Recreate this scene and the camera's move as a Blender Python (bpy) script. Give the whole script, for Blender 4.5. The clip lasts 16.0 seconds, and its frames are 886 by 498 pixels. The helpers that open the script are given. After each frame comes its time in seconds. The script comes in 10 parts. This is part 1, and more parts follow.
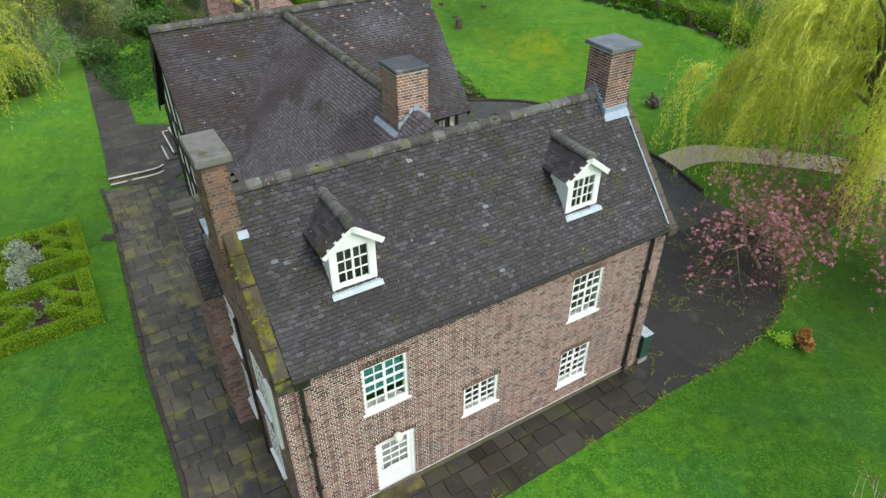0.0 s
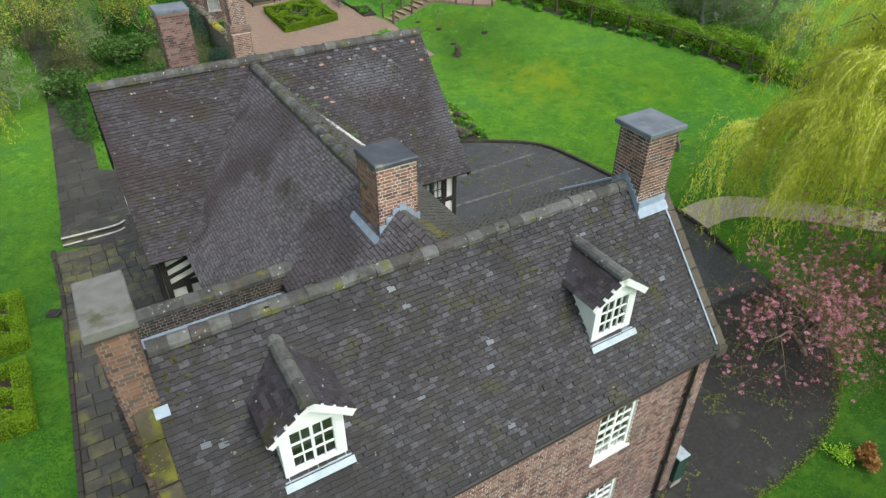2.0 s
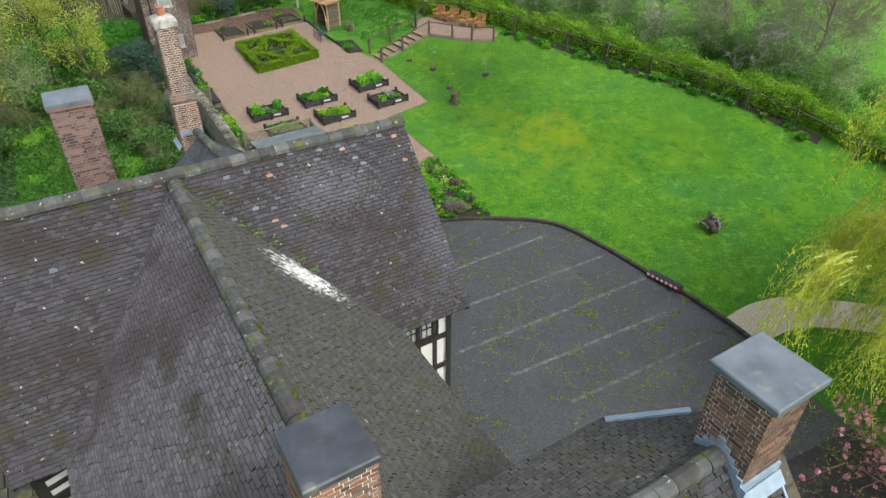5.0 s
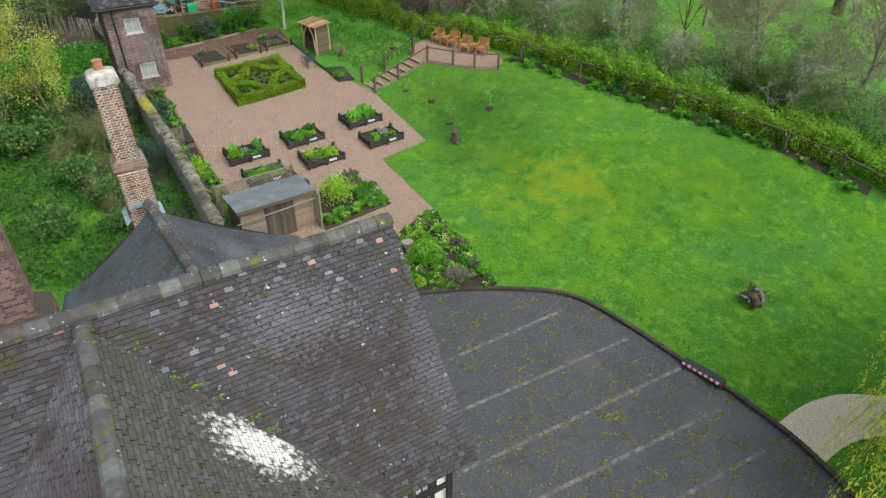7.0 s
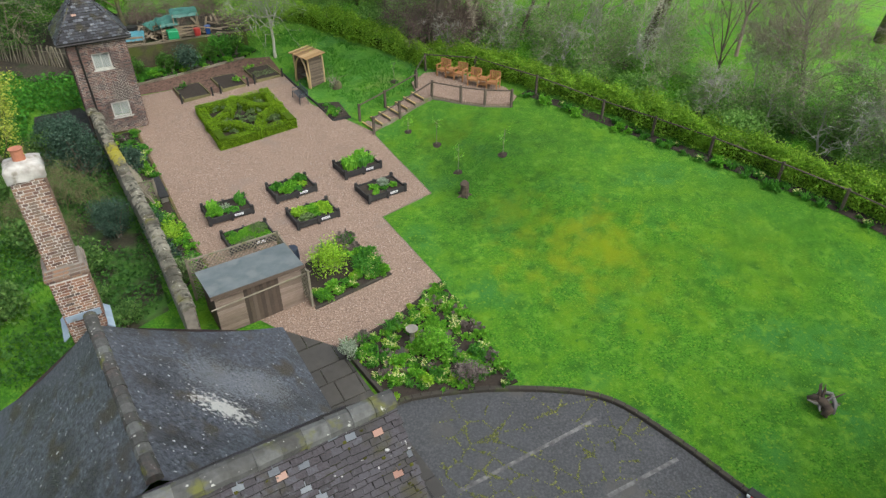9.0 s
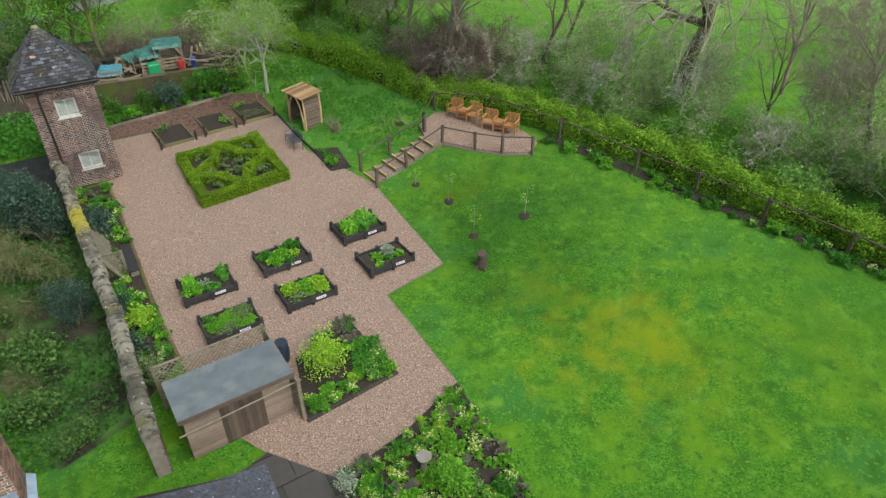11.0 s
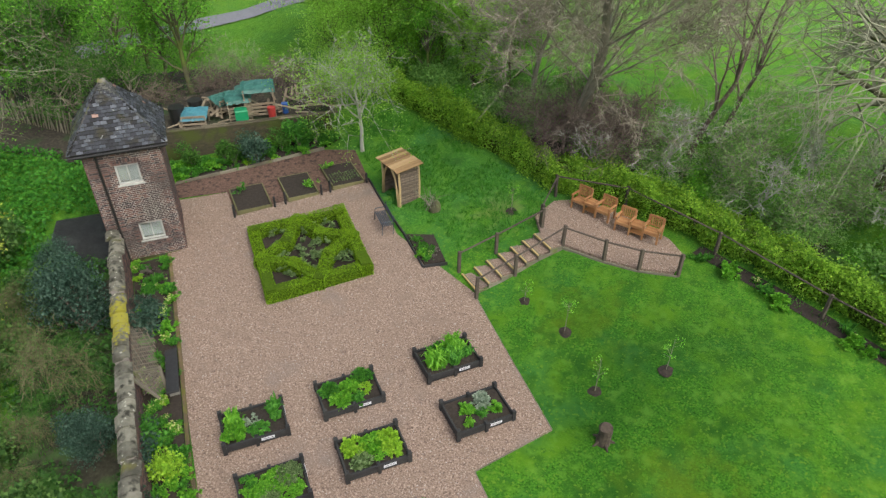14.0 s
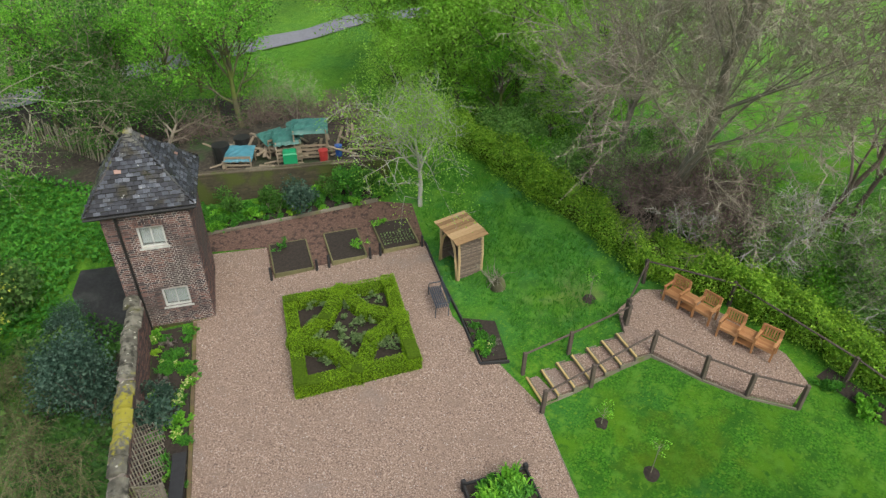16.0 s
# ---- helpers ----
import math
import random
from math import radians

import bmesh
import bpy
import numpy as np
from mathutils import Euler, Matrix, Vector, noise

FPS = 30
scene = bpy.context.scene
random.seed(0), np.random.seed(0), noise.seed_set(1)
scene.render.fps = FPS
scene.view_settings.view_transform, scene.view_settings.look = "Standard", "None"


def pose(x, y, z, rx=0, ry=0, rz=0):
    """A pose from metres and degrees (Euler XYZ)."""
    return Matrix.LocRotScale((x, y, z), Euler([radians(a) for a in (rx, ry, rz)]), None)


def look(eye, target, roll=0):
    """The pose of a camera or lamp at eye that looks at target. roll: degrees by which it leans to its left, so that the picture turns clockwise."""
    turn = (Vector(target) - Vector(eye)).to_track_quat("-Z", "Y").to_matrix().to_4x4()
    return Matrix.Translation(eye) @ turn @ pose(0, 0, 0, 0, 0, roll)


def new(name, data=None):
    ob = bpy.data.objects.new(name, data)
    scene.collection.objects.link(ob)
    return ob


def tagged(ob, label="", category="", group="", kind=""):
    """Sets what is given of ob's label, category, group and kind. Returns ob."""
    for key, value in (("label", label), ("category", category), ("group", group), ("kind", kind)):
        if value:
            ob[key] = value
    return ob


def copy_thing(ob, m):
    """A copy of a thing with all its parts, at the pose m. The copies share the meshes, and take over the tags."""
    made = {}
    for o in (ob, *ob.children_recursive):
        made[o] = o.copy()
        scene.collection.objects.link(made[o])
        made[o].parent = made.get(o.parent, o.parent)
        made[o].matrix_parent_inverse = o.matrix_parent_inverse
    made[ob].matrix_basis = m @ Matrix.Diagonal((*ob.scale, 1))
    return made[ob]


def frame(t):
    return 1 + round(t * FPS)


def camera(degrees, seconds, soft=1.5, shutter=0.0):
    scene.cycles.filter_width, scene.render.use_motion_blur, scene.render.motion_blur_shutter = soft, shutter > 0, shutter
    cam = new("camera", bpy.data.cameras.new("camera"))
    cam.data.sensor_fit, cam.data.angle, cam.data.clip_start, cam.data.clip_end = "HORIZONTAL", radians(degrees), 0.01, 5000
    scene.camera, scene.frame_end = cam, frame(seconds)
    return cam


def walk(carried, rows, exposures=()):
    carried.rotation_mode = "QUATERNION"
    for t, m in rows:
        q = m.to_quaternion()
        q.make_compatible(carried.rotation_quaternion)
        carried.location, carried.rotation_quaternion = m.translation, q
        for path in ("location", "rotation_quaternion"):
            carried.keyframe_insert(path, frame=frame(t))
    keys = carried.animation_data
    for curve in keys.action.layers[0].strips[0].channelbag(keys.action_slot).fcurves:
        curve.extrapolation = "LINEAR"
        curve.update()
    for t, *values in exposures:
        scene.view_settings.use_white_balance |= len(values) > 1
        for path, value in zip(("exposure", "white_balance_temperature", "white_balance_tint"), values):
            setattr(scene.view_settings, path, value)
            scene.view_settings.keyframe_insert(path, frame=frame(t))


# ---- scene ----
cam = camera(69.7, 16.0, soft=1.4)
METRES, EYE, TILT, LEAN, TURN = 38.0, 16.0, -36.0, 0.0, 0.0
ROWS = [
    (0.0, 0.0, 0.0, 0.0, -0.0, 0.0, -0.0),
    (0.5, 0.0005, 0.0231, 0.0178, -0.0, 0.1, -0.02),
    (1.0, 0.0007, 0.046, 0.0355, -0.02, 0.2, -0.03),
    (1.5, 0.002, 0.0692, 0.0542, -0.03, 0.29, -0.04),
    (2.0, 0.0035, 0.0925, 0.0728, -0.05, 0.37, -0.07),
    (2.5, 0.0043, 0.1158, 0.0917, -0.09, 0.45, -0.08),
    (3.0, 0.0046, 0.1386, 0.1103, -0.11, 0.48, -0.09),
    (3.5, 0.0057, 0.1616, 0.1289, -0.13, 0.5, -0.09),
    (4.0, 0.0069, 0.1849, 0.1475, -0.17, 0.5, -0.07),
    (6.5, 0.0104, 0.3088, 0.2447, -0.23, 0.42, -0.06),
    (7.0, 0.0095, 0.3326, 0.2632, -0.23, 0.42, -0.06),
    (7.5, 0.0079, 0.3568, 0.2823, -0.26, 0.44, -0.06),
    (8.0, 0.0058, 0.3816, 0.3015, -0.26, 0.49, -0.06),
    (8.5, 0.0029, 0.4063, 0.3212, -0.27, 0.54, -0.06),
    (9.0, 0.0002, 0.4318, 0.3412, -0.26, 0.61, -0.07),
    (11.5, -0.0161, 0.5576, 0.4428, -0.02, 0.79, -0.12),
    (12.0, -0.02, 0.5826, 0.4633, 1.18, 0.82, -1.14),
    (12.5, -0.0237, 0.6077, 0.4838, 2.82, 0.81, -2.42),
    (13.0, -0.0285, 0.6326, 0.5046, 4.37, 0.75, -3.61),
    (13.5, -0.0353, 0.6552, 0.5249, 6.0, 0.65, -4.9),
    (14.0, -0.041, 0.6789, 0.5443, 7.92, 0.5, -6.31),
    (14.5, -0.048, 0.7027, 0.5634, 9.65, 0.34, -7.66),
    (15.0, -0.0555, 0.7254, 0.5818, 11.03, 0.21, -8.63),
    (15.5, -0.0638, 0.7493, 0.6015, 12.11, 0.06, -9.41),
    (16.0, -0.0733, 0.7737, 0.6212, 13.03, -0.03, -10.17),
]
walk(cam, [(t, pose(0, 0, EYE, TILT, LEAN, TURN) @ pose(METRES * x, METRES * y, METRES * z, 90 + pitch, roll, yaw)) for t, x, y, z, yaw, pitch, roll in ROWS],
     exposures=[(0.0, 0.69), (2.0, 0.73), (3.5, 0.85), (6.5, 0.87), (9.0, 0.80), (12.0, 0.72), (16.0, 0.70)])

# ---------- light ----------
world = bpy.data.worlds.new("sky")
scene.world = world
world.use_nodes = True
wn = world.node_tree
sky = wn.nodes.new("ShaderNodeTexSky")
sky.sky_type = "NISHITA"
sky.sun_disc = False
sky.sun_elevation = radians(52)
sky.sun_rotation = radians(130)
sky.air_density, sky.dust_density, sky.ozone_density = 1.0, 4.0, 1.0
haze = wn.nodes.new("ShaderNodeHueSaturation")
haze.inputs["Saturation"].default_value = 0.5
wn.links.new(sky.outputs[0], haze.inputs["Color"])
wn.links.new(haze.outputs[0], wn.nodes["Background"].inputs[0])
wn.nodes["Background"].inputs[1].default_value = 0.15
sun = new("sun", bpy.data.lights.new("sun", "SUN"))
sun.data.energy, sun.data.angle, sun.data.color = 0.8, radians(35), (1.0, 0.97, 0.92)
sun.matrix_world = look((0, 0, 60), (-0.77 * 40, 0.64 * 40, 60 - 51))
scene.view_settings.use_white_balance = True
scene.view_settings.white_balance_temperature = 6500
scene.view_settings.white_balance_tint = 6


# ---------- materials ----------
def surface(name, cols, rough=0.85, metal=0.0, grain=8.0, bump=0.3, bump_scale=40.0, patch=None, patch_scale=0.6,
            patch_at=0.55, speck=None, speck_scale=9.0, speck_at=0.7, spread=0.5, wet=0.0, spots=(), sheen=0.5, stain=None, mottle=()):
    """Colours picked piece by piece and by a grain, stained by a patch colour and specked by another."""
    m = bpy.data.materials.new(name)
    m.use_nodes = True
    t = m.node_tree
    n, l = t.nodes, t.links
    b = n["Principled BSDF"]
    geo, info = n.new("ShaderNodeNewGeometry"), n.new("ShaderNodeObjectInfo")
    rnd = n.new("ShaderNodeMath")
    rnd.operation = "ADD"
    l.new(geo.outputs["Random Per Island"], rnd.inputs[0])
    l.new(info.outputs["Random"], rnd.inputs[1])
    fr = n.new("ShaderNodeMath")
    fr.operation = "FRACT"
    l.new(rnd.outputs[0], fr.inputs[0])

    def noise_at(scale, detail=4.0):
        k = n.new("ShaderNodeTexNoise")
        k.inputs["Scale"].default_value, k.inputs["Detail"].default_value = scale, detail
        l.new(geo.outputs["Position"], k.inputs["Vector"])
        return k.outputs["Fac"]

    mixv = n.new("ShaderNodeMix")
    mixv.inputs[0].default_value = spread
    l.new(noise_at(grain, 6.0), mixv.inputs[2])
    l.new(fr.outputs[0], mixv.inputs[3])
    ramp = n.new("ShaderNodeValToRGB")
    el = ramp.color_ramp.elements
    while len(el) < len(cols):
        el.new(0.5)
    lo, hi = (0.3, 0.7) if spread < 0.25 else (0.15, 0.85)
    for i, c in enumerate(cols):
        el[i].position = lo + (hi - lo) * i / max(1, len(cols) - 1)
        el[i].color = (*c, 1)
    l.new(mixv.outputs[0], ramp.inputs[0])
    out = ramp.outputs[0]

    def lay(out, col, scale, at, width, detail):
        r = n.new("ShaderNodeMapRange")
        r.inputs[1].default_value, r.inputs[2].default_value = at, at + width
        l.new(noise_at(scale, detail), r.inputs[0])
        mx = n.new("ShaderNodeMix")
        mx.data_type = "RGBA"
        l.new(r.outputs[0], mx.inputs[0])
        l.new(out, mx.inputs[6])
        mx.inputs[7].default_value = (*col, 1)
        return mx.outputs[2]

    for col, scale, at, width in mottle:
        out = lay(out, col, scale, at, width, 5.0)
    if patch:
        out = lay(out, patch, patch_scale, patch_at, 0.12, 5.0)
    if stain:
        out = lay(out, stain[0], stain[1], stain[2], 0.16, 6.0)
    if speck:
        out = lay(out, speck, speck_scale, speck_at, 0.05, 2.0)
    for centre, radius, col, ragged, strength in spots:
        sep = n.new("ShaderNodeVectorMath")
        sep.operation = "SUBTRACT"
        l.new(geo.outputs["Position"], sep.inputs[0])
        sep.inputs[1].default_value = centre
        div = n.new("ShaderNodeVectorMath")
        div.operation = "DIVIDE"
        l.new(sep.outputs[0], div.inputs[0])
        div.inputs[1].default_value = radius
        far = n.new("ShaderNodeVectorMath")
        far.operation = "LENGTH"
        l.new(div.outputs[0], far.inputs[0])
        add = n.new("ShaderNodeMath")
        add.operation = "MULTIPLY_ADD"
        l.new(noise_at(ragged, 6.0), add.inputs[0])
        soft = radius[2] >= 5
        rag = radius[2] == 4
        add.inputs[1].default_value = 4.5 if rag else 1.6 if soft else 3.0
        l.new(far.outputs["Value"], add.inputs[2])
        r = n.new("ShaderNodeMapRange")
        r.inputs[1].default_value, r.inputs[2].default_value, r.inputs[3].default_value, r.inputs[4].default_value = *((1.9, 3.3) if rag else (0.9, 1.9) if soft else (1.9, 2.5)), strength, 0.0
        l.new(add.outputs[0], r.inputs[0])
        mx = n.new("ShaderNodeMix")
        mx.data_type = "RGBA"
        # A spot with z radius 9 multiplies, painting broad light, shade and tint.
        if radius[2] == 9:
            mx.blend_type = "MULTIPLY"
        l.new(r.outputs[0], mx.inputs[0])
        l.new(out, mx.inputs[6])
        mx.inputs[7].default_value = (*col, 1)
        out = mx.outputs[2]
    l.new(out, b.inputs["Base Color"])
    b.inputs["Specular IOR Level"].default_value = sheen
    b.inputs["Roughness"].default_value, b.inputs["Metallic"].default_value = rough, metal
    if wet:
        r = n.new("ShaderNodeMapRange")
        r.inputs[1].default_value, r.inputs[2].default_value = 0.42, 0.6
        r.inputs[3].default_value, r.inputs[4].default_value = rough, wet
        l.new(noise_at(0.5, 4.0), r.inputs[0])
        l.new(r.outputs[0], b.inputs["Roughness"])
    if bump:
        bp = n.new("ShaderNodeBump")
        bp.inputs["Strength"].default_value, bp.inputs["Distance"].default_value = bump, 0.02
        l.new(noise_at(bump_scale, 6.0), bp.inputs["Height"])
        l.new(bp.outputs[0], b.inputs["Normal"])
    return m


def leaf_mat(name, cols, rough=0.55, through_light=0.35):
    m = surface(name, [tuple(min(0.85, 1.45 * c) for c in k) for k in cols], rough=rough, bump=0.0, grain=1.2, spread=0.65, sheen=0.2)
    t = m.node_tree
    b, o = t.nodes["Principled BSDF"], t.nodes["Material Output"]
    tr, mx = t.nodes.new("ShaderNodeBsdfTranslucent"), t.nodes.new("ShaderNodeMixShader")
    t.links.new(b.inputs["Base Color"].links[0].from_socket, tr.inputs[0])
    mx.inputs[0].default_value = through_light
    t.links.new(b.outputs[0], mx.inputs[1])
    t.links.new(tr.outputs[0], mx.inputs[2])
    t.links.new(mx.outputs[0], o.inputs[0])
    return m


ROOF_TILE = surface("old dark clay tile", [(0.105, 0.056, 0.046), (0.030, 0.026, 0.028), (0.022, 0.020, 0.023), (0.036, 0.031, 0.036), (0.048, 0.042, 0.050), (0.056, 0.053, 0.064), (0.066, 0.066, 0.078), (0.092, 0.095, 0.11)],
                    rough=0.7, sheen=0.4, patch=(0.036, 0.034, 0.014), patch_scale=1.7, patch_at=0.56, stain=((0.030, 0.020, 0.020), 0.5, 0.52), speck=(0.36, 0.36, 0.35), speck_scale=7.5, speck_at=0.70, bump=0.6, bump_scale=60, spread=0.42, grain=26, mottle=(((0.050, 0.047, 0.056), 0.8, 0.50, 0.2), ((0.030, 0.029, 0.020), 2.6, 0.56, 0.16)),
                    spots=[((-2.4, 25.5, 8.3), (1.6, 1.0, 0.8), (0.15, 0.16, 0.19), 13.0, 0.35), ((-0.05, 26.0, 7.4), (0.55, 0.8, 5.0), (0.088, 0.088, 0.108), 1.2, 0.55), ((0.35, 25.3, 6.4), (0.55, 0.8, 5.0), (0.088, 0.088, 0.108), 1.2, 0.55)])
ORANGE_TILE = surface("new orange clay tile", [(0.18, 0.10, 0.078), (0.27, 0.15, 0.115), (0.33, 0.22, 0.175)], rough=0.8, spread=0.6, bump=0.4, speck=(0.1, 0.1, 0.09), speck_scale=9.0, speck_at=0.66)
BLUE_TILE = surface("bleached blue grey tile", [(0.070, 0.080, 0.092), (0.105, 0.12, 0.14), (0.165, 0.185, 0.20)], rough=0.7, spread=0.6, bump=0.4)
FRONT_TILE = surface("black mossy clay tile", [(0.012, 0.012, 0.014), (0.022, 0.021, 0.026), (0.032, 0.031, 0.037), (0.043, 0.041, 0.050), (0.072, 0.074, 0.088)],
                     rough=0.68, mottle=(((0.027, 0.026, 0.022), 2.4, 0.50, 0.2),), patch=(0.038, 0.038, 0.014), patch_scale=1.4, patch_at=0.59, stain=((0.013, 0.012, 0.013), 0.6, 0.52), speck=(0.20, 0.20, 0.19), speck_scale=9.0, speck_at=0.72, bump=0.7, bump_scale=60, spread=0.6, grain=24)
LINK_TILE = surface("purple brown clay tile", [(0.056, 0.048, 0.052), (0.086, 0.075, 0.083), (0.116, 0.104, 0.115), (0.15, 0.14, 0.152), (0.20, 0.20, 0.22)],
                    rough=0.65, patch=(0.044, 0.038, 0.026), patch_scale=0.7, patch_at=0.56, stain=((0.068, 0.053, 0.058), 0.35, 0.50), speck=(0.30, 0.30, 0.29), speck_scale=6.5, speck_at=0.70, bump=0.6, bump_scale=60, spread=0.34, grain=26)
COATED = surface("mortar coated grey tile", [(0.040, 0.039, 0.036), (0.064, 0.062, 0.057), (0.098, 0.095, 0.087)], rough=0.75, grain=9, spread=0.22, patch=(0.058, 0.060, 0.026), patch_scale=1.4, patch_at=0.57,
                 speck=(0.32, 0.31, 0.29), speck_scale=4.0, speck_at=0.72, bump=0.6, bump_scale=40,
                 spots=[((-2.85, 23.3, 7.1), (0.95, 0.66, 1.2), (0.72, 0.72, 0.70), 8.0, 0.95), ((-0.1, 15.7, 8.2), (0.75, 0.75, 0.9), (0.13, 0.12, 0.018), 4.0, 0.95)])
MOSS = surface("cushion moss", [(0.028, 0.028, 0.008), (0.050, 0.051, 0.012), (0.090, 0.094, 0.018)], rough=0.95, grain=9, spread=0.6, bump=0.8, bump_scale=60, sheen=0.1)
YELLOW_MOSS = surface("yellow green moss", [(0.050, 0.050, 0.010), (0.095, 0.098, 0.013), (0.155, 0.165, 0.02)], rough=0.95, grain=9, spread=0.6, bump=0.8, bump_scale=60, sheen=0.1)
FRESH_MOSS = surface("bright green moss", [(0.055, 0.11, 0.010), (0.09, 0.19, 0.014), (0.13, 0.26, 0.02)], rough=0.95, grain=9, spread=0.6, bump=0.8, bump_scale=60, sheen=0.1)
RIDGE_TILE = surface("weathered ridge tile", [(0.092, 0.072, 0.066), (0.045, 0.045, 0.043), (0.070, 0.071, 0.068), (0.102, 0.106, 0.102), (0.145, 0.152, 0.146)], rough=0.85, spread=0.5, grain=9, bump_scale=22, stain=((0.045, 0.045, 0.040), 2.2, 0.52),
                     patch=(0.10, 0.105, 0.025), patch_scale=2.6, patch_at=0.57, speck=(0.36, 0.37, 0.34), speck_scale=10, speck_at=0.68, bump=0.7)
# Darker colour for the tail strip, butt and sides of each tile.
TILE_TAIL = surface("dark tile tail", [(0.022, 0.021, 0.022), (0.040, 0.038, 0.038)], rough=0.95, spread=0.3, patch=(0.03, 0.034, 0.012), patch_scale=2.0, patch_at=0.56, bump=0.0, sheen=0.1)
DECK = surface("roof underlay", [(0.012, 0.012, 0.012), (0.02, 0.019, 0.018)], rough=0.9, spread=0.1)
BRICK = surface("old red brick", [(0.075, 0.050, 0.050), (0.14, 0.080, 0.072), (0.19, 0.105, 0.088), (0.25, 0.155, 0.128), (0.19, 0.145, 0.13)], rough=0.9,
                patch=(0.12, 0.085, 0.075), patch_scale=0.45, patch_at=0.55, bump=0.5, bump_scale=50, spread=0.75)
DARK_BRICK = surface("dark plum brick", [(0.038, 0.030, 0.032), (0.070, 0.046, 0.044), (0.115, 0.065, 0.055), (0.18, 0.098, 0.078)], rough=0.9,
                     patch=(0.07, 0.055, 0.05), patch_scale=0.6, patch_at=0.52, bump=0.5, bump_scale=50, spread=0.75)
CHIMNEY_BRICK = surface("orange stack brick", [(0.13, 0.070, 0.052), (0.22, 0.11, 0.072), (0.29, 0.155, 0.10), (0.27, 0.19, 0.135), (0.085, 0.065, 0.056)], rough=0.9,
                        patch=(0.13, 0.1, 0.075), patch_scale=1.0, patch_at=0.56, bump=0.5, bump_scale=50, spread=0.75)
STACK_BRICK = surface("sooty orange brick", [(0.06, 0.040, 0.034), (0.12, 0.070, 0.052), (0.19, 0.10, 0.070), (0.24, 0.135, 0.09), (0.10, 0.078, 0.066)], rough=0.9, patch=(0.075, 0.062, 0.05), patch_scale=1.0, patch_at=0.52, bump=0.5, bump_scale=50, spread=0.75)
MORTAR = surface("pale lime mortar", [(0.50, 0.475, 0.44), (0.66, 0.63, 0.59), (0.76, 0.73, 0.69)], rough=0.95, grain=5, patch=(0.40, 0.37, 0.34), patch_scale=0.5, patch_at=0.58, spread=0.1)
SOOT_BRICK = surface("weathered black brick", [(0.018, 0.017, 0.017), (0.030, 0.027, 0.026), (0.048, 0.041, 0.037), (0.075, 0.058, 0.048)], rough=0.9, patch=(0.035, 0.038, 0.018), patch_scale=1.8, patch_at=0.54, bump=0.6, bump_scale=40, spread=0.65)
DARK_MORTAR = surface("sooty mortar", [(0.17, 0.15, 0.13), (0.27, 0.24, 0.21)], rough=0.95, grain=5, spread=0.1)
LEAD = surface("sheet lead", [(0.21, 0.275, 0.35), (0.30, 0.38, 0.47)], rough=0.5, grain=6, spread=0.1, patch=(0.2, 0.22, 0.23), patch_scale=3, patch_at=0.62, bump=0.15)
PALE_LEAD = surface("bleached sheet lead", [(0.28, 0.36, 0.41), (0.40, 0.48, 0.53)], rough=0.5, grain=6, spread=0.1, patch=(0.28, 0.31, 0.33), patch_scale=3, patch_at=0.62, bump=0.15)
STONE = surface("weathered stone", [(0.16, 0.15, 0.13), (0.24, 0.225, 0.195), (0.32, 0.30, 0.26)], rough=0.92, grain=6,
                patch=(0.16, 0.15, 0.04), patch_scale=1.6, patch_at=0.56, speck=(0.45, 0.44, 0.40), speck_scale=8, speck_at=0.66, bump=0.5, spread=0.4)
SLATE_CAP = surface("slate cap", [(0.085, 0.105, 0.125), (0.125, 0.15, 0.175), (0.165, 0.19, 0.22)], rough=0.6, grain=3, spread=0.1, patch=(0.2, 0.2, 0.19), patch_scale=4, patch_at=0.6)
DARK_CAP = surface("wet black slab", [(0.028, 0.032, 0.039), (0.045, 0.051, 0.062), (0.07, 0.078, 0.092)], rough=0.5, grain=3, spread=0.1, patch=(0.17, 0.17, 0.155), patch_scale=2.2, patch_at=0.6, bump=0.3)
WHITE = surface("white gloss paint", [(0.70, 0.725, 0.75), (0.78, 0.805, 0.83)], rough=0.45, grain=3, spread=0.1, bump=0.05)
RENDER_WHITE = surface("white limewash panel", [(0.66, 0.66, 0.63), (0.78, 0.78, 0.75)], rough=0.9, grain=3, spread=0.1, bump=0.2)
BLACK = surface("black paint", [(0.012, 0.012, 0.012), (0.022, 0.021, 0.02)], rough=0.5, grain=5, spread=0.2, bump=0.1)
OAK_BLACK = surface("black stained oak", [(0.014, 0.012, 0.011), (0.03, 0.026, 0.022)], rough=0.8, grain=9, spread=0.3, bump=0.4)
FADED_WHITE = surface("worn white line paint", [(0.42, 0.41, 0.38), (0.60, 0.59, 0.56), (0.72, 0.71, 0.68)], rough=0.8, grain=6, spread=0.0, patch=(0.12, 0.115, 0.10), patch_scale=3.0, patch_at=0.6, bump=0.2)
TEAL = surface("teal blind", [(0.02, 0.19, 0.20), (0.03, 0.25, 0.26)], rough=0.8, grain=2, spread=0.2, bump=0)
OPAL = surface("opal lamp globe", [(0.62, 0.64, 0.55), (0.68, 0.70, 0.6)], rough=0.35, spread=0.1, bump=0)
GLASS = bpy.data.materials.new("window glass")
GLASS.use_nodes = True
gb = GLASS.node_tree.nodes["Principled BSDF"]
gb.inputs["Base Color"].default_value = (0.9, 0.95, 0.95, 1)
gb.inputs["Roughness"].default_value, gb.inputs["Transmission Weight"].default_value, gb.inputs["IOR"].default_value = 0.02, 1.0, 1.45
# Dark colour of the added panel that stands for the unlit dormer room.
ROOM = surface("dark room backing", [(0.05, 0.05, 0.05), (0.07, 0.07, 0.068)], rough=0.9, spread=0.1, bump=0)


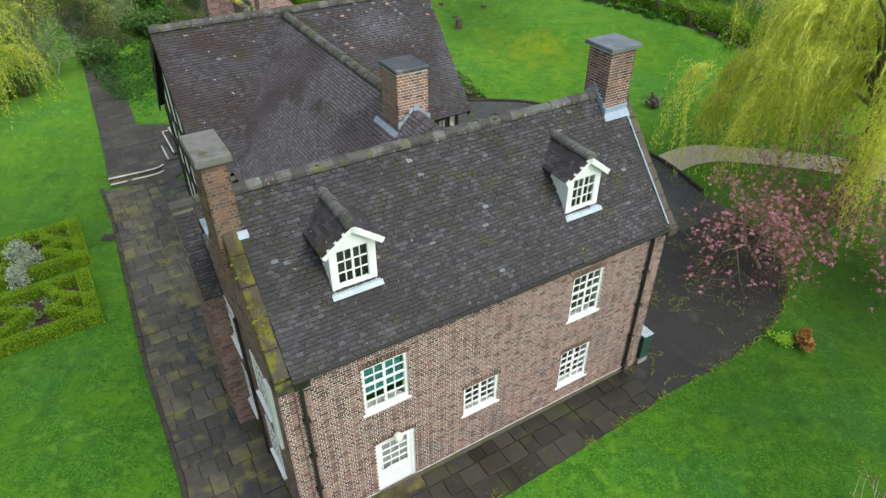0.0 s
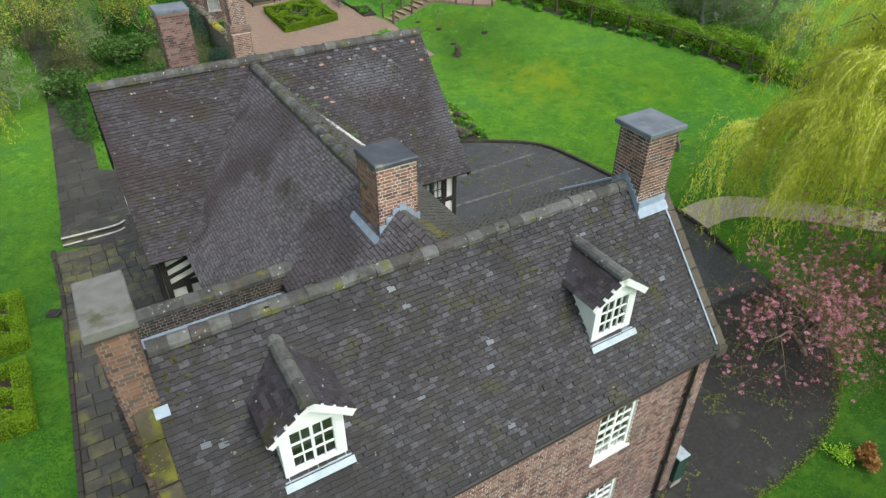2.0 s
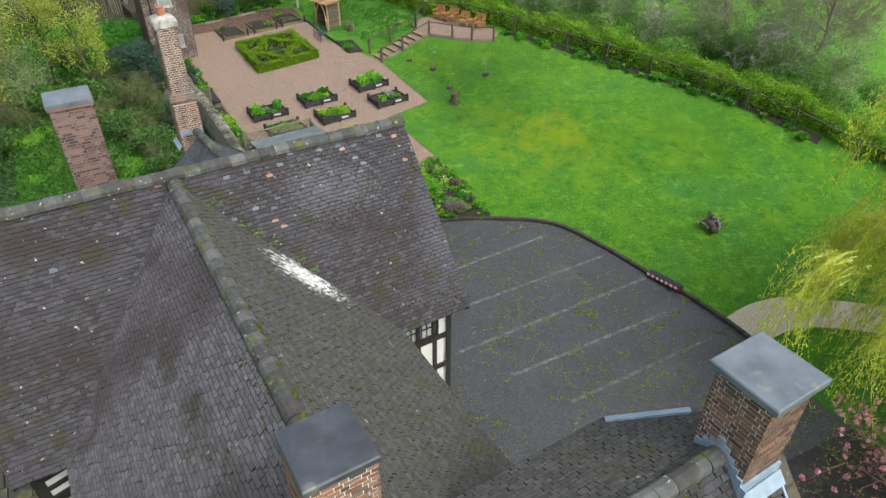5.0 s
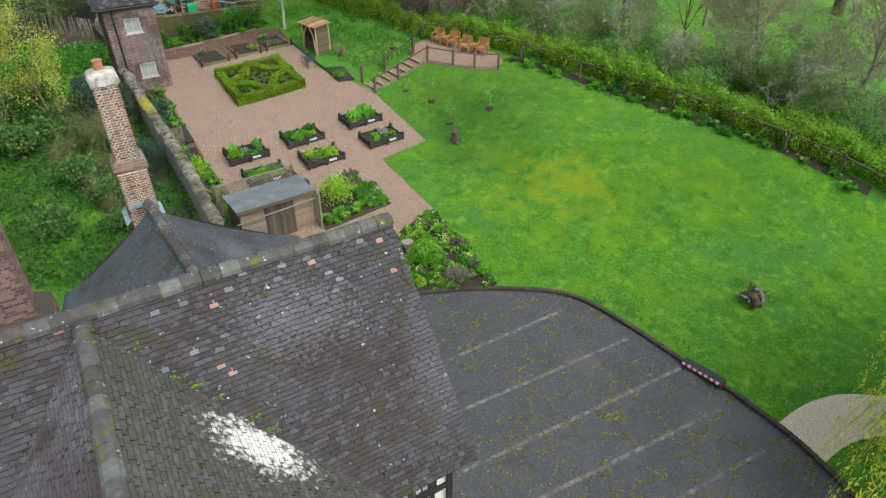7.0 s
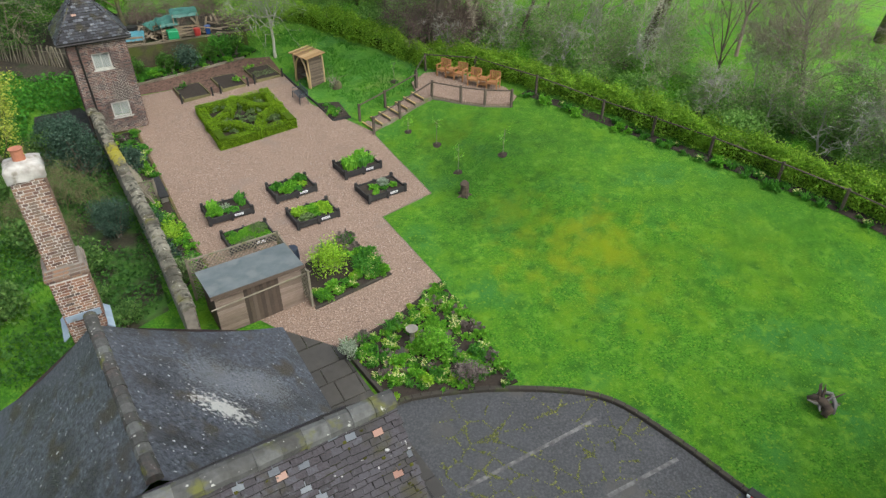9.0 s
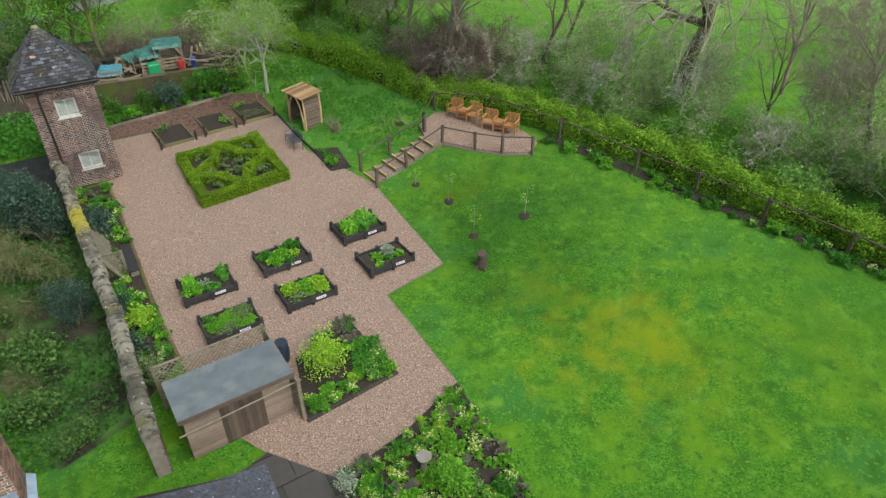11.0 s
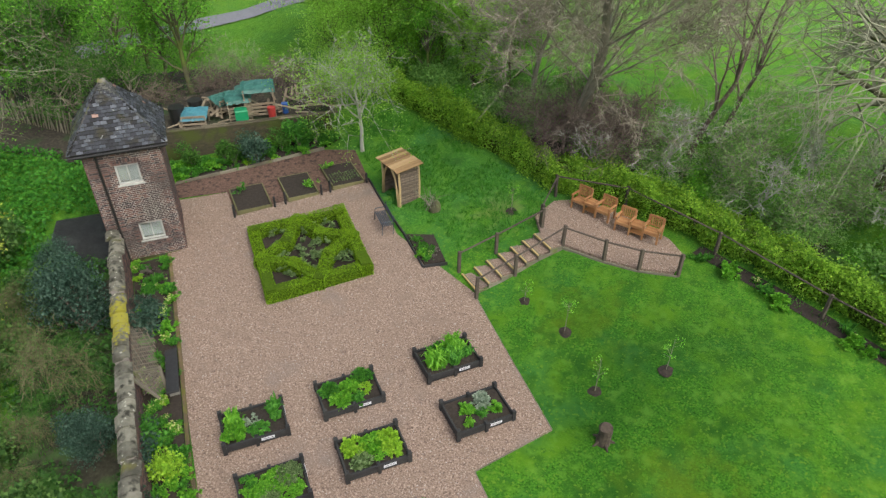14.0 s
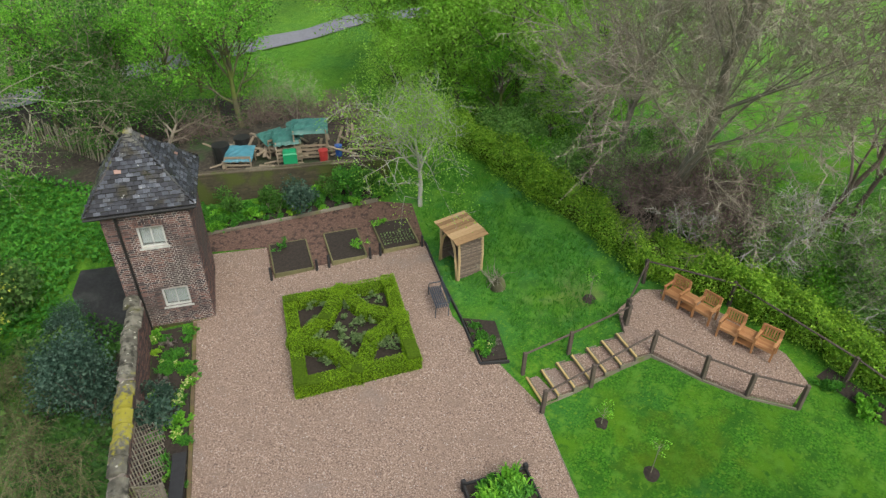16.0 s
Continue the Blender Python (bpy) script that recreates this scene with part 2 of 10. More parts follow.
# ---------- mesh helpers ----------
class Mesh:
    """Points and faces gathered for one mesh."""

    def __init__(self):
        self.v, self.f = [], []

    def face(self, *pts):
        k = len(self.v)
        self.v.extend(tuple(p) for p in pts)
        self.f.append(tuple(range(k, k + len(pts))))

    def box(self, x0, x1, y0, y1, z0, z1, m=None, skip=""):
        k = len(self.v)
        p = [(x, y, z) for z in (z0, z1) for y in (y0, y1) for x in (x0, x1)]
        self.v.extend(tuple(m @ Vector(q)) for q in p) if m else self.v.extend(p)
        sides = {"d": (0, 2, 3, 1), "u": (4, 5, 7, 6), "f": (0, 1, 5, 4), "b": (2, 6, 7, 3), "l": (0, 4, 6, 2), "r": (1, 3, 7, 5)}
        self.f.extend(tuple(k + i for i in s) for c, s in sides.items() if c not in skip)
        return self

    def bevel_box(self, x0, x1, y0, y1, z0, z1, c=0.02, m=None):
        """A block whose top edges are worn off."""
        k = len(self.v)
        p = [(x0, y0, z0), (x1, y0, z0), (x1, y1, z0), (x0, y1, z0), (x0, y0, z1 - c), (x1, y0, z1 - c), (x1, y1, z1 - c), (x0, y1, z1 - c),
             (x0 + c, y0 + c, z1), (x1 - c, y0 + c, z1), (x1 - c, y1 - c, z1), (x0 + c, y1 - c, z1)]
        self.v.extend(tuple(m @ Vector(q)) if m else q for q in p)
        for a in (0, 4):
            for i in range(4):
                j = (i + 1) % 4
                self.f.append((k + a + i, k + a + j, k + a + 4 + j, k + a + 4 + i))
        self.f += [(k + 8, k + 9, k + 10, k + 11), (k + 3, k + 2, k + 1, k)]
        return self

    def tube(self, path, radii, sides=8, cap=True):
        """A tapered tube through the points of the path."""
        k = len(self.v)
        path = [Vector(p) for p in path]
        n = len(path)
        for i, p in enumerate(path):
            d = (path[min(i + 1, n - 1)] - path[max(i - 1, 0)]).normalized()
            a = d.orthogonal().normalized() if abs(d.z) > 0.95 else Vector((-d.y, d.x, 0)).normalized()
            b = d.cross(a)
            r = radii[i] if hasattr(radii, "__len__") else radii
            for s in range(sides):
                w = 2 * math.pi * s / sides
                self.v.append(tuple(p + a * (r * math.cos(w)) + b * (r * math.sin(w))))
        for i in range(n - 1):
            for s in range(sides):
                q = (s + 1) % sides
                self.f.append((k + i * sides + s, k + i * sides + q, k + (i + 1) * sides + q, k + (i + 1) * sides + s))
        if cap:
            self.f.append(tuple(k + s for s in reversed(range(sides))))
            self.f.append(tuple(k + (n - 1) * sides + s for s in range(sides)))
        return self

    def mesh(self, name, mat, smooth=False):
        me = bpy.data.meshes.new(name)
        me.from_pydata(self.v, [], self.f)
        me.materials.append(mat)
        if smooth:
            me.polygons.foreach_set("use_smooth", [True] * len(me.polygons))
        me.update()
        return me


def part(name, shape, mat, parent=None, label="", smooth=False, kind=""):
    me = shape if isinstance(shape, bpy.types.Mesh) else shape.mesh(name, mat, smooth)
    ob = new(name, me)
    ob.parent = parent
    return tagged(ob, label, "", "", kind)


def thing(name, m, label, category, group="", kind=""):
    ob = new(name)
    ob.matrix_world = m
    return tagged(ob, label, category, group, kind)


def solid(name, shape, mat, label, category, group="", kind="", m=None, smooth=False):
    ob = new(name, shape.mesh(name, mat, smooth))
    if m:
        ob.matrix_world = m
    return tagged(ob, label, category, group, kind)


def clamp(x, a=0.0, b=1.0):
    return max(a, min(b, x))


def ease(x):
    x = clamp(x)
    return x * x * (3 - 2 * x)


# ---------- the lie of the land ----------
RISE_Y = (-600, 14, 25, 35, 44, 46, 50, 52, 54, 58, 62, 75, 95, 140, 900)
RISE_Z = (-3, 0, 0.38, 1.18, 1.95, 2.15, 2.5, 2.78, 3.0, 3.35, 3.9, 4.9, 5.2, 5.4, 6.0)


def land(x, y):
    """Height of the ground: a hillside that climbs away from the house, with a bank round the seating circle."""
    z = float(np.interp(y, RISE_Y, RISE_Z))
    d = (x + 3.6) * 0.771 + (y - 51.5) * 0.637
    fade = 1 - ease((x - 20) / 20)
    return z + 0.65 * ease(d / 4) * ease((y - 38) / 6) * fade + 0.05 * max(0.0, min(x, 20) - 4) * ease((y - 34) / 8) * fade


def strip(outline, lift, step=1.0, skirt=0.0):
    """A sheet that covers the outline and lies on the land, lifted a little."""
    bm = bmesh.new()
    bm.faces.new([bm.verts.new((x, y, 0)) for x, y in outline])
    xs, ys = [p[0] for p in outline], [p[1] for p in outline]
    for lo, hi, no in ((min(xs), max(xs), (1, 0, 0)), (min(ys), max(ys), (0, 1, 0))):
        k = math.floor(lo / step) * step + step
        while k < hi:
            bmesh.ops.bisect_plane(bm, geom=bm.verts[:] + bm.edges[:] + bm.faces[:], plane_co=(no[0] * k, no[1] * k, 0), plane_no=no)
            k += step
    if skirt:
        edges = [e for e in bm.edges if len(e.link_faces) == 1]
        made = bmesh.ops.extrude_edge_only(bm, edges=edges)["geom"]
        low = {v for v in made if isinstance(v, bmesh.types.BMVert)}
    else:
        low = set()
    for v in bm.verts:
        v.co.z = land(v.co.x, v.co.y) + (lift - skirt if v in low else lift)
    bmesh.ops.recalc_face_normals(bm, faces=bm.faces[:])
    s = Mesh()
    bm.verts.index_update()
    s.v = [tuple(v.co) for v in bm.verts]
    s.f = [tuple(v.index for v in f.verts) for f in bm.faces]
    bm.free()
    up = sum((Vector(s.v[f[1]]) - Vector(s.v[f[0]])).cross(Vector(s.v[f[2]]) - Vector(s.v[f[1]])).z for f in s.f)
    if up < 0:
        s.f = [tuple(reversed(f)) for f in s.f]
    return s


def smooth_line(pts, n=6):
    """A rounded line through the points."""
    out = []
    p = [Vector((*q, 0)) for q in pts]
    for i in range(len(p) - 1):
        a, b, c, d = p[max(i - 1, 0)], p[i], p[i + 1], p[min(i + 2, len(p) - 1)]
        for k in range(n):
            t = k / n
            q = 0.5 * ((2 * b) + (c - a) * t + (2 * a - 5 * b + 4 * c - d) * t * t + (3 * b - a - 3 * c + d) * t ** 3)
            out.append((q.x, q.y))
    return out + [pts[-1]]


# ---------- roofs and brickwork ----------
TILE = Mesh()
TILE.face((-0.0985, 0.017, 0.042), (0.0985, 0.017, 0.042), (0.0985, 0.165, 0.042), (-0.0985, 0.165, 0.042))
TILE.face((-0.0985, 0.004, 0.036), (0.0985, 0.004, 0.036), (0.0985, 0.017, 0.042), (-0.0985, 0.017, 0.042))
TILE.face((-0.0985, 0.0, 0.0), (0.0985, 0.0, 0.0), (0.0985, 0.004, 0.036), (-0.0985, 0.004, 0.036))
TILE.face((-0.0985, 0.165, 0.0), (-0.0985, 0.0, 0.0), (-0.0985, 0.004, 0.036), (-0.0985, 0.017, 0.042), (-0.0985, 0.165, 0.042))
TILE.face((0.0985, 0.0, 0.0), (0.0985, 0.165, 0.0), (0.0985, 0.165, 0.042), (0.0985, 0.017, 0.042), (0.0985, 0.004, 0.036))
# the five faces share their corners
spots = sorted(set(TILE.v))
TILE.f = [tuple(spots.index(TILE.v[i]) for i in f) for f in TILE.f]
TILE.v = spots
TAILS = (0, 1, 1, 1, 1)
TILE_MESH = {}


def frame_of(o, u, s):
    """A pose whose x runs along u and y up along s."""
    u, s = Vector(u).normalized(), Vector(s).normalized()
    n = u.cross(s)
    return Matrix(((u.x, s.x, n.x, o[0]), (u.y, s.y, n.y, o[1]), (u.z, s.z, n.z, o[2]), (0, 0, 0, 1)))


def tile_slope(roof, o, u, s, length, rise, mat, inside=None, own=None, seed=1, wide=0.168, gauge=0.102, odd=None):
    """Plain tiles laid in broken bond on a slope; those within own (a0, a1, b0, b1) are parts, the rest one mesh.
    odd(a, b, rng) may name a strange tile: 0 a new orange one, 1 a pale blue one."""
    rng = random.Random(seed)
    base = frame_of(o, u, s)
    key = mat.name
    if key not in TILE_MESH:
        TILE_MESH[key] = TILE.mesh("tile", mat)
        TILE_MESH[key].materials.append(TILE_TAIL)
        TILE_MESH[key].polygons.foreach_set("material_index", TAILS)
    joined, made, index = Mesh(), 0, []
    rows = int(rise / gauge)
    for r in range(rows):
        b = r * gauge + 0.012 * math.sin(r * 0.7 + seed)
        sag = 0.0
        for c in range(int(length / wide) + 2):
            a = (c + (0.5 if r % 2 else 0.0)) * wide
            half = a < 0.06 or a > length - 0.06
            if a > length + 0.06:
                continue
            if half:
                a = 0.05 if a < 0.06 else length - 0.05
            p = base @ Vector((a, b + 0.06, 0))
            if inside and not inside(p, a, b):
                continue
            if rng.random() < 0.004:
                sag = -0.02
            m = base @ Matrix.Translation((a + rng.uniform(-0.009, 0.009), b + rng.uniform(-0.014, 0.011) + sag, 0.012 + rng.uniform(0, 0.008))) @ \
                Euler((radians(-7.5 + rng.uniform(-2.4, 2.4)), radians(rng.uniform(-2.2, 2.2)), radians(rng.uniform(-2.8, 2.8)))).to_matrix().to_4x4() @ Matrix.Diagonal(((0.5 if half else 1.0) * wide / 0.208, 1, 1, 1))
            sag = 0.0
            strange = odd(a, b, rng) if odd else None
            if strange is None and own and made < 300 and own[0] < a < own[1] and own[2] < b < own[3]:
                ob = new("tile", TILE_MESH[key])
                ob.parent, ob.matrix_local = roof, m
                made += 1
            else:
                k = len(joined.v)
                joined.v.extend(tuple(m @ Vector(q)) for q in TILE.v)
                joined.f.extend(tuple(k + i for i in f) for f in TILE.f)
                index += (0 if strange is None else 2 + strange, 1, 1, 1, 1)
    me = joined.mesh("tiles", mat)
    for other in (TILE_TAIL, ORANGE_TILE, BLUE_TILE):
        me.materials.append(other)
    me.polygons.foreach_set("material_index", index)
    part("tiles", me, mat, roof, kind="stuff")


def ridge_run(roof, a, b, mat, size=0.16, each=0.42, seed=3):
    """Half-round ridge tiles from a to b, each a part."""
    rng = random.Random(seed)
    a, b = Vector(a), Vector(b)
    d = (b - a).normalized()
    n = max(1, round((b - a).length / each))
    step = (b - a).length / n
    sh = Mesh()
    for i, (x, r) in enumerate(((0, 1.03), (step * 0.12, 1.02), (step * 1.01, 0.96))):
        for k in range(7):
            w = math.pi * (k / 6) * 1.16 - 0.25
            sh.v.append((x, -size * r * math.cos(w), size * r * math.sin(w) * 0.9 - 0.05))
    sh.f = [(7 * i + k, 7 * i + 7 + k, 7 * i + 8 + k, 7 * i + 1 + k) for i in range(2) for k in range(6)] + [tuple(range(6, -1, -1)), tuple(range(14, 21))]
    sh.f = [tuple(reversed(q)) for q in sh.f]
    me = sh.mesh("ridge_tile", mat)
    side = Vector((0, 0, 1)).cross(d).normalized()
    up = d.cross(side)
    for i in range(n):
        o = a + d * (i * step) + Vector((rng.uniform(-0.008, 0.008), rng.uniform(-0.008, 0.008), rng.uniform(-0.012, 0.012)))
        m = Matrix(((d.x, side.x, up.x, o.x), (d.y, side.y, up.y, o.y), (d.z, side.z, up.z, o.z), (0, 0, 0, 1))) @ pose(0, 0, 0, rng.uniform(-2, 2), 0, rng.uniform(-1, 1))
        ob = new("ridge_tile", me)
        ob.parent, ob.matrix_local = roof, m


def moss_on(roof, o, u, s, length, rise, where, n, seed, lift=0.05, size=(0.014, 0.055), mat=None):
    """Cushions of moss on a slope, thick where where(a, b) is high."""
    rng = random.Random(seed)
    base = frame_of(o, u, s)
    sh = Mesh()
    for _ in range(n):
        a, b = rng.uniform(0, length), rng.uniform(0, rise)
        if noise.noise(Vector((a * 1.1, b * 1.1, seed))) * 0.9 + noise.noise(Vector((a * 4, b * 4, seed))) * 0.5 + where(a, b) < rng.uniform(0.25, 0.75):
            continue
        r, k, t = rng.uniform(*size), len(sh.v), rng.uniform(0, 1)
        for q in range(6):
            w = r * rng.uniform(0.6, 1.3)
            sh.v.append(tuple(base @ Vector((a + math.cos(t + q * 1.047) * w * 1.2, b + math.sin(t + q * 1.047) * w * 0.8, lift - 0.012))))
        sh.v.append(tuple(base @ Vector((a, b, lift + r * 0.45))))
        sh.f += [(k + q, k + (q + 1) % 6, k + 6) for q in range(6)]
    part("moss", sh, mat or MOSS, roof, "cushions of moss on the tiles", smooth=True, kind="stuff")


def brick_face(wall, o, u, length, height, brick, openings=(), own=None, seed=5, proud=0.007, bond="flemish", jitter=0.003, depth=0.05):
    """Bricks in courses on a face whose foot runs from o along u; they stand a little proud of the mortar behind."""
    rng = random.Random(seed)
    u = Vector((*u, 0)).normalized()
    n = Vector((u.y, -u.x, 0))
    o = Vector(o)
    base = Matrix(((u.x, -n.x, 0, o.x), (u.y, -n.y, 0, o.y), (0, 0, 1, o.z), (0, 0, 0, 1)))
    joined, made, shared = Mesh(), 0, {}
    course, j = 0.077, 0.016
    for r in range(int(height / course)):
        z0 = r * course + j / 2
        z1 = z0 + course - j
        a, k = (0.0 if r % 2 else -0.16), r % 2
        while a < length:
            w = 0.215 if k % 2 == 0 or bond == "stretcher" else 0.103
            k += 1
            cut = [(max(a, 0.0), min(a + w, length))]
            for p0, p1, q0, q1 in openings:
                if z1 > q0 and z0 < q1:
                    cut = [c for x0, x1 in cut for c in ((x0, min(x1, p0 - 0.004)), (max(x0, p1 + 0.004), x1)) if c[1] - c[0] > 0.02]
            for x0, x1 in cut:
                if x1 - x0 < 0.025:
                    continue
                out = proud + rng.uniform(-jitter, jitter)
                if own and made < 300 and own[0] < a < own[1] and own[2] < z0 < own[3] and abs(x1 - x0 - w) < 0.001:
                    if w not in shared:
                        shared[w] = Mesh().box(0, w, 0, depth, 0, course - j, skip="b").mesh("brick", brick)
                    ob = new("brick", shared[w])
                    ob.parent, ob.matrix_local = wall, base @ Matrix.Translation((x0, -out, z0))
                    made += 1
                else:
                    joined.box(x0, x1, -out, depth - out, z0, z1, base, skip="b")
            a += w + j
    part("bricks", joined, brick, wall, kind="stuff")


def pierced(length, height, thick, openings):
    """A wall slab in its own frame (x along, y back, z up) with openings cut through."""
    s = Mesh()
    xs = sorted({0.0, length, *[v for o in openings for v in o[:2]]})
    zs = sorted({0.0, height, *[v for o in openings for v in o[2:]]})
    for x0, x1 in zip(xs, xs[1:]):
        for z0, z1 in zip(zs, zs[1:]):
            if not any(o[0] <= x0 and x1 <= o[1] and o[2] <= z0 and z1 <= o[3] for o in openings):
                s.box(x0, x1, 0, thick, z0, z1)
    # one skin: shared corners, no faces inside the wall
    spot, faces = {}, {}
    for f in s.f:
        ids = tuple(spot.setdefault(tuple(round(c, 5) for c in s.v[i]), len(spot)) for i in f)
        key = frozenset(ids)
        faces[key] = None if key in faces else ids
    s.v, s.f = list(spot), [f for f in faces.values() if f]
    return s


def sash(parent, m, wide, high, cols, rows, bar=0.028, rim=0.075, cross=None, mat=None, sill=True, name="window", label=""):
    """A white glazed window in a frame: x along, y back, z up from its lower left corner."""
    mat = mat or WHITE
    win = part(name, Mesh().box(-0.001, 0.0, 0.0, 0.001, 0, 0.001), mat, parent, label)
    win.matrix_local = m
    fr = Mesh()
    for b in ((0, wide, 0, rim), (0, wide, high - rim, high), (0, rim, rim, high - rim), (wide - rim, wide, rim, high - rim)):
        fr.box(b[0], b[1], 0.0, 0.07, b[2], b[3])
    part("window_frame", fr, mat, win)
    bars = Mesh()
    iw, ih = wide - 2 * rim, high - 2 * rim
    for c in range(1, cols):
        t = bar * (2.6 if cross and c * 2 == cols else 1)
        x = rim + iw * c / cols
        bars.box(x - t / 2, x + t / 2, 0.012, 0.05, rim, high - rim)
    for r in range(1, rows):
        t = bar * (2.6 if cross == r else 1)
        z = rim + ih * r / rows
        bars.box(rim, wide - rim, 0.010, 0.048, z - t / 2, z + t / 2)
    split_boxes("glazing_bar", bars, mat, win)
    me = None
    for c in range(cols):
        for r in range(rows):
            if me is None:
                me = Mesh().box(0.001, iw / cols - 0.001, 0.0, 0.004, 0.001, ih / rows - 0.001).mesh("pane", GLASS)
            ob = new("pane", me)
            ob.parent, ob.visible_shadow = win, False
            ob.matrix_local = pose(rim + iw * c / cols, 0.03, rim + ih * r / rows)
    if sill:
        part("window_sill", Mesh().box(-0.07, wide + 0.07, -0.07, 0.1, -0.075, -0.002), mat, win)
    return win


def split_boxes(name, shape, mat, parent):
    """Each box of a shape as a part of its own."""
    for k in range(len(shape.v) // 8):
        s = Mesh()
        s.v = shape.v[8 * k:8 * k + 8]
        s.f = [tuple(i - 8 * k for i in f) for f in shape.f[6 * k:6 * k + 6]]
        part(name, s, mat, parent)


def brick_arch(wall, x0, x1, z, y, brick, rise=0.07, n=None, high=0.15):
    """A flat cambered arch of bricks on end."""
    n = n or max(6, round((x1 - x0 + 0.1) / 0.085))
    s = Mesh()
    for i in range(n):
        t = (i + 0.5) / n * 2 - 1
        x = (x0 + x1) / 2 + t * (x1 - x0 + 0.12) / 2
        m = Matrix.Translation((x, y, z + rise * (1 - t * t))) @ Matrix.Rotation(radians(10 * t), 4, "Y")
        s.box(-0.029, 0.029, -0.012, 0.02, 0.0, high, m)
    part("brick_arch", s, brick, wall, "arch of dark bricks on end")


def stack(parent, u0, u1, v0, v1, z0, z1, brick, mortar, cap=None, over=0.06, name="chimney", label="", oversail=0, cap_h=0.09, seed=9):
    """A brick chimney with its oversailing courses and cap."""
    ch = part(name, Mesh().box(u0 + 0.008, u1 - 0.008, v0 + 0.008, v1 - 0.008, z0, z1 - 0.004), mortar, parent, label)
    for i, (o, d, ln) in enumerate((((u0, v0, z0), (1, 0), u1 - u0), ((u1, v0, z0), (0, 1), v1 - v0), ((u1, v1, z0), (-1, 0), u1 - u0), ((u0, v1, z0), (0, -1), v1 - v0))):
        brick_face(ch, o, d, ln, z1 - z0, brick, seed=seed + i, proud=0.0, depth=0.045)
    if oversail:
        part("oversailing_course", Mesh().box(u0 - 0.035, u1 + 0.035, v0 - 0.035, v1 + 0.035, z1 - 0.02, z1 + 0.06), brick, ch)
        z1 += 0.06
    if cap:
        part("chimney_cap", Mesh().bevel_box(u0 - over, u1 + over, v0 - over, v1 + over, z1, z1 + cap_h, 0.02), cap, ch, "flat slab cap")
    return ch


HOUSE = pose(-3.35, 9.25, 0, 0, 0, 31)

# ---------- front range of the house ----------
house = thing("house", HOUSE, "two-storey red brick house with steep tiled roof and dormers", "house")
L, EAVE, RIDGE_V, RIDGE_Z = 11.25, 5.92, 2.66, 9.05
# openings along the front: u0, u1, z0, z1
DOOR = (1.92, 3.06, 0.12, 2.22)
W_UP_L, W_UP_R = (1.75, 2.95, 3.55, 5.1), (8.12, 9.22, 3.62, 5.18)
W_MID, W_LOW_R = (4.62, 5.76, 1.72, 2.78), (8.08, 9.2, 0.88, 2.32)
holes = (DOOR, W_UP_L, W_UP_R, W_MID, W_LOW_R)
front = part("wall", Mesh(), MORTAR, house, "plum and red brick front wall with pale joints")
front.data = pierced(L - 0.15, EAVE - 0.1, 0.33, [(a - 0.15, b - 0.15, c, d) for a, b, c, d in holes]).mesh("wall", MORTAR)
front.matrix_local = pose(0.15, 0.08, 0.0)
brick_face(front, (0, 0, 0.25), (1, 0), L - 0.15, EAVE - 0.35, BRICK, [(a - 0.15, b - 0.15, c - 0.25, d - 0.25) for a, b, c, d in holes], own=(2.6, 8.0, 3.2, 4.1))
MOSSY_STONE = surface("mossy grey stone", [(0.05, 0.047, 0.036), (0.09, 0.084, 0.064), (0.14, 0.13, 0.10)], rough=0.95, grain=6, patch=(0.07, 0.078, 0.02), patch_scale=2.2, patch_at=0.5, bump=0.7, spread=0.3)
part("plinth", Mesh().box(0, L - 0.15, -0.035, 0.02, -0.3, 0.2), MOSSY_STONE, front, "mossy stone plinth")
for w in (W_UP_L, W_UP_R, W_LOW_R, DOOR, W_MID):
    brick_arch(front, w[0] - 0.15, w[1] - 0.15, w[3] - 0.01, 0.0, DARK_BRICK)
walls = Mesh()
walls.box(0.1, 3.6, 6.1, 6.4, -0.3, 6.2).box(5.7, 10.2, 4.1, 4.4, -0.3, 7.8)
part("wall", walls, DARK_BRICK, house, "plain brick back wall")


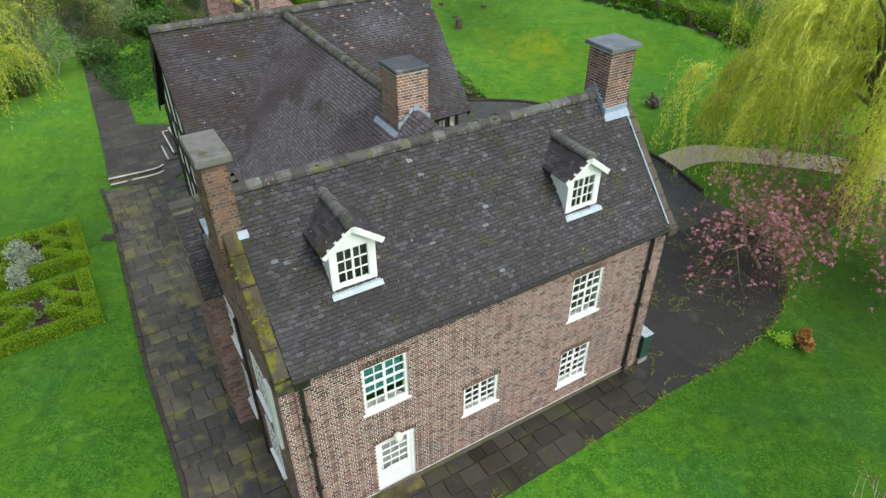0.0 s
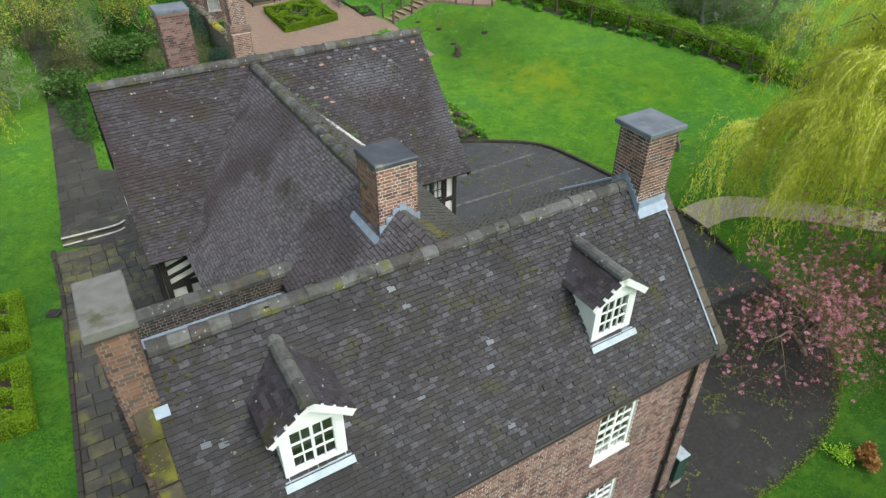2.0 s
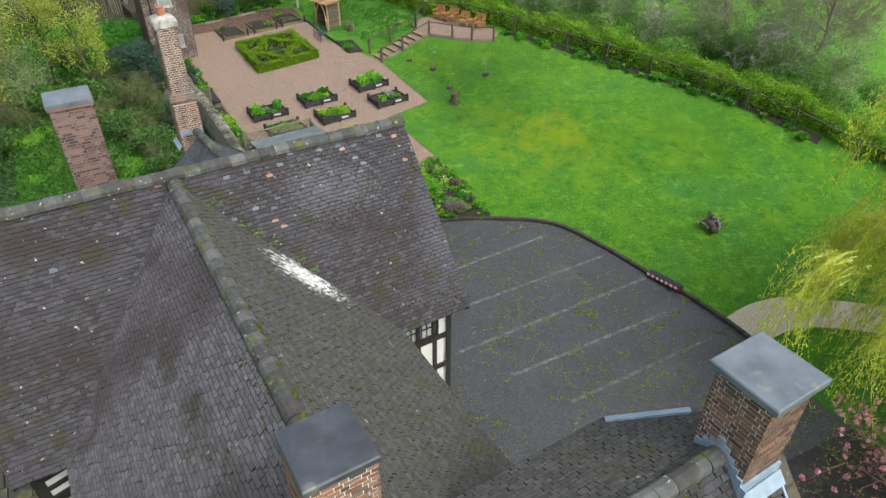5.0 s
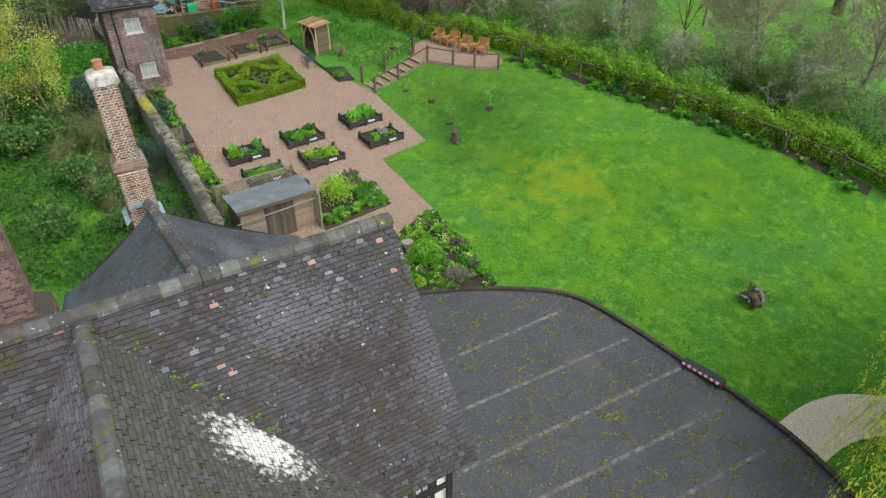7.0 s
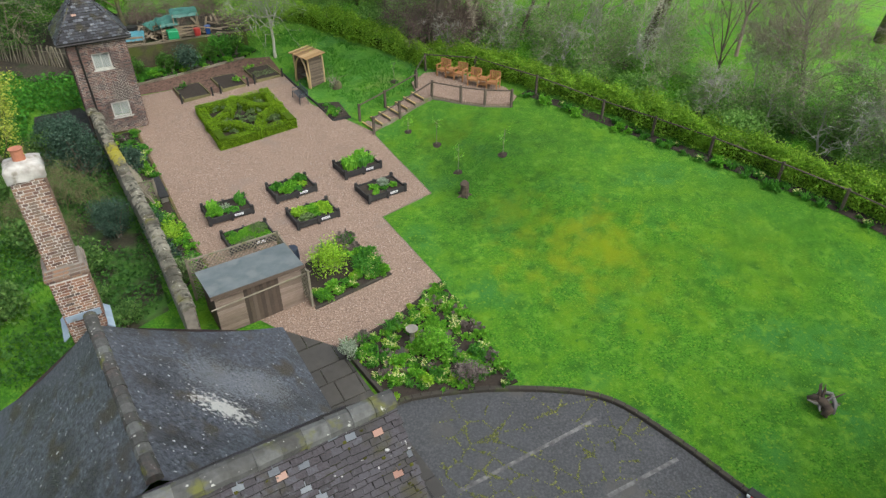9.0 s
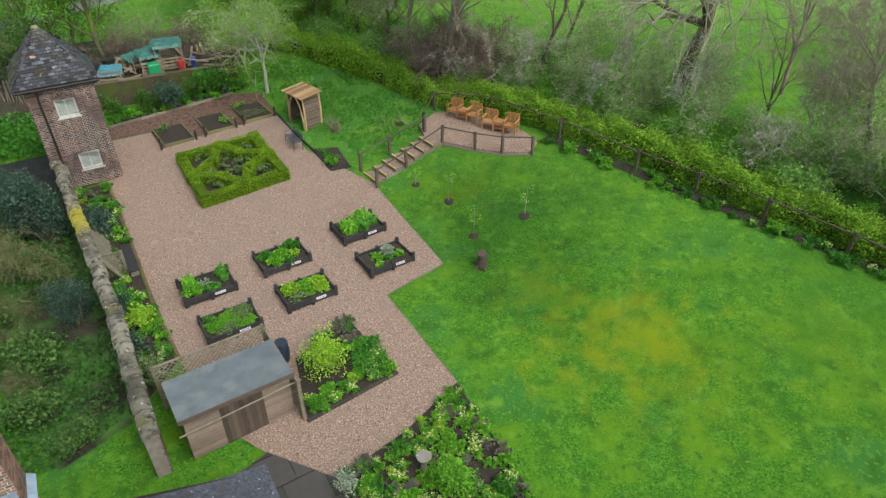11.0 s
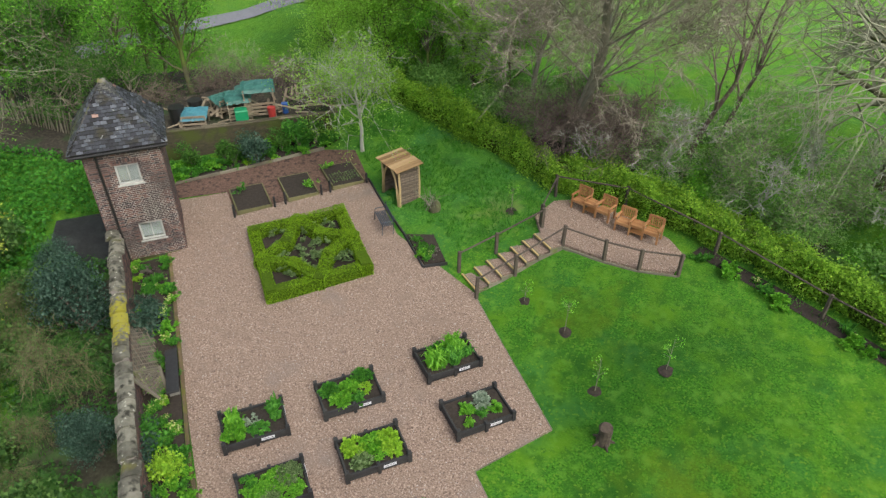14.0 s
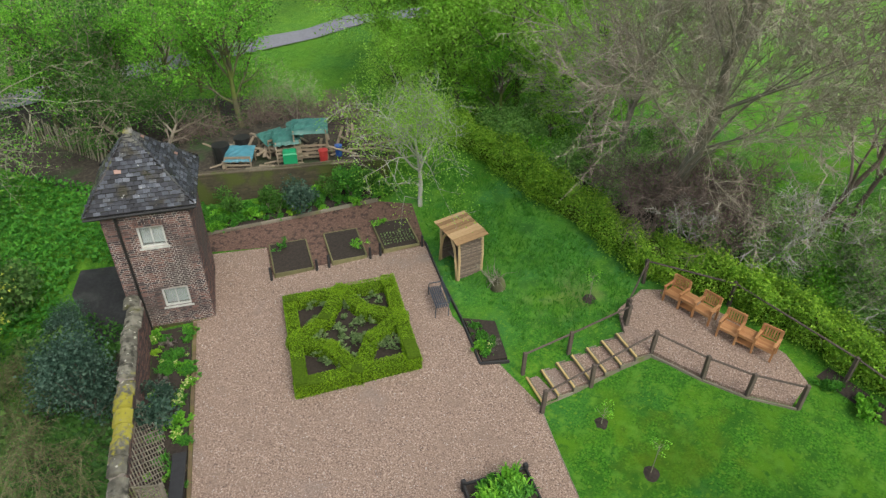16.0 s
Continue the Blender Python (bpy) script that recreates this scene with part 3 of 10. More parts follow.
def gable_end(u0, u1, name_label, brick, mortar, face, short=False):
    """The brick gable wall at one end."""
    g = Mesh()
    prof = [(0.08, -0.3), (0.08, EAVE - 0.1), (RIDGE_V, RIDGE_Z - 0.15), (5.3, 6.05), (6.4, 6.05), (6.4, -0.3)]
    if short:
        prof[3:] = [(3.3, 8.5), (3.42, 8.4), (3.42, -0.3)]
    g.v = [(u0, v, z) for v, z in prof] + [(u1, v, z) for v, z in prof]
    g.f = [(5, 4, 3, 2, 1, 0), tuple(range(6, 12))] + [(i, (i + 1) % 6, 6 + (i + 1) % 6, 6 + i) for i in range(6)]
    g.f = [tuple(reversed(q)) for q in g.f]
    w = part("wall", g, mortar, house, name_label)
    b = Mesh()
    rng = random.Random(8)
    x = u0 if face < 0 else u1
    for r in range(116):
        z = r * 0.077
        lim0 = 0.08 if z < EAVE - 0.1 else 0.08 + (z - EAVE + 0.1) * (RIDGE_V - 0.08) / (RIDGE_Z - EAVE - 0.05)
        lim1 = 6.4 if z < 6.0 else 5.3 - (z - 6.05) * (5.3 - RIDGE_V) / (RIDGE_Z - 0.15 - 6.05)
        if short:
            lim1 = min(lim1, 3.42)
        a = -0.12 * (r % 2)
        while a < 6.4:
            if a > lim0 - 0.1 and a + 0.215 < lim1 + 0.1:
                o = 0.006 + rng.uniform(-0.003, 0.003)
                lo, hi = max(a, lim0), min(a + 0.215, lim1)
                if hi - lo > 0.03:
                    b.box(x - o if face < 0 else x - 0.03, x + 0.03 if face < 0 else x + o, lo, hi, z + 0.006, z + 0.07)
            a += 0.228
    part("bricks", b, brick, w, kind="stuff")
    return w


end_l = gable_end(-0.2, 0.12, "weathered red brick gable wall", BRICK, MORTAR, -1)
end_r = gable_end(L + 0.02, L + 0.3, "brick gable wall with stone edge", BRICK, MORTAR, 1, True)
brick_face(end_l, (-0.2, 0.08, 0.0), (1, 0), 0.34, EAVE - 0.3, BRICK, seed=6)
brick_face(end_r, (L + 0.0, 0.08, 0.0), (1, 0), 0.3, EAVE - 0.3, BRICK, seed=7)

# roof slopes
roof = part("roof", Mesh(), DECK, house, "steep roof of dark mossy clay tiles")
deck = Mesh()
deck.face((0.1, -0.14, EAVE - 0.03), (L + 0.03, -0.14, EAVE - 0.03), (L + 0.03, RIDGE_V, RIDGE_Z - 0.03), (0.1, RIDGE_V, RIDGE_Z - 0.03))
deck.face((L + 0.03, RIDGE_V, RIDGE_Z - 0.03), (L + 0.03, 3.5, 8.54), (10.2, 4.45, 8.0), (5.6, 4.53, 7.95), (5.6, RIDGE_V, RIDGE_Z - 0.03))
deck.face((5.6, RIDGE_V, RIDGE_Z - 0.03), (5.6, 5.4, 6.2), (0.1, 5.4, 6.2), (0.1, RIDGE_V, RIDGE_Z - 0.03))
deck.face((0.1, 0.1, EAVE - 0.14), (L + 0.03, 0.1, EAVE - 0.14), (L + 0.03, -0.14, EAVE - 0.03), (0.1, -0.14, EAVE - 0.03))
deck.face((5.6, 4.53, 7.95), (10.2, 4.45, 8.0), (10.2, 4.45, 5.9), (5.6, 4.53, 5.9))
deck.face((10.2, 4.45, 8.0), (L + 0.03, 3.5, 8.54), (L + 0.03, 3.5, 5.9), (10.2, 4.45, 5.9))
roof.data = deck.mesh("roof", DECK)
D1, D2 = (1.45, 2.78), (7.95, 9.27)


def clear_of_dormers(p, a, b):
    for d, top, face in ((D1, 8.62, 0.8), (D2, 8.48, 0.72)):
        if d[0] + 0.1 < p.x < d[1] - 0.1 and p.y > face and p.z < top - 0.08 - 0.76 * abs(p.x - (d[0] + d[1]) / 2):
            return False
    return True


slope = Vector((0, RIDGE_V + 0.14, RIDGE_Z - EAVE))
tile_slope(roof, (0.1, -0.17, EAVE - 0.02), (1, 0, 0), slope, L - 0.05, slope.length, FRONT_TILE, clear_of_dormers, own=(3.2, 8.0, 1.2, 2.65), seed=11, odd=lambda a, b, rng: 1 if rng.random() < 0.006 else None)
tile_slope(roof, (L + 0.03, 4.95, 7.74), (-1, 0, 0), (0, -2.29, 1.31), L - 5.55, 2.62, COATED, lambda p, a, b: p.z > 9.0 - 1.0 * abs(p.x - 5.6) - 0.1 and p.y < 4.5 - max(0, p.x - 10.15) * 0.85, seed=12)
tile_slope(roof, (5.6, 5.4, 6.2), (-1, 0, 0), (0, -2.74, 2.85), 5.5, 3.95, LINK_TILE, lambda p, a, b: p.x < 3.6 or p.z > 5.2 + 1.035 * (p.x - 1.9) - 0.05, seed=13)
ridge_run(roof, (0.25, RIDGE_V, RIDGE_Z + 0.06), (10.45, RIDGE_V, RIDGE_Z + 0.05), RIDGE_TILE, 0.155, 0.33)
moss_on(roof, (0.25, RIDGE_V - 0.13, RIDGE_Z + 0.13), (1, 0, 0), (0, 1, 0), 10.1, 0.26, lambda a, b: 0.1, 520, 16, 0.0, (0.02, 0.07))
moss_on(roof, (0.1, -0.17, EAVE - 0.02), (1, 0, 0), slope, L - 0.05, slope.length - 0.1, lambda a, b: -0.02 + 0.45 * clamp(b / 4.2) ** 2 + 0.5 * clamp(1 - a / 0.9) + 0.2 * clamp(1 - abs(a - 9.8) / 1.2) - (0.3 if b < 0.8 else 0) - (3 if (1.3 < a < 2.9 or 7.8 < a < 9.4) and b > 1.1 else 0), 3400, 14)
gut = Mesh()
gut.tube([(0.1, -0.2, EAVE - 0.06), (L + 0.05, -0.2, EAVE - 0.07)], 0.05, 8)
part("gutter", gut, BLACK, house, "black gutter along the eaves")


def coping(u0, u1, z_off, mat, label, v_lo, slabs, seed):
    """Raked stone slabs on top of a gable."""
    rng = random.Random(seed)
    cop = part("coping", Mesh().box(u0 + 0.05, u1 - 0.05, RIDGE_V - 0.02, RIDGE_V, RIDGE_Z, RIDGE_Z + 0.02), mat, house, label)
    d = Vector((0, RIDGE_V - v_lo, RIDGE_Z - EAVE + 0.02 + (v_lo + 0.14) * -1.1))
    ln = d.length / slabs
    for i in range(slabs):
        m = frame_of((u0 + rng.uniform(-0.01, 0.01), v_lo, EAVE + z_off + (v_lo + 0.14) * 1.1), (1, 0, 0), d) @ Matrix.Translation((0, i * ln, 0)) @ pose(0, 0, 0, rng.uniform(-1.5, 1.5), rng.uniform(-2, 2), 0)
        part("coping_stone", Mesh().bevel_box(0, u1 - u0, 0, ln - 0.012, -0.12, 0.06, 0.025, m), mat, cop)


MOSSY = surface("mossy coping", [(0.030, 0.025, 0.018), (0.052, 0.044, 0.032), (0.085, 0.074, 0.055)], rough=0.95, patch=(0.115, 0.118, 0.014), patch_scale=3.4, patch_at=0.47, stain=((0.04, 0.038, 0.012), 1.2, 0.5), bump=0.9, bump_scale=30, spread=0.3)
coping(-0.24, 0.1, 0.0, MOSSY, "mossy coping along the gable", -0.1, 6, 1)
moss_on(roof, (-0.22, -0.1, EAVE + 0.05), (1, 0, 0), slope, 0.26, 2.9, lambda a, b: 0.5, 620, 15, 0.055, (0.02, 0.06), YELLOW_MOSS)
LICHEN = surface("lichened brown stone", [(0.045, 0.038, 0.028), (0.075, 0.065, 0.048), (0.11, 0.098, 0.075)], rough=0.95, patch=(0.34, 0.33, 0.29), patch_scale=3.2, patch_at=0.64, speck=(0.5, 0.5, 0.46), speck_scale=9, speck_at=0.7, bump=0.6, spread=0.3)
coping(L + 0.02, L + 0.27, 0.0, LICHEN, "weathered stone coping along the gable", -0.14, 9, 2)
part("flashing", Mesh().box(0, 0.045, 0, 4.1, 0.0, 0.05, frame_of((L - 0.03, -0.1, EAVE + 0.09), (1, 0, 0), slope)), LEAD, house, "lead strip beside the coping")
part("kneeler", Mesh().bevel_box(-0.27, 0.14, -0.18, 0.2, EAVE - 0.32, EAVE - 0.02, 0.04), MOSSY, house)
part("kneeler", Mesh().bevel_box(L + 0.02, L + 0.36, -0.2, 0.2, EAVE - 0.3, EAVE - 0.02, 0.04), LICHEN, house)

# parapet and lead gutter behind the left end
par = part("parapet", Mesh().box(-0.72, 3.55, 6.1, 6.42, 6.0, 6.98), DARK_MORTAR, house, "brick parapet wall with half-round coping")
brick_face(par, (-0.2, 6.1, 6.2), (1, 0), 3.75, 0.77, SOOT_BRICK, seed=21)
ridge_run(par, (-0.78, 6.26, 7.03), (3.75, 6.26, 7.05), RIDGE_TILE, 0.19, 0.32)
part("lead_gutter", Mesh().box(-0.15, 3.5, 5.02, 6.09, 6.48, 6.54), LEAD, house, "pale sheet lead gutter with dead leaves")
debris = Mesh()
rs = np.random.RandomState(2)
for _ in range(190):
    c = (1.3, 1.9, 2.5, 3.1, 3.25)[rs.randint(5)]
    a, b, w = c + rs.normal(0, 0.26), (5.2 + rs.exponential(0.09) if c < 3 else 5.8 + rs.normal(0, 0.12)), rs.uniform(0.015, 0.035)
    if -0.1 < a < 3.45:
        t = rs.uniform(0, 6.3)
        debris.face(*[(a + math.cos(t + k * 1.57) * w, b + math.sin(t + k * 1.57) * w, 6.546 + rs.uniform(0, 0.012)) for k in range(4)])
part("leaf_litter", debris, surface("dead leaf", [(0.025, 0.018, 0.012), (0.05, 0.034, 0.022), (0.085, 0.055, 0.032)], rough=0.9, bump=0), house, "dead leaves in the gutter", kind="stuff")
part("lead_roll", Mesh().tube([(1.5, 5.6, 6.56), (3.45, 5.57, 6.57)], 0.035, 8), LEAD, house)

buttress = part("buttress", Mesh().box(-0.7, -0.21, 4.5, 6.42, -0.3, 5.2), DARK_MORTAR, house, "narrow brick projection beside the gable under a tiled slope")
brick_face(buttress, (-0.7, 6.42, 0.0), (0, -1), 1.92, 5.2, BRICK, seed=22)
brick_face(buttress, (-0.7, 4.5, 0.0), (1, 0), 0.5, 5.2, BRICK, seed=23)
wedge = Mesh()
wedge.v = [(u, v, z) for u in (-0.7, -0.21) for v, z in ((4.45, 5.15), (6.1, 6.75), (6.1, 5.15))]
wedge.f = [(0, 1, 2), (5, 4, 3), (0, 3, 4, 1)]
part("wedge", wedge, DARK_MORTAR, buttress)
tile_slope(buttress, (-0.74, 4.4, 5.13), (1, 0, 0), (0, 1.7, 1.66), 0.54, 2.36, FRONT_TILE, seed=24)
# chimneys
CAP_STONE = surface("grey mossy slab", [(0.075, 0.078, 0.074), (0.12, 0.122, 0.115), (0.175, 0.175, 0.165)], rough=0.9, grain=5, patch=(0.07, 0.075, 0.035), patch_scale=2.0, patch_at=0.52, bump=0.5, spread=0.3)
ch_l = stack(house, -0.33, 0.2, 2.05, 3.2, 7.2, 10.02, STACK_BRICK, DARK_MORTAR, CAP_STONE, 0.09, label="square orange brick chimney with a stone slab on top", oversail=1, cap_h=0.16, seed=31)
part("flashing", Mesh().box(0, 0.22, -0.12, 0.06, 0.07, 0.11, frame_of((0.06, 2.04, 8.33), (1, 0, 0), slope)), LEAD, ch_l)
ch_r = stack(house, 10.45, 11.33, 2.25, 3.1, 7.6, 10.36, STACK_BRICK, MORTAR, SLATE_CAP, 0.1, label="square brown brick chimney with a slate cap", oversail=0, cap_h=0.11, seed=41)
flash = Mesh()
for i in range(9):
    z = 9.18 - abs(i - 1.2) * 0.1
    flash.box(10.405, 10.44, 2.13 + 0.1 * (8 - i), 2.25 + 0.1 * (8 - i), 9.28 - abs((2.17 + 0.1 * (8 - i)) - RIDGE_V) * 1.1 - 0.3, 9.37 - abs((2.17 + 0.1 * (8 - i)) - RIDGE_V) * 1.1)
flash.box(10.4, 11.3, 2.2, 2.245, 8.5, 8.78).box(0, 0.9, -0.2, 0.02, 0.02, 0.05, frame_of((10.4, 2.2, 8.6), (1, 0, 0), slope))
split_boxes("flashing", flash, LEAD, ch_r)
part("lead_strip", Mesh().box(0, 1.35, -0.1, 0.06, 0.03, 0.07, frame_of((10.15, 4.42, 8.06), (1.06, -0.9, 0.52), (0.64, 0.77, -0.44))), LEAD, house, "lead strip behind the ridge")


def dormer(d, top, face_v, seed):
    """A gabled dormer: cheeks, glazed front, little tiled roof."""
    u0, u1 = d
    mid, sill = (u0 + u1) / 2, EAVE + (face_v + 0.14) * 1.13
    shoulder = top - 0.5
    back = RIDGE_V - 0.12
    # front frame with the opening left free
    w0, w1, z0, z1 = u0 + 0.27, u1 - 0.27, sill + 0.12, shoulder - 0.07
    dm = part("dormer", Mesh().box(u0 + 0.12, w0, face_v, face_v + 0.1, sill - 0.1, z1).box(w1, u1 - 0.12, face_v, face_v + 0.1, sill - 0.1, z1)
              .box(w0, w1, face_v, face_v + 0.1, sill - 0.1, z0), WHITE, house, "small white gabled dormer with a tiled roof")
    g = Mesh()
    for v in (face_v, face_v + 0.08):
        g.v += [(u0 + 0.12, v, z1), (u1 - 0.12, v, z1), (mid + 0.06, v, top - 0.14), (mid - 0.06, v, top - 0.14)]
    g.f = [(0, 1, 2, 3), (7, 6, 5, 4), (0, 4, 5, 1), (1, 5, 6, 2), (3, 7, 4, 0)]
    part("gable_board", g, WHITE, dm)
    ck = Mesh()
    for x in (u0 + 0.125, u1 - 0.165):
        k = len(ck.v)
        vb = face_v + 0.1 + (shoulder - sill + 0.1) / 1.13 + 0.3
        ck.v += [(x + e, v, z) for e in (0, 0.04) for v, z in ((face_v + 0.1, sill - 0.12), (face_v + 0.1, shoulder + 0.02), (vb, shoulder + 0.02))]
        ck.f += [(k, k + 1, k + 2), (k + 5, k + 4, k + 3), (k, k + 3, k + 4, k + 1), (k + 1, k + 4, k + 5, k + 2), (k + 2, k + 5, k + 3, k)]
    part("dormer_cheek", ck, WHITE, dm)
    # Added panel behind the panes, coloured dark in place of an unlit room.
    part("dormer_room", Mesh().box(u0 + 0.17, u1 - 0.17, face_v + 0.3, face_v + 0.32, sill - 0.1, z1), ROOM, dm)
    sash(dm, pose(w0, face_v + 0.01, z0), w1 - w0, z1 - z0, 4, 3, bar=0.02, rim=0.035, cross=99, sill=False, name="dormer_window")
    part("lead_apron", Mesh().box(u0 + 0.08, u1 - 0.08, face_v - 0.07, face_v + 0.02, sill - 0.04, sill + 0.02)
         .box(0, u1 - u0 - 0.1, -0.13, 0.0, 0.03, 0.045, frame_of((u0 + 0.05, face_v - 0.08, sill + 0.0), (1, 0, 0), slope)), PALE_LEAD, dm, "pale lead sill and apron")
    # barge boards and roof
    for s in (-1, 1):
        end = Vector((mid + s * (u1 - u0) * 0.54, 0, shoulder - 0.03))
        tip = Vector((mid, 0, top + 0.02))
        d2 = (tip - end)
        m = frame_of((end.x, face_v - 0.12, end.z), (0, 1, 0) if s > 0 else (0, -1, 0), d2)
        y0, y1 = (0.0, 0.05) if s > 0 else (-0.05, 0.0)
        part("barge_board", Mesh().box(y0, y1, -0.02, d2.length, -0.12, 0.02, m), WHITE, dm)
        e0 = Vector((end.x, face_v - 0.1, end.z))
        run = back - face_v + 0.1
        if s > 0:
            o, al = e0, (0, 1, 0)
        else:
            o, al = e0 + Vector((0, run, 0)), (0, -1, 0)
        part("dormer_deck", Mesh().box(0, run, 0, d2.length, -0.02, 0.015, frame_of(o, al, d2)), DECK, dm)
        # the tiles go into one mesh on each side
        rows = int(d2.length / 0.115)
        bm2, rng, base = Mesh(), random.Random(seed + s), frame_of(o, al, d2)
        for r in range(rows):
            for c in range(int(run / 0.19) + 1):
                a = (c + 0.5 * (r % 2)) * 0.19 + 0.08
                if a < run - 0.03:
                    bm2.box(-0.09, 0.09, 0, 0.16, 0, 0.017, base @ Matrix.Translation((a, r * 0.115, 0.02)) @ pose(0, 0, 0, -5.5 + rng.uniform(-1, 1), rng.uniform(-1, 1), rng.uniform(-1, 1)), skip="db")
        part("tiles", bm2, ROOF_TILE, dm, kind="stuff")
    nseg = 4
    for i in range(nseg):
        rd = Mesh()
        y0 = face_v - 0.13 + i * (back - face_v + 0.25) / nseg
        y1 = y0 + (back - face_v + 0.25) / nseg * 0.98
        k = len(rd.v)
        for y, r in ((y0, 0.15), (y1, 0.135)):
            rd.v += [(mid - r * math.cos(math.pi * q / 6 * 1.1 - 0.15), y, top + 0.02 + r * 0.9 * math.sin(math.pi * q / 6 * 1.1 - 0.15)) for q in range(7)]
        rd.f += [(k + q, k + q + 1, k + q + 8, k + q + 7) for q in range(6)] + [tuple(k + q for q in range(6, -1, -1))]
        rd.f[-7:] = [tuple(reversed(q)) for q in rd.f[-7:]]
        part("ridge_tile", rd, RIDGE_TILE, dm)


dormer(D1, 8.62, 0.8, 51)
dormer(D2, 8.48, 0.72, 61)

# windows, door and lamp of the front
win1 = sash(house, pose(W_UP_L[0], 0.12, W_UP_L[2]), W_UP_L[1] - W_UP_L[0], W_UP_L[3] - W_UP_L[2], 4, 5, cross=3, label="white casement window with teal blinds")
part("blind", Mesh().box(0.1, 1.1, 0.13, 0.15, 0.45, 1.5), TEAL, win1, "teal blind")
sash(house, pose(W_UP_R[0], 0.12, W_UP_R[2]), W_UP_R[1] - W_UP_R[0], W_UP_R[3] - W_UP_R[2], 4, 5, cross=3, label="white casement window")
sash(house, pose(W_MID[0], 0.12, W_MID[2]), W_MID[1] - W_MID[0], W_MID[3] - W_MID[2], 4, 4, cross=99, label="small white casement window")
sash(house, pose(W_LOW_R[0], 0.12, W_LOW_R[2]), W_LOW_R[1] - W_LOW_R[0], W_LOW_R[3] - W_LOW_R[2], 4, 5, cross=3, label="white casement window")
dw, dh = DOOR[1] - DOOR[0], DOOR[3] - DOOR[2]
door = part("door", Mesh().box(0.09, dw - 0.09, 0.02, 0.07, 0.0, 0.85).box(0.09, 0.2, 0.02, 0.07, 0.85, dh - 0.09).box(dw - 0.2, dw - 0.09, 0.02, 0.07, 0.85, dh - 0.09)
            .box(0.2, dw - 0.2, 0.02, 0.07, dh - 0.2, dh - 0.09), WHITE, house, "white half-glazed front door")
door.matrix_local = pose(DOOR[0], 0.12, DOOR[2])
part("door_frame", Mesh().box(0, 0.09, 0, 0.09, 0, dh).box(dw - 0.09, dw, 0, 0.09, 0, dh).box(0.09, dw - 0.09, 0, 0.09, dh - 0.09, dh), WHITE, door)
bars = Mesh()
for i in (1, 2):
    bars.box(0.2 + (dw - 0.4) * i / 3 - 0.013, 0.2 + (dw - 0.4) * i / 3 + 0.013, 0.022, 0.06, 0.85, dh - 0.2)
for i in (1, 2, 3):
    bars.box(0.2, dw - 0.2, 0.021, 0.062, 0.85 + (dh - 1.05) * i / 4 - 0.013, 0.85 + (dh - 1.05) * i / 4 + 0.013)
split_boxes("glazing_bar", bars, WHITE, door)
CURTAIN = surface("pale net curtain", [(0.30, 0.31, 0.30), (0.42, 0.43, 0.41)], rough=0.9, grain=6, spread=0.3, bump=0)
part("curtain", Mesh().box(0.2, dw - 0.2, 0.1, 0.11, 0.85, dh - 0.2), CURTAIN, door)
ob = part("door_pane", Mesh().box(0.2, dw - 0.2, 0.036, 0.04, 0.85, dh - 0.2), GLASS, door)
ob.visible_shadow = False
part("panel", Mesh().box(0.22, dw - 0.22, 0.012, 0.02, 0.12, 0.72), WHITE, door)
part("door_handle", Mesh().tube([(0.14, 0.02, 1.0), (0.14, -0.05, 1.0), (0.26, -0.05, 1.0)], 0.012, 6), BLACK, door)
part("doorstep", Mesh().bevel_box(DOOR[0] - 0.1, DOOR[1] + 0.1, -0.3, 0.09, -0.1, 0.12, 0.02), MOSSY, house)
gl = bmesh.new()
bmesh.ops.create_uvsphere(gl, u_segments=20, v_segments=12, radius=0.13)
me = bpy.data.meshes.new("globe")
gl.to_mesh(me)
gl.free()
me.materials.append(OPAL)
me.polygons.foreach_set("use_smooth", [True] * len(me.polygons))
lamp = part("wall_lamp", Mesh().tube([(2.46, 0.08, 2.52), (2.46, -0.16, 2.52)], 0.02, 6), BLACK, house, "round opal wall lamp above the door")
gob = new("globe", me)
gob.parent = lamp
gob.location = (2.46, -0.18, 2.52)


def downpipe(u, v, z0, z1, shoe=0.25, rad=0.05):
    p = part("downpipe", Mesh().tube([(u, v, z1), (u, v, z0 + 0.2), (u, v - shoe, z0 + 0.06)], rad, 8), BLACK, house, "black iron downpipe")
    for k in range(5):
        part("pipe_bracket", Mesh().box(u - 0.09, u + 0.09, v - 0.06, v + 0.08, z0 + 0.4 + k * (z1 - z0 - 0.6) / 4, z0 + 0.47 + k * (z1 - z0 - 0.6) / 4), BLACK, p)


downpipe(0.3, 0.0, 0.0, EAVE - 0.1)
downpipe(10.95, 0.0, 0.0, EAVE - 0.1)
part("hopper", Mesh().bevel_box(0.12, 0.48, -0.22, 0.06, EAVE - 0.3, EAVE - 0.05, 0.03), BLACK, house)
for v, z in ((1.3, 3.4), (3.6, 3.6), (1.4, 0.9), (3.7, 1.0)):
    sash(house, Matrix(((0, 1, 0, -0.23), (-1, 0, 0, v + 1.0), (0, 0, 1, z), (0, 0, 0, 1))), 1.0, 1.5, 4, 4, cross=2, label="white window in the gable wall")
part("bargeboard", Mesh().box(-0.29, -0.21, 0.6, 1.0, 3.0, 5.1), WHITE, house, "white board on the gable wall")
part("downpipe", Mesh().tube([(-0.28, 3.0, 5.4), (-0.28, 3.0, 0.1)], 0.045, 8), BLACK, house)
box = thing("meter_cabinet", HOUSE @ pose(11.85, 0.3, 0.03), "dark green metal cabinet with a pale lid", "cabinet")
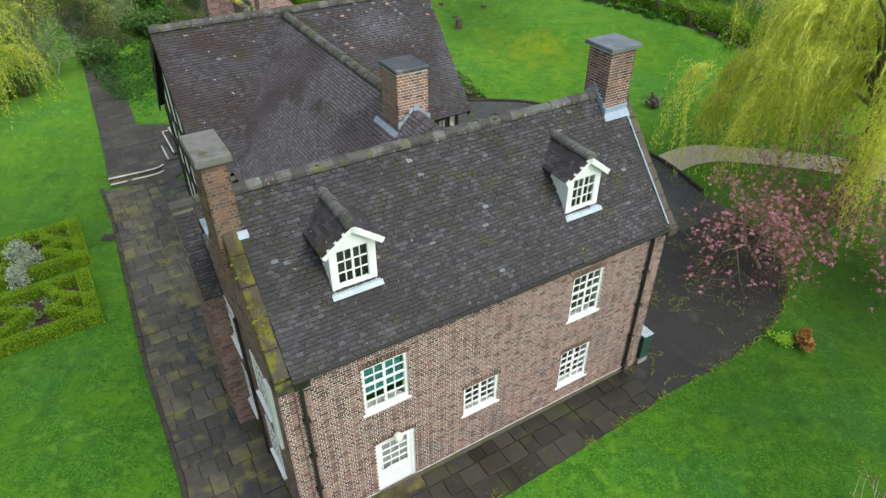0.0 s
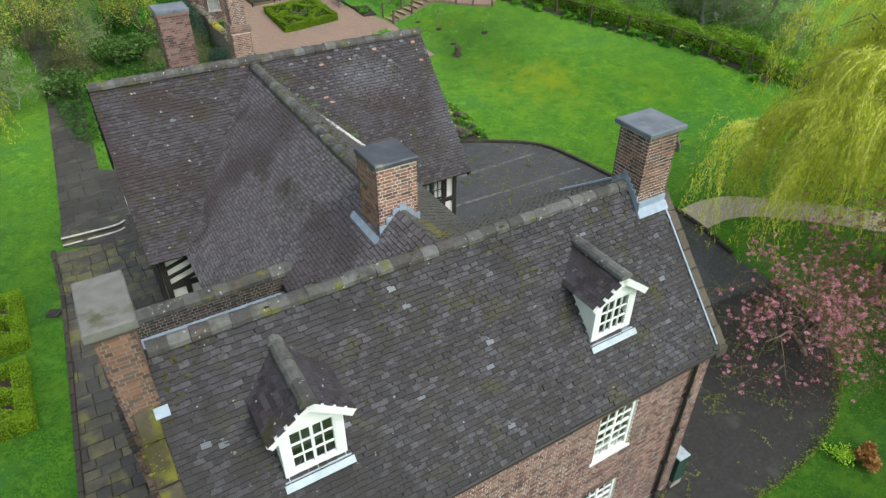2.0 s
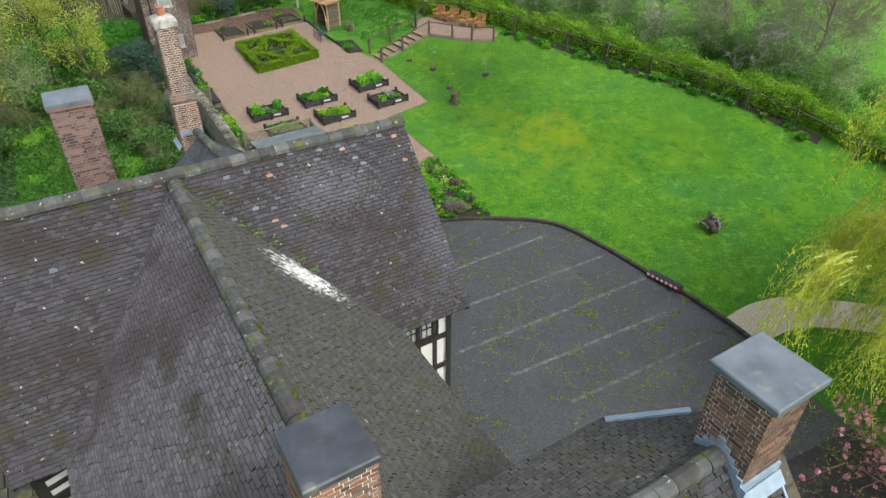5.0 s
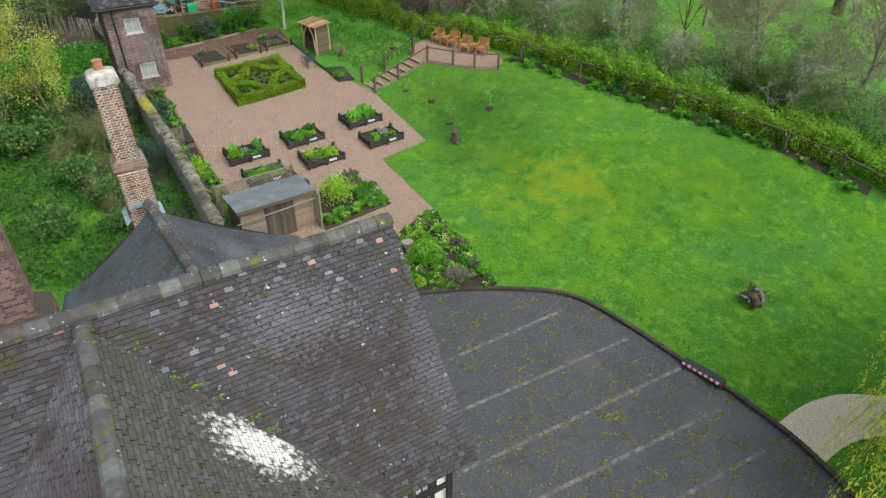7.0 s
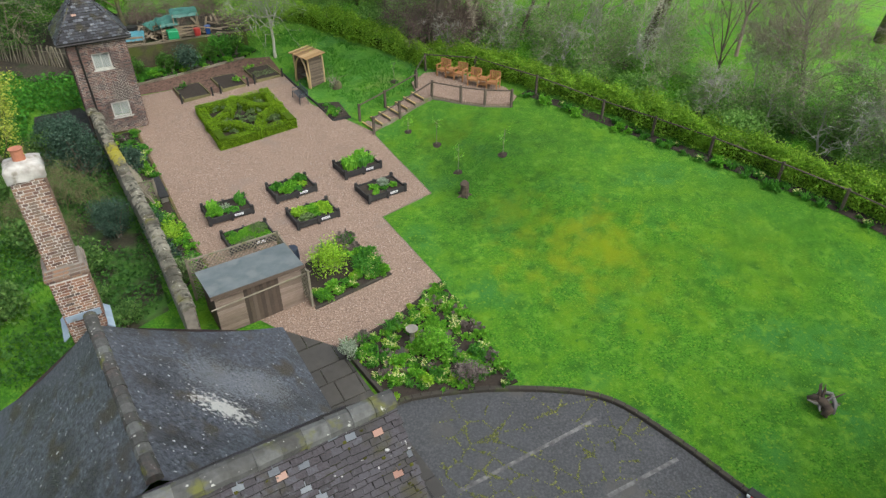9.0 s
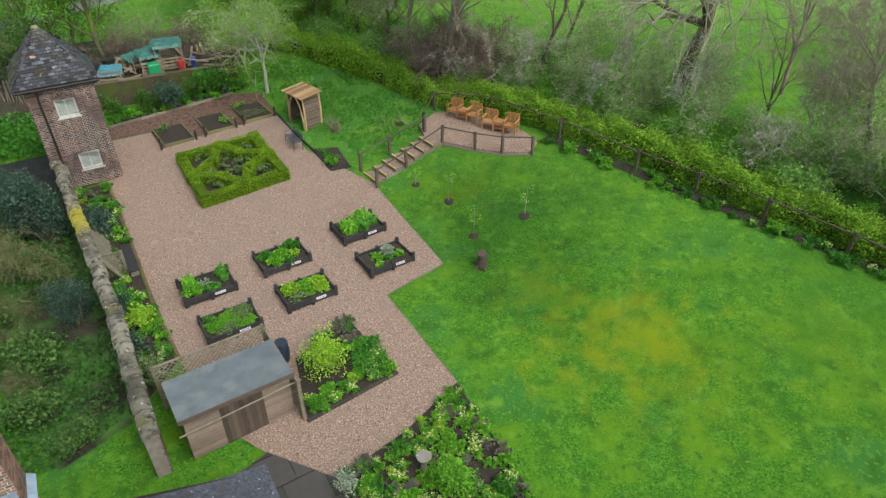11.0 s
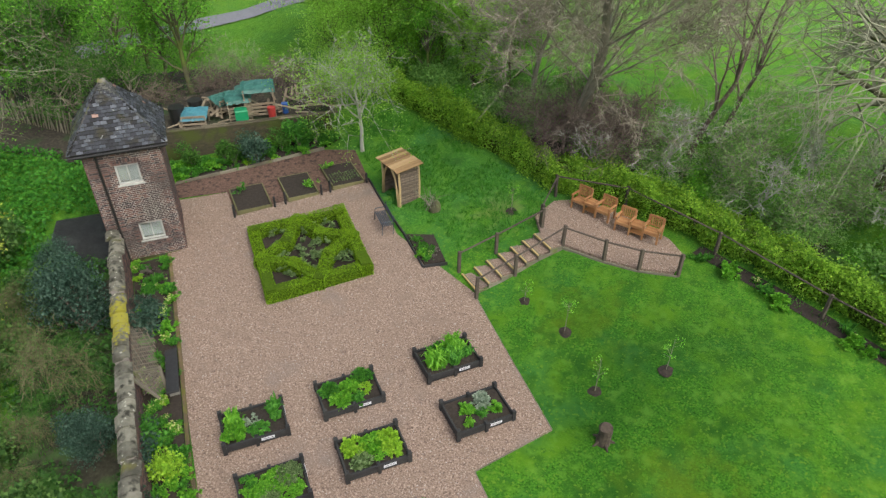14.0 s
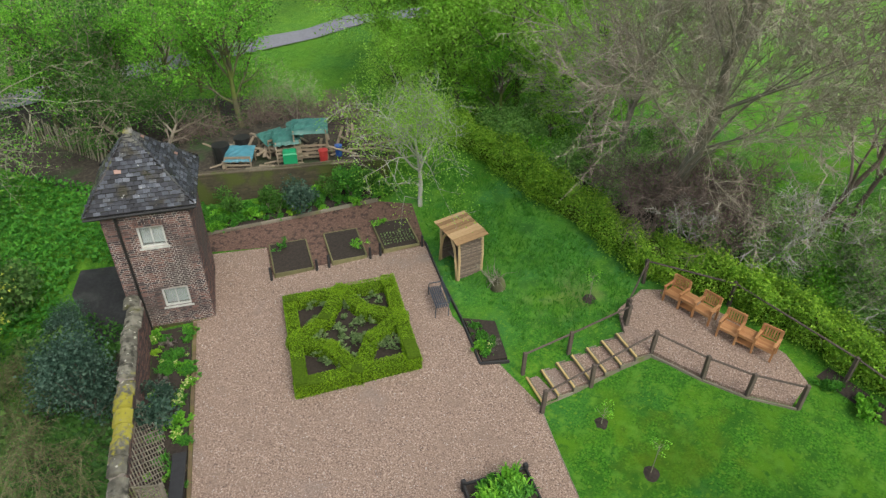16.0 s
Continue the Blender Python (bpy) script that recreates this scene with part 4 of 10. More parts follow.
GREEN_METAL = surface("dark green paint", [(0.012, 0.045, 0.032), (0.018, 0.06, 0.042)], rough=0.5, spread=0.1)
part("cabinet_body", Mesh().box(-0.18, 0.2, -0.3, 0.3, 0.25, 1.25), GREEN_METAL, box)
part("lid", Mesh().box(-0.19, 0.22, -0.32, 0.32, 1.25, 1.29), PALE_LEAD, box)
part("base", Mesh().box(-0.2, 0.2, -0.3, 0.3, 0.0, 0.25), STONE, box)

# ---------- link wing ----------
link = thing("link_wing", HOUSE, "tiled link roof between the brick house and the timber-framed wing", "house")
LR = 5.6


def rear_z(v):
    return 5.2 + (v - 10.8) * 1.111


def front_back_z(v):
    return RIDGE_Z - (v - RIDGE_V) * 0.575


ldeck = Mesh()
ldeck.face((1.9, 6.42, 5.2), (LR, 6.42, 9.0), (LR, 14.4, 9.05), (1.9, 14.4, 5.2))
ldeck.face((LR, 2.7, 8.97), (9.6, 2.7, 5.2), (9.6, 14.4, 5.2), (LR, 14.4, 9.05))
ldeck.face((3.3, 2.75, 6.62), (LR, 2.75, 8.97), (LR, 6.42, 9.0), (3.3, 6.42, 6.62))
lroof = part("roof", ldeck, DECK, link, "brown-black tiled roof with moss and a white stain")
tl = Vector((LR - 1.9, 0, 3.83))
tile_slope(lroof, (1.85, 14.4, 5.22), (0, -1, 0), tl, 11.6, tl.length, LINK_TILE,
           lambda p, a, b: p.z > rear_z(p.y) - 0.12 and (p.y > 6.45 or p.x > 3.35) and p.z > RIDGE_Z - (p.y - RIDGE_V) * 1.04 - 0.1, own=(3.5, 7.3, 1.6, 2.8), seed=71)
tr = Vector((LR - 9.65, 0, 3.83))
tile_slope(lroof, (9.65, 2.7, 5.22), (0, 1, 0), tr, 11.7, tr.length, COATED, lambda p, a, b: p.z > rear_z(p.y) - 0.12 and (p.y > 4.4 or p.z > front_back_z(p.y) - 0.15), seed=72)
ridge_run(lroof, (LR, 5.2, 9.08), (LR, 14.35, 9.14), RIDGE_TILE, 0.17, 0.34, seed=73)
moss_on(lroof, (LR + 0.02, 5.2, 9.17), (0, 1, 0), (1, 0, 0), 9.0, 0.16, lambda a, b: 0.35, 220, 75, 0.0, (0.02, 0.06), YELLOW_MOSS)
moss_on(lroof, (LR - 0.14, 5.2, 9.16), (0, 1, 0), (1, 0, 0), 9.0, 0.3, lambda a, b: 0.0, 260, 76, 0.0, (0.02, 0.06), MOSS)
moss_on(lroof, (1.85, 14.4, 5.22), (0, -1, 0), tl, 9.0, tl.length - 0.1, lambda a, b: -0.25 + 0.85 * clamp(1 - (tl.length - b) / 0.9) + (0.3 if a > 6 else 0) - (3 if 5.22 + b * 0.719 < rear_z(14.4 - a) + 0.1 else 0), 2600, 75)
moss_on(lroof, (9.65, 5.4, 5.22), (0, 1, 0), tr, 9.0, tr.length - 0.1, lambda a, b: -0.1 + 0.75 * clamp(1 - (tr.length - b) / 0.8) - (3 if 5.22 + b * 0.696 < rear_z(5.4 + a) + 0.1 else 0), 1600, 76)
ridge_run(lroof, (LR, 2.9, 8.98), (LR, 4.2, 9.0), RIDGE_TILE, 0.17, 0.42, seed=74)
part("wall", Mesh().box(2.25, 2.5, 6.42, 11.2, -0.2, 5.3).box(9.1, 9.3, 4.9, 11.2, -0.2, 5.3), RENDER_WHITE, link, "white panelled side wall")
fr = Mesh()
for v in (6.5, 7.5, 8.4, 9.05, 9.8, 10.95):
    fr.box(2.2, 2.26, v - 0.07, v + 0.07, 0, 5.3)
for z in (0.3, 1.7, 3.0, 5.2):
    fr.box(2.19, 2.26, 6.42, 11.1, z - 0.08, z + 0.08)
split_boxes("timber", fr, OAK_BLACK, link)
ch_m = stack(link, 5.1, 6.02, 4.27, 5.2, 8.0, 10.12, CHIMNEY_BRICK, MORTAR, DARK_CAP, 0.03, label="square orange brick chimney with a dark slab cap", cap_h=0.1, seed=81)
fl = Mesh()
fl.box(0, 0.16, 0, 1.3, 0.05, 0.09, frame_of((4.98, 4.16, 8.42), (1, 0, 1.03), (0, 1, 0)))
for i in range(6):
    x = 5.08 + i * 0.16
    z = 9.02 - abs(x + 0.08 - LR) * 1.0
    fl.box(x, x + 0.165, 4.225, 4.262, z - 0.1, z + 0.24)
split_boxes("flashing", fl, LEAD, ch_m)

# ---------- timber-framed rear wing ----------
wing = thing("timber_framed_wing", HOUSE, "black and white timber-framed wing under a dark tiled roof", "house")
RV, RZ, RU0, RU1 = 14.4, 9.2, 0.85, 11.65
rdeck = Mesh()
rdeck.face((RU0, 10.8, 5.18), (RU1, 10.8, 5.18), (RU1, RV, RZ - 0.03), (RU0, RV, RZ - 0.03))
rdeck.face((RU1, 18.0, 5.18), (RU0, 18.0, 5.18), (RU0, RV, RZ - 0.03), (RU1, RV, RZ - 0.03))
rdeck.face((RU1, 10.8, 5.17), (RU0, 10.8, 5.17), (RU0, 11.05, 5.3), (RU1, 11.05, 5.3))
rroof = part("roof", rdeck, DECK, wing, "steep roof of dark uneven clay tiles")
ts = Vector((0, RV - 10.75, RZ - 5.18))
tile_slope(rroof, (RU0 - 0.05, 10.75, 5.2), (1, 0, 0), ts, RU1 - RU0 + 0.1, ts.length, ROOF_TILE, lambda p, a, b: p.z > 9.05 - 1.03 * abs(p.x - LR) - 0.15, own=(6.8, 10.6, 2.4, 4.0), seed=91,
           odd=lambda a, b, rng: (1 if rng.random() < 0.6 else 0 if rng.random() < 0.6 else None) if rng.random() < (0.10 if b > 4.9 and a > 6.2 else 0.03 if b > 3.4 and a > 5.6 else 0.004) else None)
tile_slope(rroof, (RU1 + 0.05, 18.05, 5.2), (-1, 0, 0), (0, RV - 18.05, RZ - 5.18), RU1 - RU0 + 0.1, ts.length, ROOF_TILE, lambda p, a, b: p.y < 16.8, seed=92)
moss_on(rroof, (RU0 - 0.05, 10.75, 5.2), (1, 0, 0), ts, RU1 - RU0 + 0.1, ts.length - 0.1, lambda a, b: -0.05 + 0.35 * clamp(1 - abs(5.2 - b) / 0.9) + 0.5 * clamp(1 - abs(a - 10.3) / 0.7) * clamp(b - 3.6) + 0.4 * clamp(1 - a / 1.4) * clamp(b - 3) - (3 if 5.2 + b * 0.742 < 9.05 - 1.03 * abs(a + RU0 - 0.05 - LR) else 0), 2600, 94)
for s0 in (0.15, 0.3, 0.36, 0.42, 0.55, 0.62):
    p = Vector((LR, RV - 0.15, 9.05)).lerp(Vector((9.4, 10.95, 5.4)), s0)
    moss_on(rroof, p + Vector((-0.14, 0, 0.04)), (1, 0, 0), ts, 0.34, 0.2, lambda a, b: 1.0, 16, int(s0 * 100), 0.03, (0.02, 0.05), FRESH_MOSS)
ridge_run(rroof, (RU0 - 0.05, RV, RZ + 0.09), (RU1 + 0.05, RV, RZ + 0.05), RIDGE_TILE, 0.18, 0.36, seed=93)
wl = Mesh()
wl.box(1.1, 11.3, 11.25, 11.45, -0.2, 5.3).box(1.1, 11.3, 17.4, 17.6, -0.2, 5.3)
for x in (1.05, 11.15):
    k = len(wl.v)
    prof = [(11.25, -0.2), (17.6, -0.2), (17.6, 5.2), (RV, RZ - 0.25), (11.25, 5.2)]
    wl.v += [(x, v, z) for v, z in prof] + [(x + 0.2, v, z) for v, z in prof]
    wl.f += [(k, k + 1, k + 2, k + 3, k + 4)[::-1], tuple(k + 5 + i for i in range(5))] + [(k + i, k + (i + 1) % 5, k + 5 + (i + 1) % 5, k + 5 + i) for i in range(5)]
part("wall", wl, RENDER_WHITE, wing, "white limewashed panels")
fr = Mesh()
for u in (9.3, 9.82, 10.34, 10.86, 11.3):
    fr.box(u - 0.06, u + 0.06, 11.2, 11.26, 0.5, 5.2)
for z in (0.9, 2.9, 4.05, 5.05):
    fr.box(9.2, 11.36, 11.19, 11.26, z - 0.08, z + 0.08)
fr.box(-0.07, 0.07, -0.03, 0.02, 0, 1.55, frame_of((9.8, 11.21, 3.0), (1, 0, -0.9), (0.9, 0, 1)) @ Matrix.Rotation(radians(90), 4, "X") @ pose(0, 0, 0, -90, 0, 0))
for u, top in ((1.15, 5.2), (1.7, 3.95), (2.2, 5.2)):
    fr.box(u - 0.08, u + 0.08, 11.2, 11.26, 0.3, top)
fr.box(1.15, 2.2, 11.19, 11.258, 3.87, 4.05)
for k in range(4):
    fr.box(-0.06, 1.05, -0.03, 0.03, -0.05, 0.05, Matrix.Translation((1.18, 11.22, 3.98 + k * 0.33)) @ pose(0, 0, 0, 0, -16, 0))
for v in (11.3, 12.1, 13.0, 14.0, 15.0, 16.0, 17.0, 17.5):
    top = min(5.2 + (v - 11.25) * 1.1, 5.2 + (17.6 - v) * 1.15, 8.7)
    fr.box(11.34, 11.4, v - 0.08, v + 0.08, 0.6, top)
    fr.box(1.0, 1.06, v - 0.08, v + 0.08, 0.3, top)
for z in (1.2, 2.9, 4.1, 5.2):
    fr.box(11.34, 11.41, 11.25, 17.6, z - 0.09, z + 0.09)
    fr.box(0.99, 1.06, 11.25, 17.6, z - 0.09, z + 0.09)
split_boxes("timber", fr, OAK_BLACK, wing)
for s, e in ((-1, 10.75), (1, 18.05)):
    d = Vector((0, RV - e, RZ - 5.15))
    part("barge_board", Mesh().box(0, 0.05, 0, d.length, -0.22, 0.0, frame_of((RU1, e, 5.15), (1, 0, 0), d) if s < 0 else frame_of((RU1 + 0.05, e, 5.15), (-1, 0, 0), d)), OAK_BLACK, wing)
    part("barge_board", Mesh().box(0, 0.05, 0, d.length, -0.22, 0.0, frame_of((RU0 - 0.05, e, 5.15), (1, 0, 0), d) if s < 0 else frame_of((RU0, e, 5.15), (-1, 0, 0), d)), OAK_BLACK, wing)
sash(wing, pose(9.9, 11.16, 4.2), 1.05, 0.75, 6, 2, bar=0.02, rim=0.04, mat=OAK_BLACK, sill=False, name="window", label="dark leaded window under the eaves")
ch_b = stack(wing, 3.55, 4.55, 17.55, 18.45, 3.0, 10.1, BRICK, DARK_MORTAR, SLATE_CAP, 0.05, label="broad brick chimney with a slate cap", oversail=1, cap_h=0.12, seed=101)
shoulder = part("chimney_shoulder", Mesh().box(3.31, 4.84, 17.36, 18.64, 0.0, 6.9).bevel_box(3.31, 4.84, 17.36, 18.64, 6.9, 7.4, 0.26), SOOT_BRICK, ch_b, "broad soot-dark brick base")
for i, (o, d, ln) in enumerate((((3.3, 17.35, 3.0), (1, 0), 1.55), ((4.85, 17.35, 3.0), (0, 1), 1.3), ((4.85, 18.65, 3.0), (-1, 0), 1.55), ((3.3, 18.65, 3.0), (0, -1), 1.3))):
    brick_face(shoulder, o, d, ln, 4.1, BRICK, seed=131 + i, proud=0.0, depth=0.045)
part("flashing", Mesh().box(3.2, 4.95, 17.2, 17.36, 6.6, 6.68).box(4.86, 4.98, 17.2, 18.5, 6.35, 6.43), LEAD, ch_b)

# ---------- outbuilding with the tall chimney ----------
out = thing("outbuilding", HOUSE, "low brick outbuilding with a smooth dark slate roof and tall chimney", "building")
SLATE = surface("coated dark slate", [(0.028, 0.031, 0.039), (0.050, 0.056, 0.071), (0.082, 0.090, 0.114), (0.128, 0.139, 0.168)], rough=0.5, grain=11, spread=0.05, mottle=(((0.075, 0.082, 0.105), 3.0, 0.52, 0.2), ((0.020, 0.019, 0.020), 0.9, 0.5, 0.25)),
                patch=(0.048, 0.042, 0.036), patch_scale=1.3, patch_at=0.55, speck=(0.32, 0.33, 0.34), speck_scale=9.0, speck_at=0.68, bump=0.8, bump_scale=30,
                spots=[((-5.2, 31.0, 5.0), (1.0, 0.4, 0.6), (0.48, 0.48, 0.46), 9.0, 0.8), ((-5.6, 32.2, 4.9), (1.1, 1.1, 1.1), (0.20, 0.215, 0.24), 16.0, 0.45), ((-4.6, 32.6, 4.2), (0.9, 0.9, 1.1), (0.22, 0.235, 0.26), 18.0, 0.45)])
A, B = Vector((8.05, 16.9, 6.75)), Vector((7.6, 22.2, 6.6))
R1, R2, L1, L2 = Vector((12.4, 17.0, 3.0)), Vector((12.38, 23.85, 3.0)), Vector((3.0, 17.0, 3.0)), Vector((4.4, 24.5, 3.0))


def bowed(a, b, c, d, n=10):
    """A sagging roof plane, a grid between four corners (a, b on the ridge)."""
    s = Mesh()
    for i in range(n + 1):
        for j in range(n + 1):
            x, y = i / n, j / n
            p = (a.lerp(b, x)).lerp(d.lerp(c, x), y)
            p = p + Vector((0, 0, -0.22 * math.sin(math.pi * y) * (0.5 + 0.5 * x)))
            s.v.append(tuple(p))
    s.f = [(i * (n + 1) + j, (i + 1) * (n + 1) + j, (i + 1) * (n + 1) + j + 1, i * (n + 1) + j + 1) for i in range(n) for j in range(n)]
    return s


oroof = part("roof", bowed(A, B, R2, R1), SLATE, out, "sagging roof coated dark grey", smooth=True)
oroof.data.flip_normals()
part("roof", bowed(A, B, L2, L1), SLATE, out, smooth=True)
wl = Mesh()
for P, Q in ((R1, R2), (L2, L1)):
    wl.face((P.x * 0.985 + 0.1, P.y, -0.2), (Q.x * 0.985 + 0.1, Q.y - 0.1, -0.2), (Q.x * 0.985 + 0.1, Q.y - 0.1, 3.05), (P.x * 0.985 + 0.1, P.y, 3.05))
wl.face((12.25, 23.7, -0.2), (4.5, 24.35, -0.2), (4.5, 24.35, 3.0), (7.6, 22.3, 6.45), (12.25, 23.7, 3.0))
part("wall", wl, DARK_BRICK, out)
ridge_run(oroof, A + Vector((0, 0, 0.03)), B + Vector((0, 0.4, 0.03)), RIDGE_TILE, 0.16, 0.3, seed=105)
TU, TV = 7.47, 23.26
ch_t = stack(out, TU - 0.42, TU + 0.42, TV - 0.42, TV + 0.42, 2.0, 7.62, CHIMNEY_BRICK, MORTAR, label="tall tapering brick chimney with a white mortared head", seed=111)
OLD_STACK = surface("weathered mixed brick", [(0.10, 0.062, 0.050), (0.17, 0.100, 0.074), (0.25, 0.15, 0.105), (0.33, 0.20, 0.13), (0.21, 0.165, 0.13)], rough=0.9, patch=(0.16, 0.125, 0.10), patch_scale=1.1, patch_at=0.52, speck=(0.45, 0.42, 0.38), speck_scale=7, speck_at=0.66, bump=0.6, bump_scale=50, spread=0.75)
for k, (w, z) in enumerate(((0.45, 7.6), (0.475, 7.68), (0.45, 7.76), (0.415, 7.84))):
    band = part("shoulder_course", Mesh().box(TU - w + 0.006, TU + w - 0.006, TV - w + 0.006, TV + w - 0.006, z, z + 0.08), DARK_MORTAR, ch_t)
    for i, (o, d) in enumerate((((TU - w, TV - w, z), (1, 0)), ((TU + w, TV - w, z), (0, 1)), ((TU + w, TV + w, z), (-1, 0)), ((TU - w, TV + w, z), (0, -1)))):
        brick_face(band, o, d, 2 * w, 0.08, OLD_STACK, seed=120 + 4 * k + i, proud=0.0, depth=0.04)
sh = part("shaft", Mesh().box(TU - 0.32, TU + 0.32, TV - 0.32, TV + 0.32, 7.9, 10.3), MORTAR, ch_t)
for i, (o, d) in enumerate((((TU - 0.33, TV - 0.33, 7.9), (1, 0)), ((TU + 0.33, TV - 0.33, 7.9), (0, 1)), ((TU + 0.33, TV + 0.33, 7.9), (-1, 0)), ((TU - 0.33, TV + 0.33, 7.9), (0, -1)))):
    brick_face(sh, o, d, 0.66, 2.34, OLD_STACK, seed=115 + i, proud=0.0)
head = Mesh()
rng = random.Random(17)
for z, r in ((10.18, 0.36), (10.26, 0.39), (10.36, 0.385), (10.44, 0.37), (10.5, 0.30), (10.54, 0.16)):
    for k in range(16):
        a = k / 16 * 2 * math.pi
        w = r / max(abs(math.cos(a)), abs(math.sin(a))) * rng.uniform(0.9, 1.04)
        head.v.append((TU + math.cos(a) * w, TV + math.sin(a) * w, z + rng.uniform(-0.02, 0.02)))
head.f = [(16 * i + k, 16 * i + (k + 1) % 16, 16 * i + 16 + (k + 1) % 16, 16 * i + 16 + k) for i in range(5) for k in range(16)] + [tuple(range(80, 96))]
part("mortar_head", head, surface("dirty pale mortar", [(0.20, 0.18, 0.16), (0.36, 0.34, 0.31), (0.52, 0.50, 0.47)], rough=0.95, grain=5, spread=0.1, bump=0.8, bump_scale=14, patch=(0.16, 0.14, 0.10), patch_scale=3.0, patch_at=0.55), ch_t, "lumpy pale mortar head", smooth=True)
TERRA = surface("terracotta", [(0.32, 0.12, 0.07), (0.42, 0.17, 0.1)], rough=0.85, spread=0.2)
part("chimney_pot", Mesh().tube([(TU, TV, 10.5), (TU, TV, 10.76), (TU, TV, 10.8)], (0.13, 0.12, 0.14), 14), TERRA, ch_t, "short terracotta pot")
f2 = Mesh().box(-0.09, 0.09, 0, 0.96, 0.02, 0.05, frame_of((6.97, 22.74, 5.98), (1, 0, 0.85), (0, 1, 0))).box(-0.09, 0.09, 0, 0.96, 0.02, 0.05, frame_of((7.98, 22.74, 6.0), (-1, 0, 0.85), (0, 1, 0)))
f2.box(7.08, 7.86, 22.80, 22.832, 6.4, 6.58)
split_boxes("flashing", f2, LEAD, ch_t)

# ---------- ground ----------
# The lawn colour also carries painted shade: broad spots darken or brighten whole areas.
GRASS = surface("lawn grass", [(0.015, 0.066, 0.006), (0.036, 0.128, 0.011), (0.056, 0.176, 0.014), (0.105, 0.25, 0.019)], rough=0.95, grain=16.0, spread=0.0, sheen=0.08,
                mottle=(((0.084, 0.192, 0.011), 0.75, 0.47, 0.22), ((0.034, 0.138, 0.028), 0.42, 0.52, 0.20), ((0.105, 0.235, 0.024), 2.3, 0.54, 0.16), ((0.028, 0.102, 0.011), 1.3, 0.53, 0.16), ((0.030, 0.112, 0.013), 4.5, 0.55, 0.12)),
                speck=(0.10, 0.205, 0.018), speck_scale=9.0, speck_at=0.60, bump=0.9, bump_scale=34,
                # (17, 17) imitates tree shade; (13.2, 42.6) deeper turf and lens falloff.
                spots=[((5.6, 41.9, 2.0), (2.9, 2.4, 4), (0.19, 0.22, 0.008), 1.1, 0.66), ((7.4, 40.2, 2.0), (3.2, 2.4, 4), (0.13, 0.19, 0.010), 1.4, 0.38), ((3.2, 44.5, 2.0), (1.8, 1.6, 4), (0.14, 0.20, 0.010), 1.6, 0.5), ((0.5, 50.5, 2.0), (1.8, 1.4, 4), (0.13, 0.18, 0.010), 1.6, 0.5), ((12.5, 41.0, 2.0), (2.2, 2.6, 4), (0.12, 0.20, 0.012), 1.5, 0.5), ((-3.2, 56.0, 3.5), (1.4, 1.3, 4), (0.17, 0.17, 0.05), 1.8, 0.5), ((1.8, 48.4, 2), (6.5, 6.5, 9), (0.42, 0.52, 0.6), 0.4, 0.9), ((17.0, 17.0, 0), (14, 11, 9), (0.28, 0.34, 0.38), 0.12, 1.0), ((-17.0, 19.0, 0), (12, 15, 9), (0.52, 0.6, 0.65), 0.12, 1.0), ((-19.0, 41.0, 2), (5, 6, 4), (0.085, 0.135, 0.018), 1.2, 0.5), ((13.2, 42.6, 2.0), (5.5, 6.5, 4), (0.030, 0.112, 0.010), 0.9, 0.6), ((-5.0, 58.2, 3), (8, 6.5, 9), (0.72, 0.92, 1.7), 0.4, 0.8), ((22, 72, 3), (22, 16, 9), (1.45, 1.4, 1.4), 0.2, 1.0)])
lawn_bsdf = GRASS.node_tree.nodes["Principled BSDF"]
lawn_bsdf.inputs["Sheen Weight"].default_value, lawn_bsdf.inputs["Sheen Roughness"].default_value, lawn_bsdf.inputs["Sheen Tint"].default_value = 0.9, 0.4, (0.36, 0.62, 0.12, 1)
GRAVEL = surface("pinkish pea gravel", [(0.085, 0.056, 0.042), (0.190, 0.130, 0.097), (0.282, 0.200, 0.153), (0.44, 0.335, 0.265)], rough=0.9, grain=22, mottle=(((0.205, 0.146, 0.112), 1.3, 0.52, 0.4),), spread=0.0,
                 speck=(0.45, 0.41, 0.37), speck_scale=19, speck_at=0.66, stain=((0.20, 0.155, 0.132), 0.4, 0.6), bump=1.0, bump_scale=40)
PATH_GRAVEL = surface("buff gravel", [(0.34, 0.28, 0.20), (0.48, 0.41, 0.31), (0.62, 0.55, 0.44)], rough=0.9, grain=22, spread=0.0, bump=1.0, bump_scale=45)
TARMAC = surface("old tarmac", [(0.030, 0.032, 0.036), (0.050, 0.053, 0.058), (0.084, 0.086, 0.090)], rough=0.8, grain=14, spread=0.0, patch=(0.072, 0.070, 0.066), patch_scale=0.7, patch_at=0.60,
                 bump=0.6, bump_scale=60, wet=0.45)
FLAG = surface("wet york stone flag", [(0.030, 0.030, 0.031), (0.046, 0.045, 0.042), (0.068, 0.064, 0.050), (0.105, 0.097, 0.062), (0.17, 0.155, 0.10)], rough=0.65, grain=5, spread=0.45, mottle=(((0.050, 0.048, 0.038), 2.5, 0.50, 0.2), ((0.030, 0.031, 0.035), 0.8, 0.52, 0.2)),
               patch=(0.135, 0.13, 0.045), patch_scale=1.5, patch_at=0.54, bump=0.5, bump_scale=25, wet=0.3)
PATH_FLAG = surface("worn dark paving", [(0.032, 0.030, 0.028), (0.044, 0.041, 0.037), (0.064, 0.060, 0.052)], rough=0.75, grain=5, spread=0.5, patch=(0.085, 0.080, 0.062), patch_scale=1.1, patch_at=0.6, wet=0.35, bump=0.5, bump_scale=25)
